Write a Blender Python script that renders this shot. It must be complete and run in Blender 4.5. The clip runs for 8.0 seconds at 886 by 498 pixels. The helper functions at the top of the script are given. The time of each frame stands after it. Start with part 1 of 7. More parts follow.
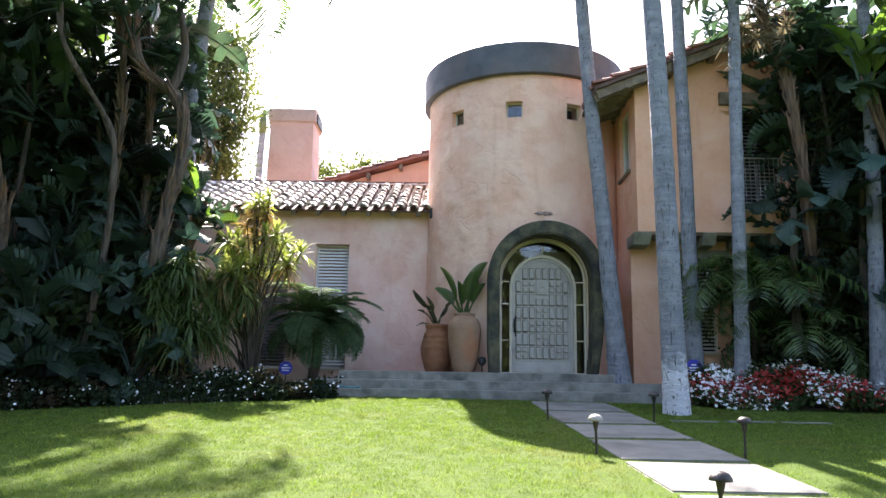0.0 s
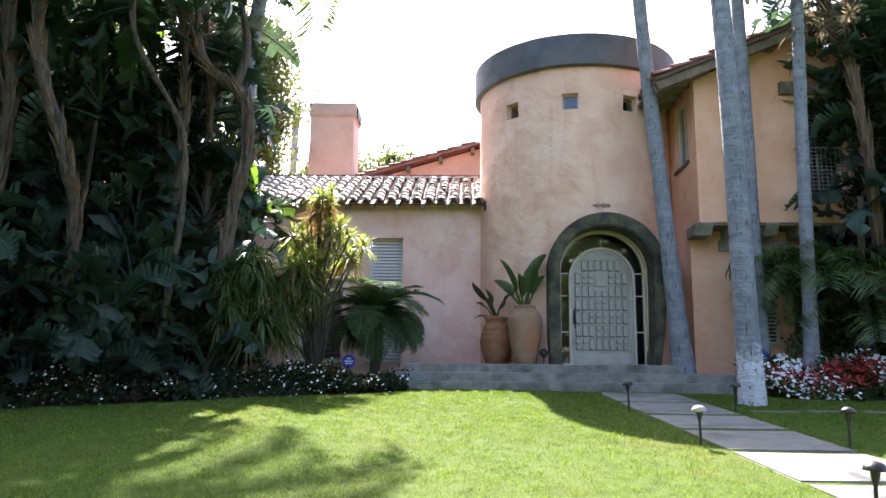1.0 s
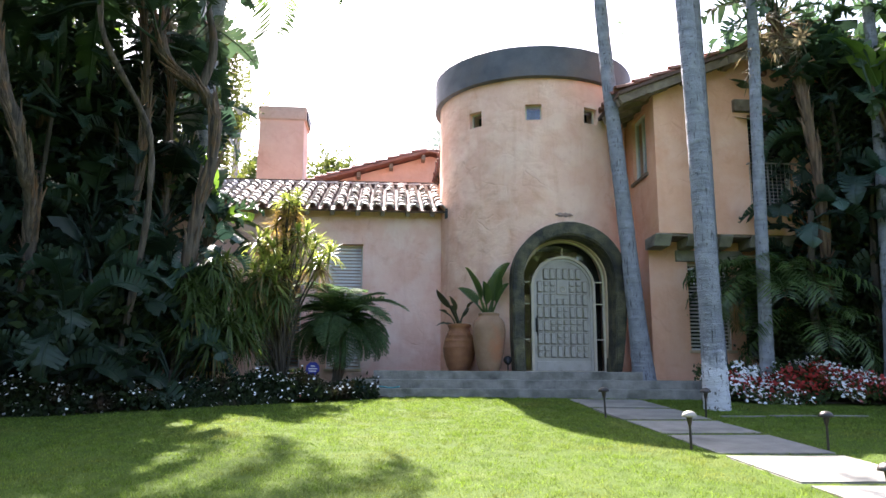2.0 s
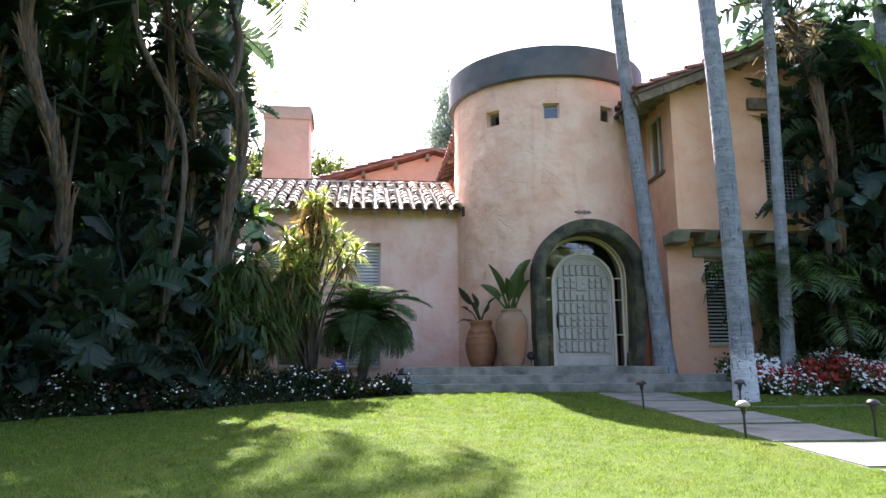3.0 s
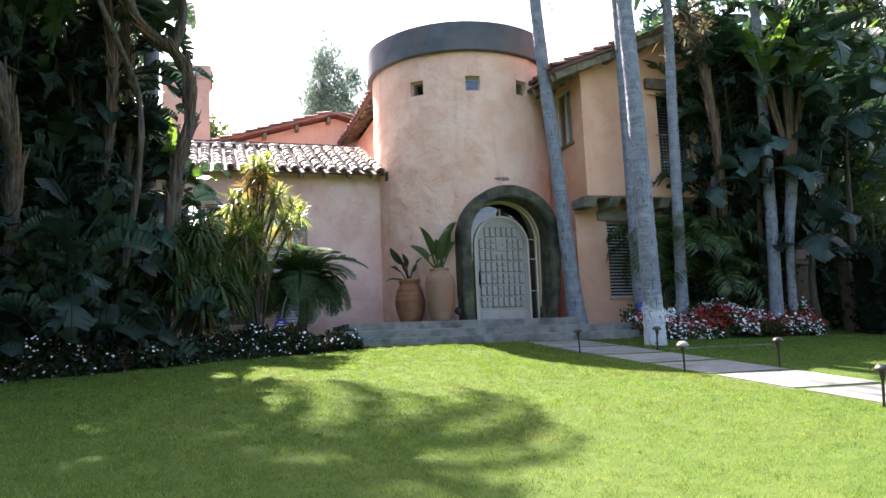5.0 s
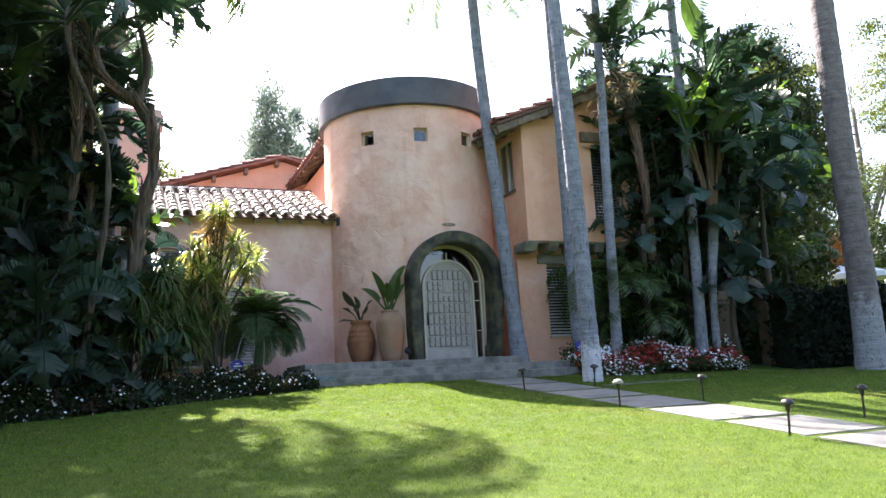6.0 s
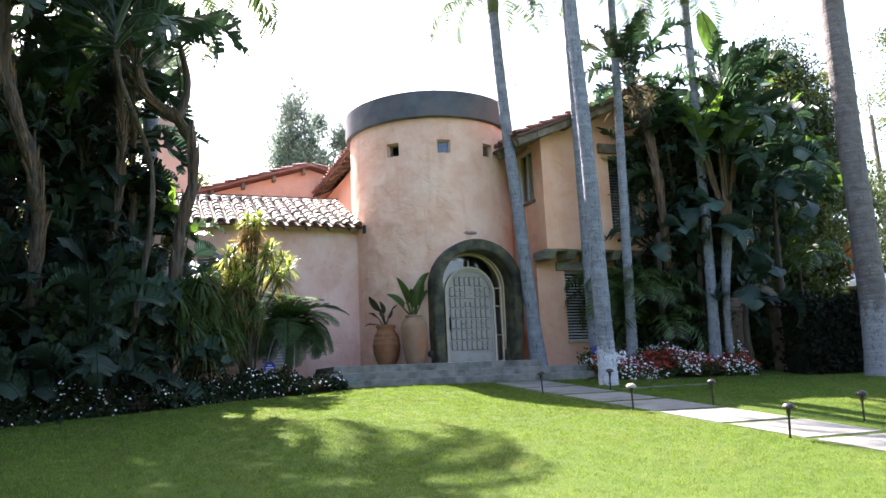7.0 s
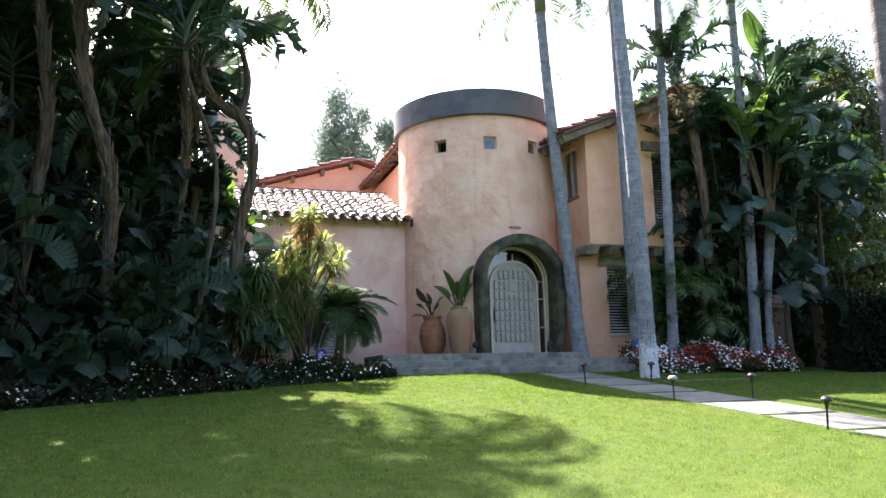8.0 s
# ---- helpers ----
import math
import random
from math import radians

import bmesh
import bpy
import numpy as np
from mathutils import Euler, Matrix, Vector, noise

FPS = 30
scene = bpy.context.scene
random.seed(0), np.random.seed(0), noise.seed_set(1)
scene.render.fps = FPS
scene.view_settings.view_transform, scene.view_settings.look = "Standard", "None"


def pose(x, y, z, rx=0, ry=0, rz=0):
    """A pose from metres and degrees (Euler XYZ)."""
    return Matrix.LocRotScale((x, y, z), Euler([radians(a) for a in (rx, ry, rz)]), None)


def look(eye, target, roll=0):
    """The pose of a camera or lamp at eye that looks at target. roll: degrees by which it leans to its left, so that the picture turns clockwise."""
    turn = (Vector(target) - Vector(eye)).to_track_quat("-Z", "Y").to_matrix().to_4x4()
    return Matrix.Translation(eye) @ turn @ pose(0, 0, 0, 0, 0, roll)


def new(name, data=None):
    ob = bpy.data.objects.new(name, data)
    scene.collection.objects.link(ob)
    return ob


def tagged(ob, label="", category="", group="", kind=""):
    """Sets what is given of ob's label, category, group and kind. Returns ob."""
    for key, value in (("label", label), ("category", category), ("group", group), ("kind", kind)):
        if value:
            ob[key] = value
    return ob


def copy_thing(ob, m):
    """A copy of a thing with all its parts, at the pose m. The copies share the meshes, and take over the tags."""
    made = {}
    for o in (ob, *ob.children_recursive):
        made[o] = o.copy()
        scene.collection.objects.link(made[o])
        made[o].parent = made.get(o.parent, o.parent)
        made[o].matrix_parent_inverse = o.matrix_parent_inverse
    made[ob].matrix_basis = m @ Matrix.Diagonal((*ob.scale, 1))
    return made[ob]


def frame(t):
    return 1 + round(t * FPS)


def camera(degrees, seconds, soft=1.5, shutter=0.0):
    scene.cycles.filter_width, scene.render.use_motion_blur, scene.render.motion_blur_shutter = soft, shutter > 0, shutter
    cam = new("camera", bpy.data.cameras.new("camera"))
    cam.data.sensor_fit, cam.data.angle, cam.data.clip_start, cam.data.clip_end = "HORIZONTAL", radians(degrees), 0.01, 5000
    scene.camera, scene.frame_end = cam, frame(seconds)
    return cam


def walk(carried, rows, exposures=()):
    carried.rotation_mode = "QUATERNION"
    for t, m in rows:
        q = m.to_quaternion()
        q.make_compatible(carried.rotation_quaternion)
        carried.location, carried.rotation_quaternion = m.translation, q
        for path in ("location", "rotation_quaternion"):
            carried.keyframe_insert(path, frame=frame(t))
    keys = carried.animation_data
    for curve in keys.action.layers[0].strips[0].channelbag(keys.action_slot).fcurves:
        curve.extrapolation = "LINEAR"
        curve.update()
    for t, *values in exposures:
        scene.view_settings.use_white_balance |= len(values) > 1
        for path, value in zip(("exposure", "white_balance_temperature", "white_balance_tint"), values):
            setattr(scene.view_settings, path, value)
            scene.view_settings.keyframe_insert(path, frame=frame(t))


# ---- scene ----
cam = camera(59.4, 8.0)
PATH = [
    (0, (0.251, 0.286, 1.89), (0.226, 2.251, 2.262), 1.0),
    (0.5, (-0.272, 0.261, 1.858), (-0.301, 2.23, 2.204), 0.3),
    (1, (-0.822, 0.197, 1.888), (-0.874, 2.166, 2.239), 0.6),
    (1.5, (-1.303, 0.161, 1.886), (-1.17, 2.126, 2.234), 0.5),
    (1.7, (-1.47, 0.205, 1.888), (-1.343, 2.167, 2.253), 0.3),
    (2.8, (-2.487, 0.141, 1.841), (-2.277, 2.094, 2.213), -0.1),
    (3, (-2.736, 0.135, 1.818), (-2.535, 2.09, 2.186), -0.5),
    (3.5, (-3.304, 0.001, 1.775), (-3.108, 1.96, 2.126), 0.3),
    (4, (-3.925, -0.184, 1.786), (-3.649, 1.768, 2.122), -0.7),
    (4.5, (-4.439, -0.294, 1.774), (-4.194, 1.648, 2.184), -3.1),
    (5, (-4.862, -0.6, 1.723), (-4.275, 1.294, 1.981), -2.3),
    (5.2, (-5.01, -0.755, 1.73), (-4.332, 1.111, 1.967), -2.5),
    (6.3, (-5.641, -1.749, 1.828), (-4.9, 0.074, 2.188), -3.2),
    (6.5, (-5.741, -1.895, 1.828), (-5.011, -0.066, 2.182), -3.2),
    (7, (-5.862, -2.261, 1.84), (-5.169, -0.417, 2.183), -2.6),
    (7.5, (-6.083, -2.536, 1.796), (-5.54, -0.64, 2.129), -1.9),
    (8, (-6.284, -2.781, 1.753), (-5.682, -0.903, 2.082), -1.4),
]
walk(cam, [(t, look(eye, target, roll)) for t, eye, target, roll in PATH], [(0.0, 2.57, 6450, 22)])

# ---- world and sun ----
SUN_AZ, SUN_EL = -8.5, 47.3
world = bpy.data.worlds.new("sky")
scene.world = world
world.use_nodes = True
_wn = world.node_tree.nodes
_sky = _wn.new("ShaderNodeTexSky")
_sky.sky_type, _sky.sun_disc = "NISHITA", False
_sky.sun_elevation, _sky.sun_rotation = radians(SUN_EL), radians(SUN_AZ)
_sky.air_density, _sky.dust_density, _sky.ozone_density = 1.2, 2.5, 1.0
_wn["Background"].inputs["Strength"].default_value = 0.103
world.node_tree.links.new(_sky.outputs[0], _wn["Background"].inputs["Color"])
sun = new("sun", bpy.data.lights.new("sun", "SUN"))
sun.data.energy, sun.data.angle, sun.data.color = 5.0, radians(0.55), (1.0, 0.95, 0.86)
_toward = Vector((math.sin(radians(SUN_AZ)) * math.cos(radians(SUN_EL)), math.cos(radians(SUN_AZ)) * math.cos(radians(SUN_EL)), math.sin(radians(SUN_EL))))
sun.matrix_world = look(_toward * 60, (0, 0, 0))


# ---- materials ----
def mat(name, a, b, rough=0.8, scale=2.0, fine=40.0, bump=0.2, metal=0.0, stain=None, stain_scale=0.7, per="", spread=0.25, trans=0.0, spec=0.5, stain_lo=0.52, stain_hi=0.72):
    """Two-scale procedural surface: colours a to b by coarse noise, stain colour in large patches, fine relief."""
    m = bpy.data.materials.new(name)
    m.use_nodes = True
    nt = m.node_tree
    N, L = nt.nodes, nt.links
    bs = N["Principled BSDF"]
    co = N.new("ShaderNodeTexCoord")
    n1 = N.new("ShaderNodeTexNoise")
    n1.inputs["Scale"].default_value, n1.inputs["Detail"].default_value = scale, 5
    n2 = N.new("ShaderNodeTexNoise")
    n2.inputs["Scale"].default_value, n2.inputs["Detail"].default_value = fine, 3
    L.new(co.outputs["Object"], n1.inputs["Vector"])
    L.new(co.outputs["Object"], n2.inputs["Vector"])
    rp = N.new("ShaderNodeValToRGB")
    rp.color_ramp.elements[0].position, rp.color_ramp.elements[1].position = 0.32, 0.68
    rp.color_ramp.elements[0].color, rp.color_ramp.elements[1].color = (*a, 1), (*b, 1)
    L.new(n1.outputs["Fac"], rp.inputs["Fac"])
    col = rp.outputs["Color"]
    if stain:
        n3 = N.new("ShaderNodeTexNoise")
        n3.inputs["Scale"].default_value, n3.inputs["Detail"].default_value = stain_scale, 6
        L.new(co.outputs["Object"], n3.inputs["Vector"])
        mr = N.new("ShaderNodeMapRange")
        mr.inputs["From Min"].default_value, mr.inputs["From Max"].default_value = stain_lo, stain_hi
        L.new(n3.outputs["Fac"], mr.inputs["Value"])
        mx = N.new("ShaderNodeMix")
        mx.data_type = "RGBA"
        L.new(mr.outputs["Result"], mx.inputs["Factor"])
        L.new(col, mx.inputs[6])
        mx.inputs[7].default_value = (*stain, 1)
        col = mx.outputs[2]
    hs = N.new("ShaderNodeHueSaturation")
    L.new(col, hs.inputs["Color"])
    if per:
        src = N.new("ShaderNodeObjectInfo").outputs["Random"] if per == "object" else N.new("ShaderNodeNewGeometry").outputs["Random Per Island"]
    else:
        src = n2.outputs["Fac"]
    mv = N.new("ShaderNodeMapRange")
    mv.inputs["To Min"].default_value, mv.inputs["To Max"].default_value = 1 - spread, 1 + spread
    L.new(src, mv.inputs["Value"])
    L.new(mv.outputs["Result"], hs.inputs["Value"])
    L.new(hs.outputs["Color"], bs.inputs["Base Color"])
    bs.inputs["Roughness"].default_value, bs.inputs["Metallic"].default_value = rough, metal
    bs.inputs["Specular IOR Level"].default_value = spec
    if bump:
        ad = N.new("ShaderNodeMath")
        ad.operation = "MULTIPLY_ADD"
        ad.inputs[1].default_value = 2.5
        L.new(n1.outputs["Fac"], ad.inputs[0])
        L.new(n2.outputs["Fac"], ad.inputs[2])
        bp = N.new("ShaderNodeBump")
        bp.inputs["Strength"].default_value, bp.inputs["Distance"].default_value = bump, 0.03
        L.new(ad.outputs[0], bp.inputs["Height"])
        L.new(bp.outputs["Normal"], bs.inputs["Normal"])
    if trans:
        tr = N.new("ShaderNodeBsdfTranslucent")
        hs2 = N.new("ShaderNodeHueSaturation")
        hs2.inputs["Value"].default_value, hs2.inputs["Saturation"].default_value = 1.8, 1.1
        L.new(hs.outputs["Color"], hs2.inputs["Color"])
        L.new(hs2.outputs["Color"], tr.inputs["Color"])
        ms = N.new("ShaderNodeMixShader")
        ms.inputs[0].default_value = trans
        L.new(bs.outputs[0], ms.inputs[1])
        L.new(tr.outputs[0], ms.inputs[2])
        L.new(ms.outputs[0], N["Material Output"].inputs["Surface"])
    return m


def glass(name, tint):
    m = bpy.data.materials.new(name)
    m.use_nodes = True
    bs = m.node_tree.nodes["Principled BSDF"]
    bs.inputs["Base Color"].default_value = (*tint, 1)
    bs.inputs["Roughness"].default_value, bs.inputs["IOR"].default_value = 0.02, 1.5
    bs.inputs["Transmission Weight"].default_value = 1.0
    return m


def stucco(name, a, b, stain, wash, round_wall=False, relief=0.35, block=0.5):
    """Hand-trowelled stucco: cloudy colour, pale washes, vertical streaks, trowel marks and faint blocks under the plaster."""
    m = bpy.data.materials.new(name)
    m.use_nodes = True
    nt = m.node_tree
    N, L = nt.nodes, nt.links
    bs = N["Principled BSDF"]
    bs.inputs["Roughness"].default_value, bs.inputs["Specular IOR Level"].default_value = 0.92, 0.25
    co = N.new("ShaderNodeTexCoord")
    sp = N.new("ShaderNodeSeparateXYZ")
    L.new(co.outputs["Object"], sp.inputs[0])
    flat = N.new("ShaderNodeCombineXYZ")
    if round_wall:
        dx, dy, at, mu = (N.new("ShaderNodeMath") for _ in range(4))
        dx.operation = dy.operation = "SUBTRACT"
        dx.inputs[1].default_value, dy.inputs[1].default_value = 2.04, 19.58
        at.operation, mu.operation, mu.inputs[1].default_value = "ARCTAN2", "MULTIPLY", 2.43
        L.new(sp.outputs["X"], dx.inputs[0])
        L.new(sp.outputs["Y"], dy.inputs[0])
        L.new(dx.outputs[0], at.inputs[0])
        L.new(dy.outputs[0], at.inputs[1])
        L.new(at.outputs[0], mu.inputs[0])
        L.new(mu.outputs[0], flat.inputs["X"])
    else:
        ad = N.new("ShaderNodeMath")
        L.new(sp.outputs["X"], ad.inputs[0])
        L.new(sp.outputs["Y"], ad.inputs[1])
        L.new(ad.outputs[0], flat.inputs["X"])
    L.new(sp.outputs["Z"], flat.inputs["Y"])

    def nz(scale, detail, vec=None, rough=0.55, dist=0.0):
        n = N.new("ShaderNodeTexNoise")
        n.inputs["Scale"].default_value, n.inputs["Detail"].default_value, n.inputs["Roughness"].default_value, n.inputs["Distortion"].default_value = scale, detail, rough, dist
        L.new(vec or co.outputs["Object"], n.inputs["Vector"])
        return n.outputs["Fac"]

    def rng(v, lo, hi, to=1.0):
        r = N.new("ShaderNodeMapRange")
        r.inputs["From Min"].default_value, r.inputs["From Max"].default_value, r.inputs["To Max"].default_value = lo, hi, to
        L.new(v, r.inputs["Value"])
        return r.outputs["Result"]

    def mix(f, c1, c2):
        x = N.new("ShaderNodeMix")
        x.data_type = "RGBA"
        L.new(f, x.inputs["Factor"])
        for s, c in ((6, c1), (7, c2)):
            if isinstance(c, tuple):
                x.inputs[s].default_value = (*c, 1)
            else:
                L.new(c, x.inputs[s])
        return x.outputs[2]

    st = N.new("ShaderNodeMapping")
    st.inputs["Scale"].default_value = (3.2, 0.28, 1)
    L.new(flat.outputs[0], st.inputs["Vector"])
    c = mix(rng(nz(1.1, 6, rough=0.62), 0.34, 0.66), a, b)
    c = mix(rng(nz(0.55, 7, rough=0.65, dist=0.8), 0.53, 0.70, 0.8), c, wash)
    c = mix(rng(nz(1.9, 7, rough=0.7, dist=1.0), 0.56, 0.74, 0.6), c, stain)
    c = mix(rng(nz(1.0, 4, st.outputs[0]), 0.54, 0.72, 0.45), c, stain)
    # blocks that show through the plaster here and there
    wob = N.new("ShaderNodeMix")
    wob.data_type = "VECTOR"
    wob.inputs["Factor"].default_value = 0.22
    wn = N.new("ShaderNodeTexNoise")
    wn.inputs["Scale"].default_value = 2.2
    L.new(co.outputs["Object"], wn.inputs["Vector"])
    L.new(flat.outputs[0], wob.inputs[4])
    L.new(wn.outputs["Color"], wob.inputs[5])
    br = N.new("ShaderNodeTexBrick")
    br.inputs["Scale"].default_value, br.inputs["Mortar Size"].default_value, br.inputs["Mortar Smooth"].default_value = 1.0, 0.05, 1.0
    br.inputs["Brick Width"].default_value, br.inputs["Row Height"].default_value = 0.46, 0.52
    br.inputs["Color1"].default_value, br.inputs["Color2"].default_value = (0.2, 0.2, 0.2, 1), (1, 1, 1, 1)
    br.inputs["Mortar"].default_value = (0.6, 0.6, 0.6, 1)
    L.new(wob.outputs[1], br.inputs["Vector"])
    mk = N.new("ShaderNodeMath")
    mk.operation = "MULTIPLY"
    L.new(br.outputs["Color"], mk.inputs[0])
    L.new(rng(nz(0.9, 3), 0.46, 0.60), mk.inputs[1])
    # hairline cracks, only here and there
    vo = N.new("ShaderNodeTexVoronoi")
    vo.feature = "DISTANCE_TO_EDGE"
    vo.inputs["Scale"].default_value = 1.15
    cm = N.new("ShaderNodeMapping")
    cm.inputs["Scale"].default_value = (1.0, 1.5, 1)
    L.new(wob.outputs[1], cm.inputs["Vector"])
    L.new(cm.outputs[0], vo.inputs["Vector"])
    mc = N.new("ShaderNodeMath")
    mc.operation = "MULTIPLY"
    L.new(rng(vo.outputs["Distance"], 0.022, 0.004), mc.inputs[0])
    L.new(rng(nz(1.5, 2), 0.56, 0.64), mc.inputs[1])
    # soft-edged patches of later plaster
    patch = rng(nz(1.7, 3, rough=0.5, dist=0.2), 0.46, 0.60)
    h1, h2, h3, h4 = (N.new("ShaderNodeMath") for _ in range(4))
    for h, k in ((h1, 1.3), (h2, 0.22), (h3, block * 0.7), (h4, block * 0.3)):
        h.operation = "MULTIPLY_ADD"
        h.inputs[1].default_value = k
    L.new(nz(2.2, 4, rough=0.5, dist=0.4), h1.inputs[0])
    L.new(nz(38, 3), h2.inputs[0])
    L.new(h1.outputs[0], h2.inputs[2])
    L.new(mk.outputs[0], h3.inputs[0])
    L.new(h2.outputs[0], h3.inputs[2])
    bp = N.new("ShaderNodeBump")
    bp.inputs["Strength"].default_value, bp.inputs["Distance"].default_value = relief, 0.05
    L.new(patch, h4.inputs[0])
    L.new(h3.outputs[0], h4.inputs[2])
    sb = N.new("ShaderNodeMath")
    sb.operation = "MULTIPLY_ADD"
    sb.inputs[1].default_value = -0.22
    L.new(mc.outputs[0], sb.inputs[0])
    L.new(h4.outputs[0], sb.inputs[2])
    L.new(sb.outputs[0], bp.inputs["Height"])
    L.new(bp.outputs["Normal"], bs.inputs["Normal"])
    c = mix(rng(patch, 0.0, 1.0, 0.36), c, wash)
    c = mix(rng(mc.outputs[0], 0.0, 1.0, 0.3), c, stain)
    L.new(c, bs.inputs["Base Color"])
    return m


M_TOWER = stucco("stucco_tower", (0.79, 0.455, 0.325), (0.90, 0.59, 0.44), (0.67, 0.345, 0.225), (0.93, 0.68, 0.53), True, 0.95, 0.62)
M_LEFT = stucco("stucco_left", (0.77, 0.455, 0.355), (0.86, 0.565, 0.46), (0.66, 0.36, 0.26), (0.90, 0.70, 0.60), False, 0.6, 0.2)
M_RIGHT = stucco("stucco_right", (0.79, 0.405, 0.25), (0.87, 0.50, 0.33), (0.69, 0.335, 0.205), (0.88, 0.565, 0.405), False, 0.6, 0.25)
M_BACK = stucco("stucco_back", (0.70, 0.40, 0.28), (0.78, 0.49, 0.36), (0.6, 0.3, 0.2), (0.75, 0.5, 0.4), False, 0.3, 0.2)
M_CHIM = stucco("stucco_chimney", (0.58, 0.40, 0.33), (0.66, 0.485, 0.41), (0.50, 0.33, 0.27), (0.68, 0.54, 0.47), False, 0.45, 0.3)
M_CHIMCAP = stucco("stucco_chimney_cap", (0.44, 0.325, 0.265), (0.54, 0.41, 0.345), (0.34, 0.245, 0.20), (0.58, 0.47, 0.40), False, 0.45, 0.3)
M_SCAR = mat("broken_plaster", (0.30, 0.19, 0.16), (0.46, 0.32, 0.28), 0.9, 14, 60, 0.8, stain=(0.18, 0.12, 0.11), stain_scale=9, spread=0.2)
M_CAP = mat("weathered_metal_band", (0.075, 0.078, 0.085), (0.12, 0.122, 0.13), 0.62, 2.5, 30, 0.12, metal=0.25, stain=(0.14, 0.115, 0.10), spread=0.12)
M_ARCH = mat("mossy_arch_stone", (0.024, 0.026, 0.02), (0.13, 0.118, 0.062), 0.75, 4.0, 35, 0.8, stain=(0.018, 0.018, 0.017), stain_scale=1.6, spread=0.35)
M_DOOR = mat("painted_door", (0.40, 0.365, 0.315), (0.48, 0.445, 0.395), 0.55, 6, 60, 0.15, stain=(0.31, 0.275, 0.225), stain_scale=3, spread=0.06)
M_DOORGROOVE = mat("door_groove_grime_shade", (0.20, 0.18, 0.15), (0.26, 0.235, 0.20), 0.7, 7, 60, 0.25, stain=(0.16, 0.14, 0.115), stain_scale=4, spread=0.1)
M_FRAME = mat("cream_frame", (0.52, 0.45, 0.34), (0.60, 0.53, 0.41), 0.6, 5, 60, 0.1, spread=0.06)
M_REVEAL = mat("stucco_reveal", (0.62, 0.47, 0.31), (0.70, 0.54, 0.37), 0.85, 2, 45, 0.25, spread=0.06)
M_BLACK = mat("black_iron", (0.012, 0.012, 0.013), (0.03, 0.03, 0.03), 0.5, 8, 60, 0.1, metal=0.4, spread=0.2)
M_DARKROOM = mat("dark_interior", (0.02, 0.019, 0.018), (0.03, 0.028, 0.026), 0.9, 2, 20, 0)
M_GLASS = glass("window_glass", (0.86, 0.92, 0.95))
M_SHUTTER = mat("shutter_paint", (0.66, 0.63, 0.59), (0.76, 0.73, 0.69), 0.6, 6, 60, 0.08, spread=0.06)
# shutter colour darkened; behind the shrubs it puts their shade into the slats
M_SHUTDARK = mat("darkened_shutter", (0.13, 0.12, 0.11), (0.19, 0.18, 0.165), 0.65, 6, 60, 0.1, spread=0.1)
M_WOOD = mat("weathered_timber", (0.13, 0.095, 0.065), (0.22, 0.17, 0.12), 0.8, 5, 40, 0.35, stain=(0.3, 0.25, 0.19), stain_scale=3, spread=0.15)
M_GREYBEAM = mat("grey_beam", (0.22, 0.21, 0.17), (0.34, 0.32, 0.26), 0.85, 5, 40, 0.35, stain=(0.16, 0.15, 0.12), stain_scale=2, spread=0.1)
# clay raised towards white: the sunlit tile edges are put into the colour
M_TILE = mat("clay_roof_tile", (0.44, 0.365, 0.32), (0.66, 0.60, 0.56), 0.5, 5, 50, 0.3, stain=(0.75, 0.71, 0.68), stain_scale=2.2, per="object", spread=0.22)
M_TILERED = mat("red_roof_tile", (0.22, 0.085, 0.06), (0.32, 0.15, 0.105), 0.75, 5, 50, 0.3, stain=(0.36, 0.22, 0.17), stain_scale=2, per="object", spread=0.25)
M_PAN = mat("roof_pan", (0.09, 0.05, 0.038), (0.14, 0.085, 0.065), 0.9, 4, 40, 0.3)
M_CONC = mat("concrete_steps", (0.17, 0.163, 0.143), (0.285, 0.273, 0.24), 0.85, 4, 60, 0.6, stain=(0.095, 0.094, 0.08), stain_scale=2.4, spread=0.18)
M_SLAB = mat("path_slab", (0.165, 0.161, 0.137), (0.225, 0.221, 0.19), 0.85, 3.5, 80, 0.35, stain=(0.11, 0.108, 0.088), stain_scale=1.4, per="object", spread=0.1)
M_POT1 = mat("ochre_terracotta", (0.25, 0.10, 0.045), (0.34, 0.15, 0.068), 0.75, 5, 50, 0.3, stain=(0.21, 0.09, 0.05), stain_scale=3, spread=0.1)
M_POT2 = mat("pale_terracotta", (0.27, 0.155, 0.09), (0.36, 0.22, 0.135), 0.85, 4, 50, 0.3, stain=(0.38, 0.16, 0.08), stain_scale=2.2, spread=0.1)
M_SOIL = mat("soil", (0.04, 0.028, 0.02), (0.08, 0.055, 0.04), 0.95, 6, 40, 0.6)
M_LAWN = mat("lawn_soil_grass", (0.045, 0.080, 0.010), (0.065, 0.102, 0.015), 0.9, 5, 90, 0.5, stain=(0.075, 0.105, 0.018), stain_scale=0.8, spread=0.3, spec=0.1)
M_BLADE = mat("grass_blade", (0.094, 0.150, 0.026), (0.142, 0.196, 0.045), 0.7, 6, 30, 0, stain=(0.152, 0.170, 0.048), stain_scale=0.9, per="island", spread=0.6, trans=0.35, spec=0.06)
M_LEAF = mat("broad_leaf", (0.028, 0.056, 0.030), (0.05, 0.088, 0.042), 0.36, 3, 25, 0.12, per="object", spread=0.5, trans=0.24, spec=0.35)
# darker copy of the broad leaf, with the planting's shade in its colour
M_LEAFSHADE = mat("shade_painted_broad_leaf", (0.019, 0.039, 0.025), (0.038, 0.067, 0.041), 0.45, 3, 25, 0.12, per="object", spread=0.5, trans=0.25, spec=0.3)
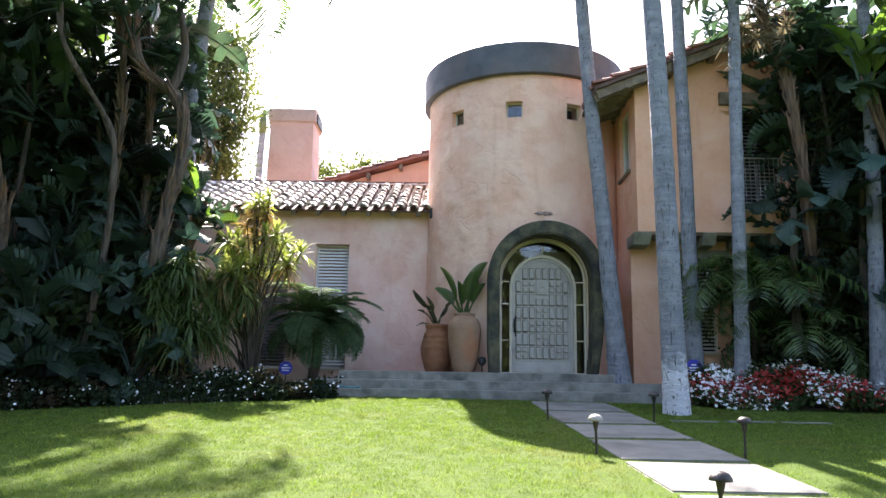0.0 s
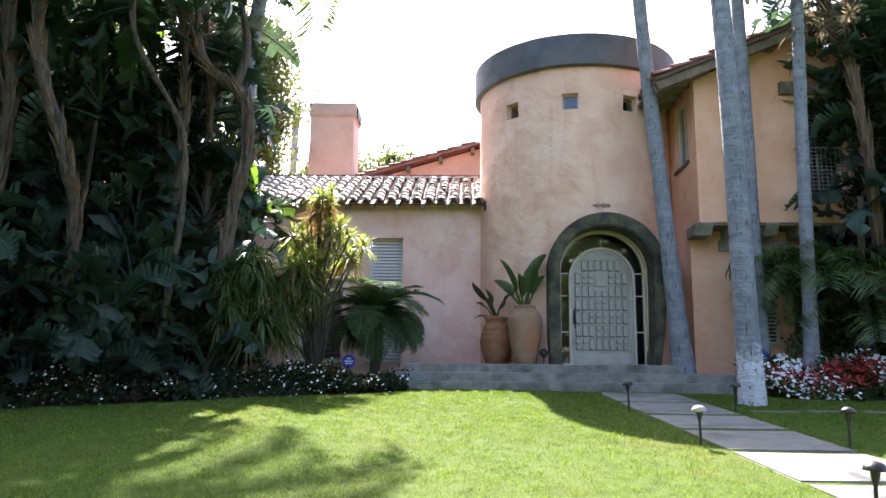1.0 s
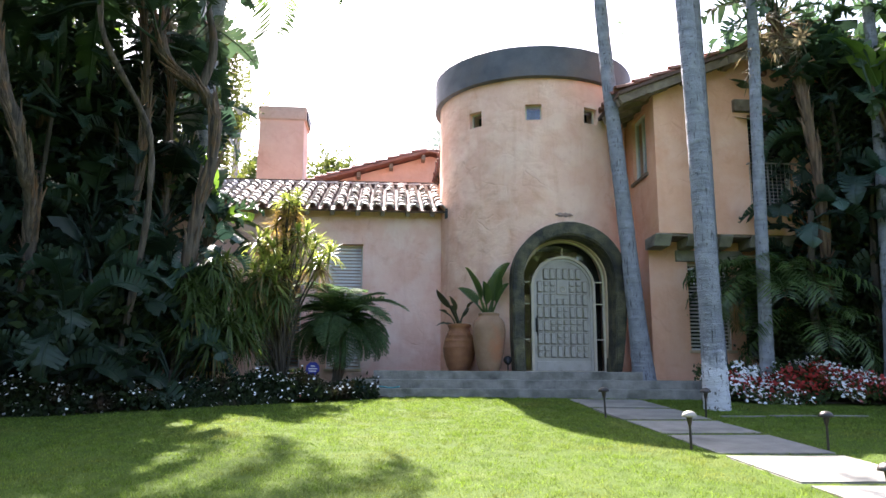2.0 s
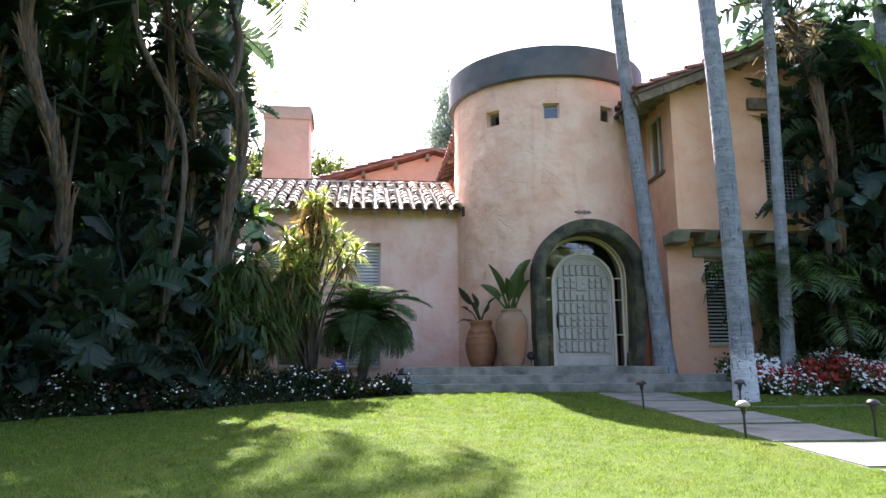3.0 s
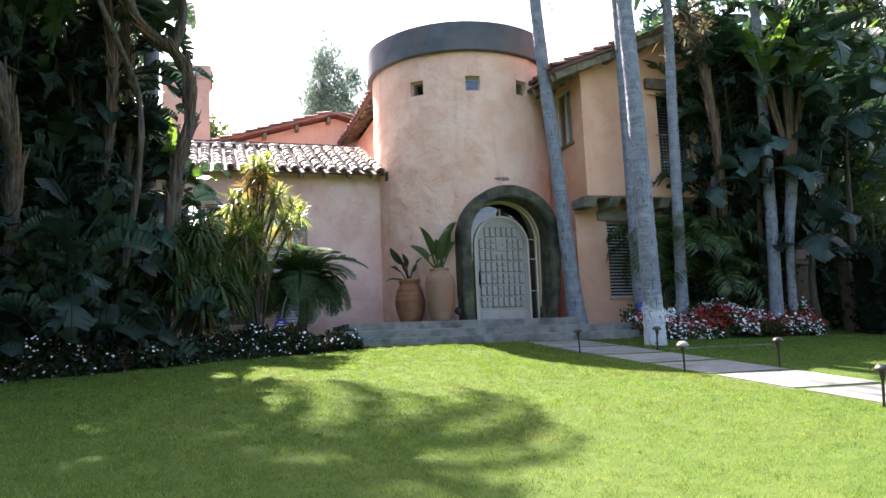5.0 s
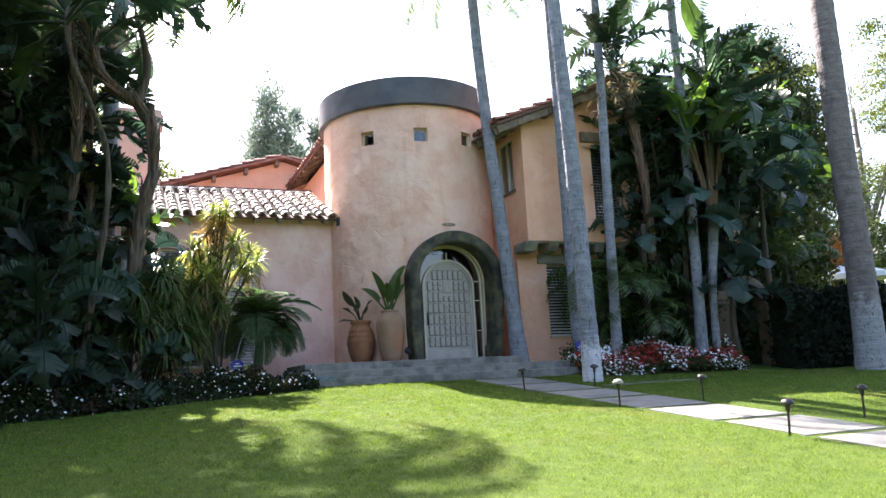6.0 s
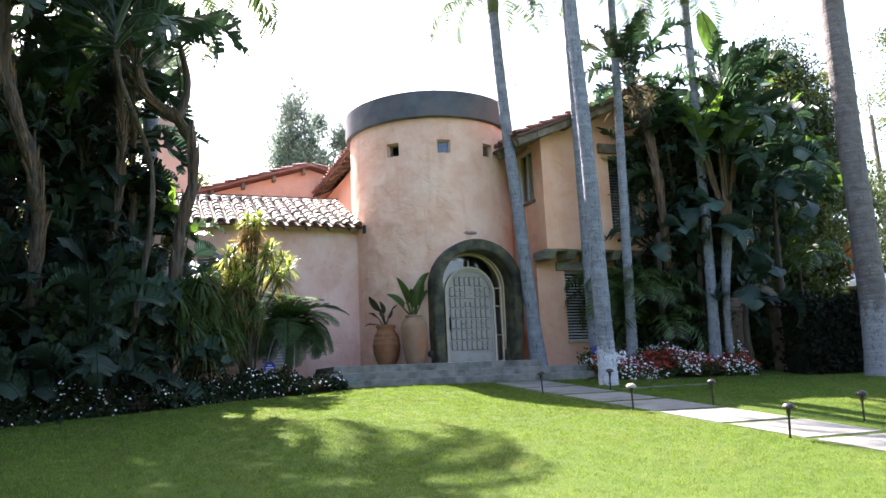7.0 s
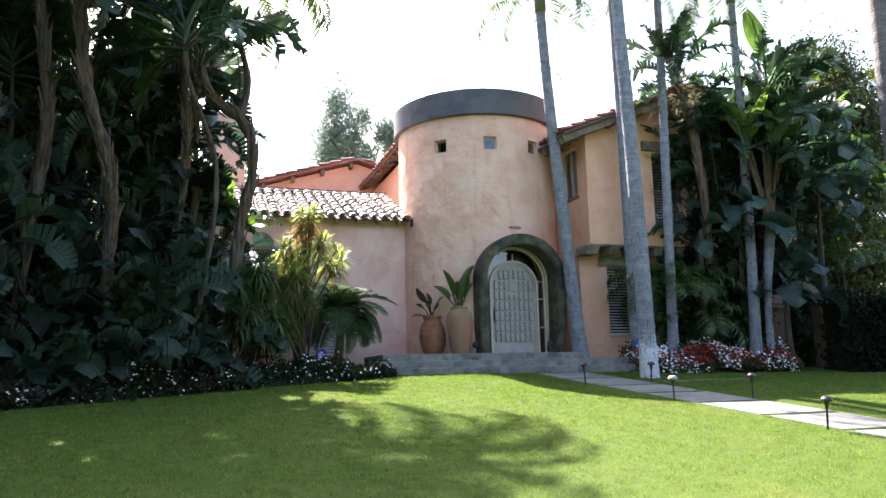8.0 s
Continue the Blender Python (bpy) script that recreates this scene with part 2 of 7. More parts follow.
M_LEAFB = mat("blue_green_broad_leaf", (0.022, 0.05, 0.037), (0.046, 0.085, 0.062), 0.5, 3, 25, 0.12, per="object", spread=0.35, trans=0.1, spec=0.35)
M_LEAFY = mat("fresh_broad_leaf", (0.06, 0.115, 0.022), (0.10, 0.165, 0.032), 0.35, 3, 25, 0.1, per="object", spread=0.35, trans=0.32)
M_POTLEAF = mat("potted_leaf", (0.045, 0.085, 0.022), (0.085, 0.125, 0.036), 0.38, 3, 25, 0.1, stain=(0.12, 0.085, 0.03), stain_scale=3.0, per="object", spread=0.35, trans=0.25)
M_POTDARK = mat("dark_red_leaf", (0.05, 0.06, 0.03), (0.09, 0.085, 0.045), 0.4, 3, 25, 0.1, stain=(0.12, 0.05, 0.04), stain_scale=2.5, per="object", spread=0.35, trans=0.25)
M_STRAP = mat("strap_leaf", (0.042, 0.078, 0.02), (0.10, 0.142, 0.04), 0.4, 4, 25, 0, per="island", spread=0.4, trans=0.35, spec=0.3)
# brighter, yellower copy of the strap leaf: sunlight put into its colour
M_STRAPLIT = mat("painted_sunlit_strap_leaf", (0.13, 0.18, 0.04), (0.28, 0.30, 0.085), 0.42, 4, 25, 0, per="island", spread=0.6, trans=0.38, spec=0.4)
M_DEAD = mat("bleached_dead_leaf", (0.085, 0.075, 0.045), (0.24, 0.20, 0.125), 0.8, 4, 25, 0, per="island", spread=0.5, trans=0.25)
M_STRAPGOLD = mat("golden_strap_leaf", (0.20, 0.17, 0.05), (0.34, 0.22, 0.075), 0.5, 4, 25, 0, per="island", spread=0.6, trans=0.38, spec=0.35)
M_STRAPDRY = mat("dry_strap_leaf", (0.17, 0.115, 0.045), (0.27, 0.19, 0.08), 0.7, 4, 25, 0, per="island", spread=0.4, trans=0.3)
M_FERN = mat("fern_green", (0.042, 0.085, 0.034), (0.078, 0.13, 0.052), 0.8, 4, 25, 0, per="island", spread=0.35, trans=0.3)
M_SMALL = mat("small_leaf", (0.04, 0.066, 0.019), (0.088, 0.118, 0.034), 0.5, 1.2, 25, 0, per="island", spread=0.5, trans=0.25)
M_OLIVE = mat("olive_leaf", (0.055, 0.078, 0.018), (0.105, 0.122, 0.03), 0.6, 1.0, 25, 0, per="island", spread=0.45, trans=0.35)
# grey-green paled so that distance haze is part of the leaf colour
M_BLUEGREEN = mat("hazed_grey_green_leaf", (0.13, 0.175, 0.14), (0.21, 0.255, 0.21), 0.5, 0.6, 25, 0, per="island", spread=0.45, trans=0.3)
# hedge green taken almost to black; its shaded face is in the colour
M_HEDGE = mat("shade_black_hedge_leaf", (0.006, 0.010, 0.006), (0.011, 0.017, 0.008), 0.75, 1.2, 25, 0, per="island", spread=0.4, trans=0.05, spec=0.15)
# undergrowth leaf with the dark between the stems put into its colour
M_UNDER = mat("shade_painted_undergrowth_leaf", (0.018, 0.032, 0.012), (0.038, 0.058, 0.02), 0.6, 1.2, 25, 0, per="island", spread=0.5, trans=0.3, spec=0.3)
# bedding leaf darkened so the left border's shade sits in the colour
M_BEDSHADE = mat("shade_painted_bedding_leaf", (0.010, 0.019, 0.008), (0.024, 0.038, 0.013), 0.65, 1.2, 25, 0, stain=(0.05, 0.03, 0.018), stain_scale=1.6, per="island", spread=0.5, trans=0.2, spec=0.2)
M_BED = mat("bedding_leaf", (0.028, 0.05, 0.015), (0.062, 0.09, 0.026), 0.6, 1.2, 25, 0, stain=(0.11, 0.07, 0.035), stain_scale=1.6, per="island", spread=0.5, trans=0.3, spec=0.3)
M_IVY = mat("ivy_leaf", (0.025, 0.042, 0.01), (0.075, 0.09, 0.02), 0.55, 0.8, 25, 0, per="island", spread=0.6, trans=0.2)
def streaky(name, dark, pale, warm, along=1.6, across=16.0):
    """Fibrous bark: long streaks up the trunk, warm peeling patches, deep relief."""
    m = mat(name, dark, pale, 0.9, 1.0, 45, 0.0, stain=warm, stain_scale=2.2, spread=0.25)
    nt = m.node_tree
    N, L = nt.nodes, nt.links
    n1 = next(n for n in N if n.bl_idname == "ShaderNodeTexNoise" and abs(n.inputs["Scale"].default_value - 1.0) < 0.01)
    mp = N.new("ShaderNodeMapping")
    mp.inputs["Scale"].default_value = (across, across, along)
    L.new(N["Texture Coordinate"].outputs["Object"], mp.inputs["Vector"])
    L.new(mp.outputs[0], n1.inputs["Vector"])
    bp = N.new("ShaderNodeBump")
    bp.inputs["Strength"].default_value, bp.inputs["Distance"].default_value = 0.9, 0.06
    L.new(n1.outputs["Fac"], bp.inputs["Height"])
    L.new(bp.outputs["Normal"], N["Principled BSDF"].inputs["Normal"])
    return m


M_STEM = streaky("fibrous_trunk", (0.024, 0.019, 0.015), (0.14, 0.108, 0.082), (0.11, 0.066, 0.038))
# stem brown kept dark; the shade among the leaves is painted into it
M_DARKSTEM = streaky("shade_painted_stem", (0.025, 0.02, 0.014), (0.09, 0.07, 0.05), (0.06, 0.05, 0.03))
M_HUSK = streaky("dry_husk", (0.045, 0.028, 0.018), (0.19, 0.13, 0.085), (0.19, 0.095, 0.042))
M_PEEL = streaky("peeling_trunk", (0.045, 0.028, 0.017), (0.20, 0.13, 0.082), (0.15, 0.08, 0.04))
M_STALK = mat("green_stalk", (0.10, 0.13, 0.05), (0.16, 0.19, 0.08), 0.5, 5, 40, 0.15, stain=(0.2, 0.14, 0.07), spread=0.15)
def ringed(m):
    """Adds leaf-scar rings and short upright dark cracks to a palm bark."""
    nt = m.node_tree
    N, L = nt.nodes, nt.links
    bs = N["Principled BSDF"]
    col = bs.inputs["Base Color"].links[0].from_socket
    co = N.new("ShaderNodeTexCoord")

    def stretched(sx, sz, scale, lo, hi, detail=3):
        mp = N.new("ShaderNodeMapping")
        mp.inputs["Scale"].default_value = (sx, sx, sz)
        L.new(co.outputs["Object"], mp.inputs["Vector"])
        n = N.new("ShaderNodeTexNoise")
        n.inputs["Scale"].default_value, n.inputs["Detail"].default_value = scale, detail
        L.new(mp.outputs[0], n.inputs["Vector"])
        r = N.new("ShaderNodeMapRange")
        r.inputs["From Min"].default_value, r.inputs["From Max"].default_value = lo, hi
        L.new(n.outputs["Fac"], r.inputs["Value"])
        return r.outputs["Result"]

    crack, ring = stretched(30.0, 4.6, 1.0, 0.60, 0.68, 4), stretched(1.2, 15.0, 1.0, 0.35, 0.65, 2)
    hs = N.new("ShaderNodeHueSaturation")
    L.new(col, hs.inputs["Color"])
    mv = N.new("ShaderNodeMapRange")
    mv.inputs["To Min"].default_value, mv.inputs["To Max"].default_value = 0.89, 1.09
    L.new(ring, mv.inputs["Value"])
    L.new(mv.outputs["Result"], hs.inputs["Value"])
    x = N.new("ShaderNodeMix")
    x.data_type = "RGBA"
    x.inputs[7].default_value = (0.085, 0.084, 0.09, 1)
    L.new(crack, x.inputs["Factor"])
    L.new(hs.outputs["Color"], x.inputs[6])
    L.new(x.outputs[2], bs.inputs["Base Color"])
    h = N.new("ShaderNodeMath")
    h.operation = "SUBTRACT"
    L.new(ring, h.inputs[0])
    L.new(crack, h.inputs[1])
    bp = N.new("ShaderNodeBump")
    bp.inputs["Strength"].default_value, bp.inputs["Distance"].default_value = 0.45, 0.02
    L.new(h.outputs[0], bp.inputs["Height"])
    L.new(bs.inputs["Normal"].links[0].from_socket, bp.inputs["Normal"])
    L.new(bp.outputs["Normal"], bs.inputs["Normal"])
    return m


M_PALM = mat("grey_palm_bark", (0.185, 0.195, 0.22), (0.285, 0.295, 0.325), 0.85, 5, 45, 0.8, stain=(0.085, 0.082, 0.08), stain_scale=17, stain_lo=0.64, stain_hi=0.70, spread=0.15)


def painted_bark(name, z, soft, low, high):
    """Bark with a pale wash up to the height z, with a ragged edge and dark flecks."""
    m = mat(name, high[0], high[1], 0.85, 5, 45, 0.8, stain=(0.085, 0.082, 0.08), stain_scale=17, stain_lo=0.64, stain_hi=0.70, spread=0.15)
    nt = m.node_tree
    N, L = nt.nodes, nt.links
    bs = N["Principled BSDF"]
    old = bs.inputs["Base Color"].links[0].from_socket
    co = N.new("ShaderNodeTexCoord")
    sp = N.new("ShaderNodeSeparateXYZ")
    L.new(co.outputs["Object"], sp.inputs[0])
    n = N.new("ShaderNodeTexNoise")
    n.inputs["Scale"].default_value, n.inputs["Detail"].default_value = 6, 5
    L.new(co.outputs["Object"], n.inputs["Vector"])
    a = N.new("ShaderNodeMath")
    a.operation, a.inputs[1].default_value = "MULTIPLY_ADD", soft
    L.new(n.outputs["Fac"], a.inputs[0])
    L.new(sp.outputs["Z"], a.inputs[2])
    r = N.new("ShaderNodeMapRange")
    r.inputs["From Min"].default_value, r.inputs["From Max"].default_value = z + soft * 0.38, z + soft * 0.62
    L.new(a.outputs[0], r.inputs["Value"])
    f = N.new("ShaderNodeTexNoise")
    f.inputs["Scale"].default_value, f.inputs["Detail"].default_value = 16, 2
    L.new(co.outputs["Object"], f.inputs["Vector"])
    fr = N.new("ShaderNodeMapRange")
    fr.inputs["From Min"].default_value, fr.inputs["From Max"].default_value = 0.63, 0.67
    L.new(f.outputs["Fac"], fr.inputs["Value"])
    w = N.new("ShaderNodeMix")
    w.data_type = "RGBA"
    w.inputs[6].default_value, w.inputs[7].default_value = (*low, 1), (0.16, 0.155, 0.15, 1)
    L.new(fr.outputs["Result"], w.inputs["Factor"])
    x = N.new("ShaderNodeMix")
    x.data_type = "RGBA"
    L.new(r.outputs["Result"], x.inputs["Factor"])
    L.new(w.outputs[2], x.inputs[6])
    L.new(old, x.inputs[7])
    L.new(x.outputs[2], bs.inputs["Base Color"])
    return m


M_PAINTED = painted_bark("whitewashed_palm", 2.5, 1.0, (0.60, 0.60, 0.63), ((0.185, 0.195, 0.22), (0.285, 0.295, 0.325)))
M_BROWNPALE = painted_bark("pale_based_palm", 3.2, 1.6, (0.30, 0.295, 0.305), ((0.135, 0.112, 0.105), (0.20, 0.172, 0.165)))
for _bark in (M_PALM, M_PAINTED, M_BROWNPALE):
    ringed(_bark)
M_PALMW = mat("whitewashed_bark", (0.62, 0.63, 0.66), (0.74, 0.74, 0.76), 0.8, 5, 45, 0.4, stain=(0.25, 0.25, 0.26), stain_scale=9, stain_lo=0.62, stain_hi=0.68, spread=0.1)
M_PALMB = mat("brown_palm_bark", (0.15, 0.12, 0.10), (0.24, 0.20, 0.175), 0.9, 5, 45, 0.5, stain=(0.1, 0.085, 0.075), stain_scale=6, spread=0.2)
M_FROND = mat("palm_frond", (0.035, 0.07, 0.02), (0.075, 0.12, 0.03), 0.4, 3, 25, 0, per="island", spread=0.35, trans=0.3)
M_WHITE = mat("white_petal", (0.78, 0.78, 0.77), (0.84, 0.84, 0.83), 0.6, 8, 30, 0, per="island", spread=0.06, trans=0.2)
M_RED = mat("red_petal", (0.27, 0.014, 0.008), (0.36, 0.028, 0.016), 0.6, 8, 30, 0, per="island", spread=0.3, trans=0.2)
M_PINK = mat("coral_petal", (0.62, 0.15, 0.12), (0.65, 0.25, 0.22), 0.6, 8, 30, 0, per="island", spread=0.2, trans=0.2)
M_BLUE = mat("blue_enamel", (0.025, 0.03, 0.30), (0.035, 0.04, 0.38), 0.4, 8, 30, 0.03, spread=0.05)
M_SIGNW = mat("white_enamel", (0.72, 0.72, 0.75), (0.78, 0.78, 0.8), 0.4, 8, 30, 0)
M_HOSE = mat("teal_hose", (0.01, 0.16, 0.19), (0.02, 0.21, 0.24), 0.4, 8, 30, 0.05)
M_LAMP = mat("bronze_lamp", (0.03, 0.026, 0.022), (0.06, 0.05, 0.042), 0.45, 10, 60, 0.1, metal=0.5, stain=(0.12, 0.11, 0.10), stain_scale=8, spread=0.15)
M_LAMPGLINT = mat("lamp_cap_highlight", (0.30, 0.27, 0.23), (0.42, 0.39, 0.33), 0.5, 10, 60, 0.1, metal=0.2, spread=0.1)
M_GATE = mat("gate_stone", (0.12, 0.082, 0.058), (0.18, 0.125, 0.085), 0.9, 4, 40, 0.4, spread=0.1)


# ---- mesh helpers ----
def obj(name, bm, material, smooth=False):
    me = bpy.data.meshes.new(name)
    bm.to_mesh(me)
    bm.free()
    me.materials.append(material)
    if smooth:
        me.shade_smooth()
    return new(name, me)


def part(name, bm, material, parent, label="", smooth=False):
    ob = obj(name, bm, material, smooth)
    ob.parent = parent
    ob.matrix_parent_inverse = parent.matrix_basis.inverted()
    if label:
        tagged(ob, label)
    return ob


def mesh_part(name, me, m, parent, label=""):
    """An object on a shared mesh, placed at the world pose m, under parent."""
    ob = new(name, me)
    ob.parent = parent
    ob.matrix_parent_inverse = parent.matrix_basis.inverted()
    ob.matrix_basis = m
    if label:
        tagged(ob, label)
    return ob


def thing(name, at, label, category, group="", kind=""):
    ob = new(name)
    ob.empty_display_size = 0.2
    ob.matrix_basis = pose(*at)
    return tagged(ob, label, category, group, kind)


def box(bm, x0, x1, y0, y1, z0, z1, bevel=0.0, m=None):
    r = bmesh.ops.create_cube(bm, size=1.0)
    vs = r["verts"]
    for v in vs:
        v.co = Vector(((x0 + x1) / 2 + v.co.x * (x1 - x0), (y0 + y1) / 2 + v.co.y * (y1 - y0), (z0 + z1) / 2 + v.co.z * (z1 - z0)))
    if bevel:
        es = list({e for v in vs for e in v.link_edges})
        r = bmesh.ops.bevel(bm, geom=es, offset=bevel, segments=2, affect="EDGES", profile=0.6)
        vs = list({v for f in r["faces"] for v in f.verts} | {v for v in vs if v.is_valid})
    if m is not None:
        bmesh.ops.transform(bm, matrix=m, verts=vs)
    return bm


def boxes(*rows, bevel=0.0):
    bm = bmesh.new()
    for r in rows:
        box(bm, *r, bevel=bevel)
    return bm


def tube(bm, pts, radii, n=10, rough=0.0, seed=0, cap=True):
    rnd = random.Random(seed)
    pts = [Vector(p) for p in pts]
    rings = []
    side = Vector((1, 0, 0))
    for i, p in enumerate(pts):
        d = (pts[min(i + 1, len(pts) - 1)] - pts[max(i - 1, 0)]).normalized()
        if abs(d.dot(side)) > 0.9:
            side = Vector((0, 1, 0))
        a = (side - d * side.dot(d)).normalized()
        b = d.cross(a)
        side = a
        rings.append([bm.verts.new(p + (a * math.cos(k * math.tau / n) + b * math.sin(k * math.tau / n)) * radii[i] * (1 + rough * rnd.uniform(-1, 1))) for k in range(n)])
    for r0, r1 in zip(rings, rings[1:]):
        for k in range(n):
            bm.faces.new((r0[k], r0[(k + 1) % n], r1[(k + 1) % n], r1[k]))
    if cap:
        bm.faces.new(rings[0][::-1])
        bm.faces.new(rings[-1])
    return bm


def smooth_path(ctrl, n):
    """Catmull-Rom through control points."""
    c = [Vector(p) for p in ctrl]
    c = [c[0] * 2 - c[1]] + c + [c[-1] * 2 - c[-2]]
    out = []
    seg = len(c) - 3
    for i in range(n):
        u = i / (n - 1) * seg
        k = min(int(u), seg - 1)
        u -= k
        p0, p1, p2, p3 = c[k:k + 4]
        out.append(0.5 * ((2 * p1) + (p2 - p0) * u + (2 * p0 - 5 * p1 + 4 * p2 - p3) * u * u + (3 * p1 - p0 - 3 * p2 + p3) * u ** 3))
    return out


def lathe(bm, prof, n=40, at=(0, 0, 0), wob=0.0):
    rings = []
    for r, z in prof:
        rings.append([bm.verts.new((at[0] + r * (1 + wob * noise.noise((math.cos(k * math.tau / n) * 2, math.sin(k * math.tau / n) * 2, z * 2))) * math.cos(k * math.tau / n),
                                    at[1] + r * math.sin(k * math.tau / n), at[2] + z)) for k in range(n)])
    for r0, r1 in zip(rings, rings[1:]):
        for k in range(n):
            bm.faces.new((r0[k], r0[(k + 1) % n], r1[(k + 1) % n], r1[k]))
    return bm


def arch_outline(cx, zb, zs, hw, n=24, hwb=None):
    """Outline of an arched opening in x, z: up one side, over, and down the other."""
    hb = hwb if hwb else hw
    pts = [(cx - hb, zb)]
    pts += [(cx - hw * math.cos(math.pi * k / n), zs + hw * math.sin(math.pi * k / n)) for k in range(n + 1)]
    pts.append((cx + hb, zb))
    return pts


def prism(bm, outline, y0, y1):
    a = [bm.verts.new((x, y0, z)) for x, z in outline]
    b = [bm.verts.new((x, y1, z)) for x, z in outline]
    bm.faces.new(a)
    bm.faces.new(b[::-1])
    for k in range(len(a)):
        j = (k + 1) % len(a)
        bm.faces.new((a[k], b[k], b[j], a[j]))
    bmesh.ops.recalc_face_normals(bm, faces=bm.faces[:])
    return bm


def band(bm, inner, outer, y0, y1):
    """A solid band between two open outlines with as many points each."""
    g = [[bm.verts.new((x, y, z)) for x, z in o] for o, y in ((inner, y0), (outer, y0), (outer, y1), (inner, y1))]
    for k in range(len(inner) - 1):
        for s in range(4):
            p, q = g[s], g[(s + 1) % 4]
            bm.faces.new((p[k], p[k + 1], q[k + 1], q[k]))
    bm.faces.new([r[0] for r in g])
    bm.faces.new([r[-1] for r in g][::-1])
    bmesh.ops.recalc_face_normals(bm, faces=bm.faces[:])
    return bm


def cut(ob, cutters):
    """Cuts meshes out of ob, for good."""
    bm = bmesh.new()
    for c in cutters:
        me = bpy.data.meshes.new("cutter")
        c.to_mesh(me)
        c.free()
        bm.from_mesh(me)
        bpy.data.meshes.remove(me)
    me = bpy.data.meshes.new("cutter")
    bm.to_mesh(me)
    bm.free()
    k = new("cutter", me)
    md = ob.modifiers.new("cut", "BOOLEAN")
    md.operation, md.object, md.solver = "DIFFERENCE", k, "EXACT"
    bpy.context.view_layer.update()
    done = bpy.data.meshes.new_from_object(ob.evaluated_get(bpy.context.evaluated_depsgraph_get()))
    ob.modifiers.clear()
    ob.data = done
    bpy.data.objects.remove(k)
    return ob


def rough_wall(bm, step=0.25, amount=0.012, seed=0.0):
    """Cuts a box mesh finer and gives its faces the unevenness of hand-laid stucco."""
    for axis in range(3):
        lo, hi = min(v.co[axis] for v in bm.verts), max(v.co[axis] for v in bm.verts)
        n = int((hi - lo) / step)
        no = Vector([1 if k == axis else 0 for k in range(3)])
        for k in range(1, n):
            bmesh.ops.bisect_plane(bm, geom=bm.verts[:] + bm.edges[:] + bm.faces[:], plane_co=no * (lo + (hi - lo) * k / n), plane_no=no)
    bm.normal_update()
    for v in bm.verts:
        v.co += v.normal * amount * noise.noise(v.co * 1.1 + Vector((seed, 0, 0))) + v.normal * amount * 0.4 * noise.noise(v.co * 3.1)
    return bm


def grade(x, y):
    """Height of the ground."""
    s = min(max(y, 0.0), 15.0)
    z = 0.27 + 0.103 * s
    if y > 15.0:
        z += 0.25 * min((y - 15.0) / 4.0, 1.0)
    if 9.0 < y < 17.0:
        z += 0.05 * math.exp(-((x + 0.6) / 1.8) ** 2) * math.exp(-((y - 14.0) / 1.3) ** 2)
    if x > 3.8:
        u = min((x - 3.8) / 1.7, 1.0)
        z += 0.13 * u * u * (3 - 2 * u) * math.exp(-((y - 9.2) / 2.1) ** 2)
    return z


# ---- ground ----
def build_ground():
    xs = [-1500, -300, -90, -50, -32, -24] + [x * 0.75 for x in range(-24, 33)] + [32, 50, 90, 300, 1500]
    ys = [-1500, -300, -90, -40, -20, -12] + [y * 0.5 for y in range(-16, 50)] + [27, 32, 45, 90, 300, 1500]
    bm = bmesh.new()
    g = [[bm.verts.new((x, y, grade(x, y) + (0.02 * noise.noise((x * 0.5, y * 0.5, 0)) if abs(x) < 30 and -10 < y < 30 else 0))) for x in xs] for y in ys]
    for r0, r1 in zip(g, g[1:]):
        for k in range(len(xs) - 1):
            bm.faces.new((r0[k], r0[k + 1], r1[k + 1], r1[k]))
    tagged(obj("ground", bm, M_LAWN, True), "sunlit green lawn sloping up to the house", "lawn", kind="structure")


build_ground()

# ---- the tower ----
TX, TY, TR = 2.04, 19.58, 2.43
DX = 2.26          # middle of the doorway
PORCH = 2.36


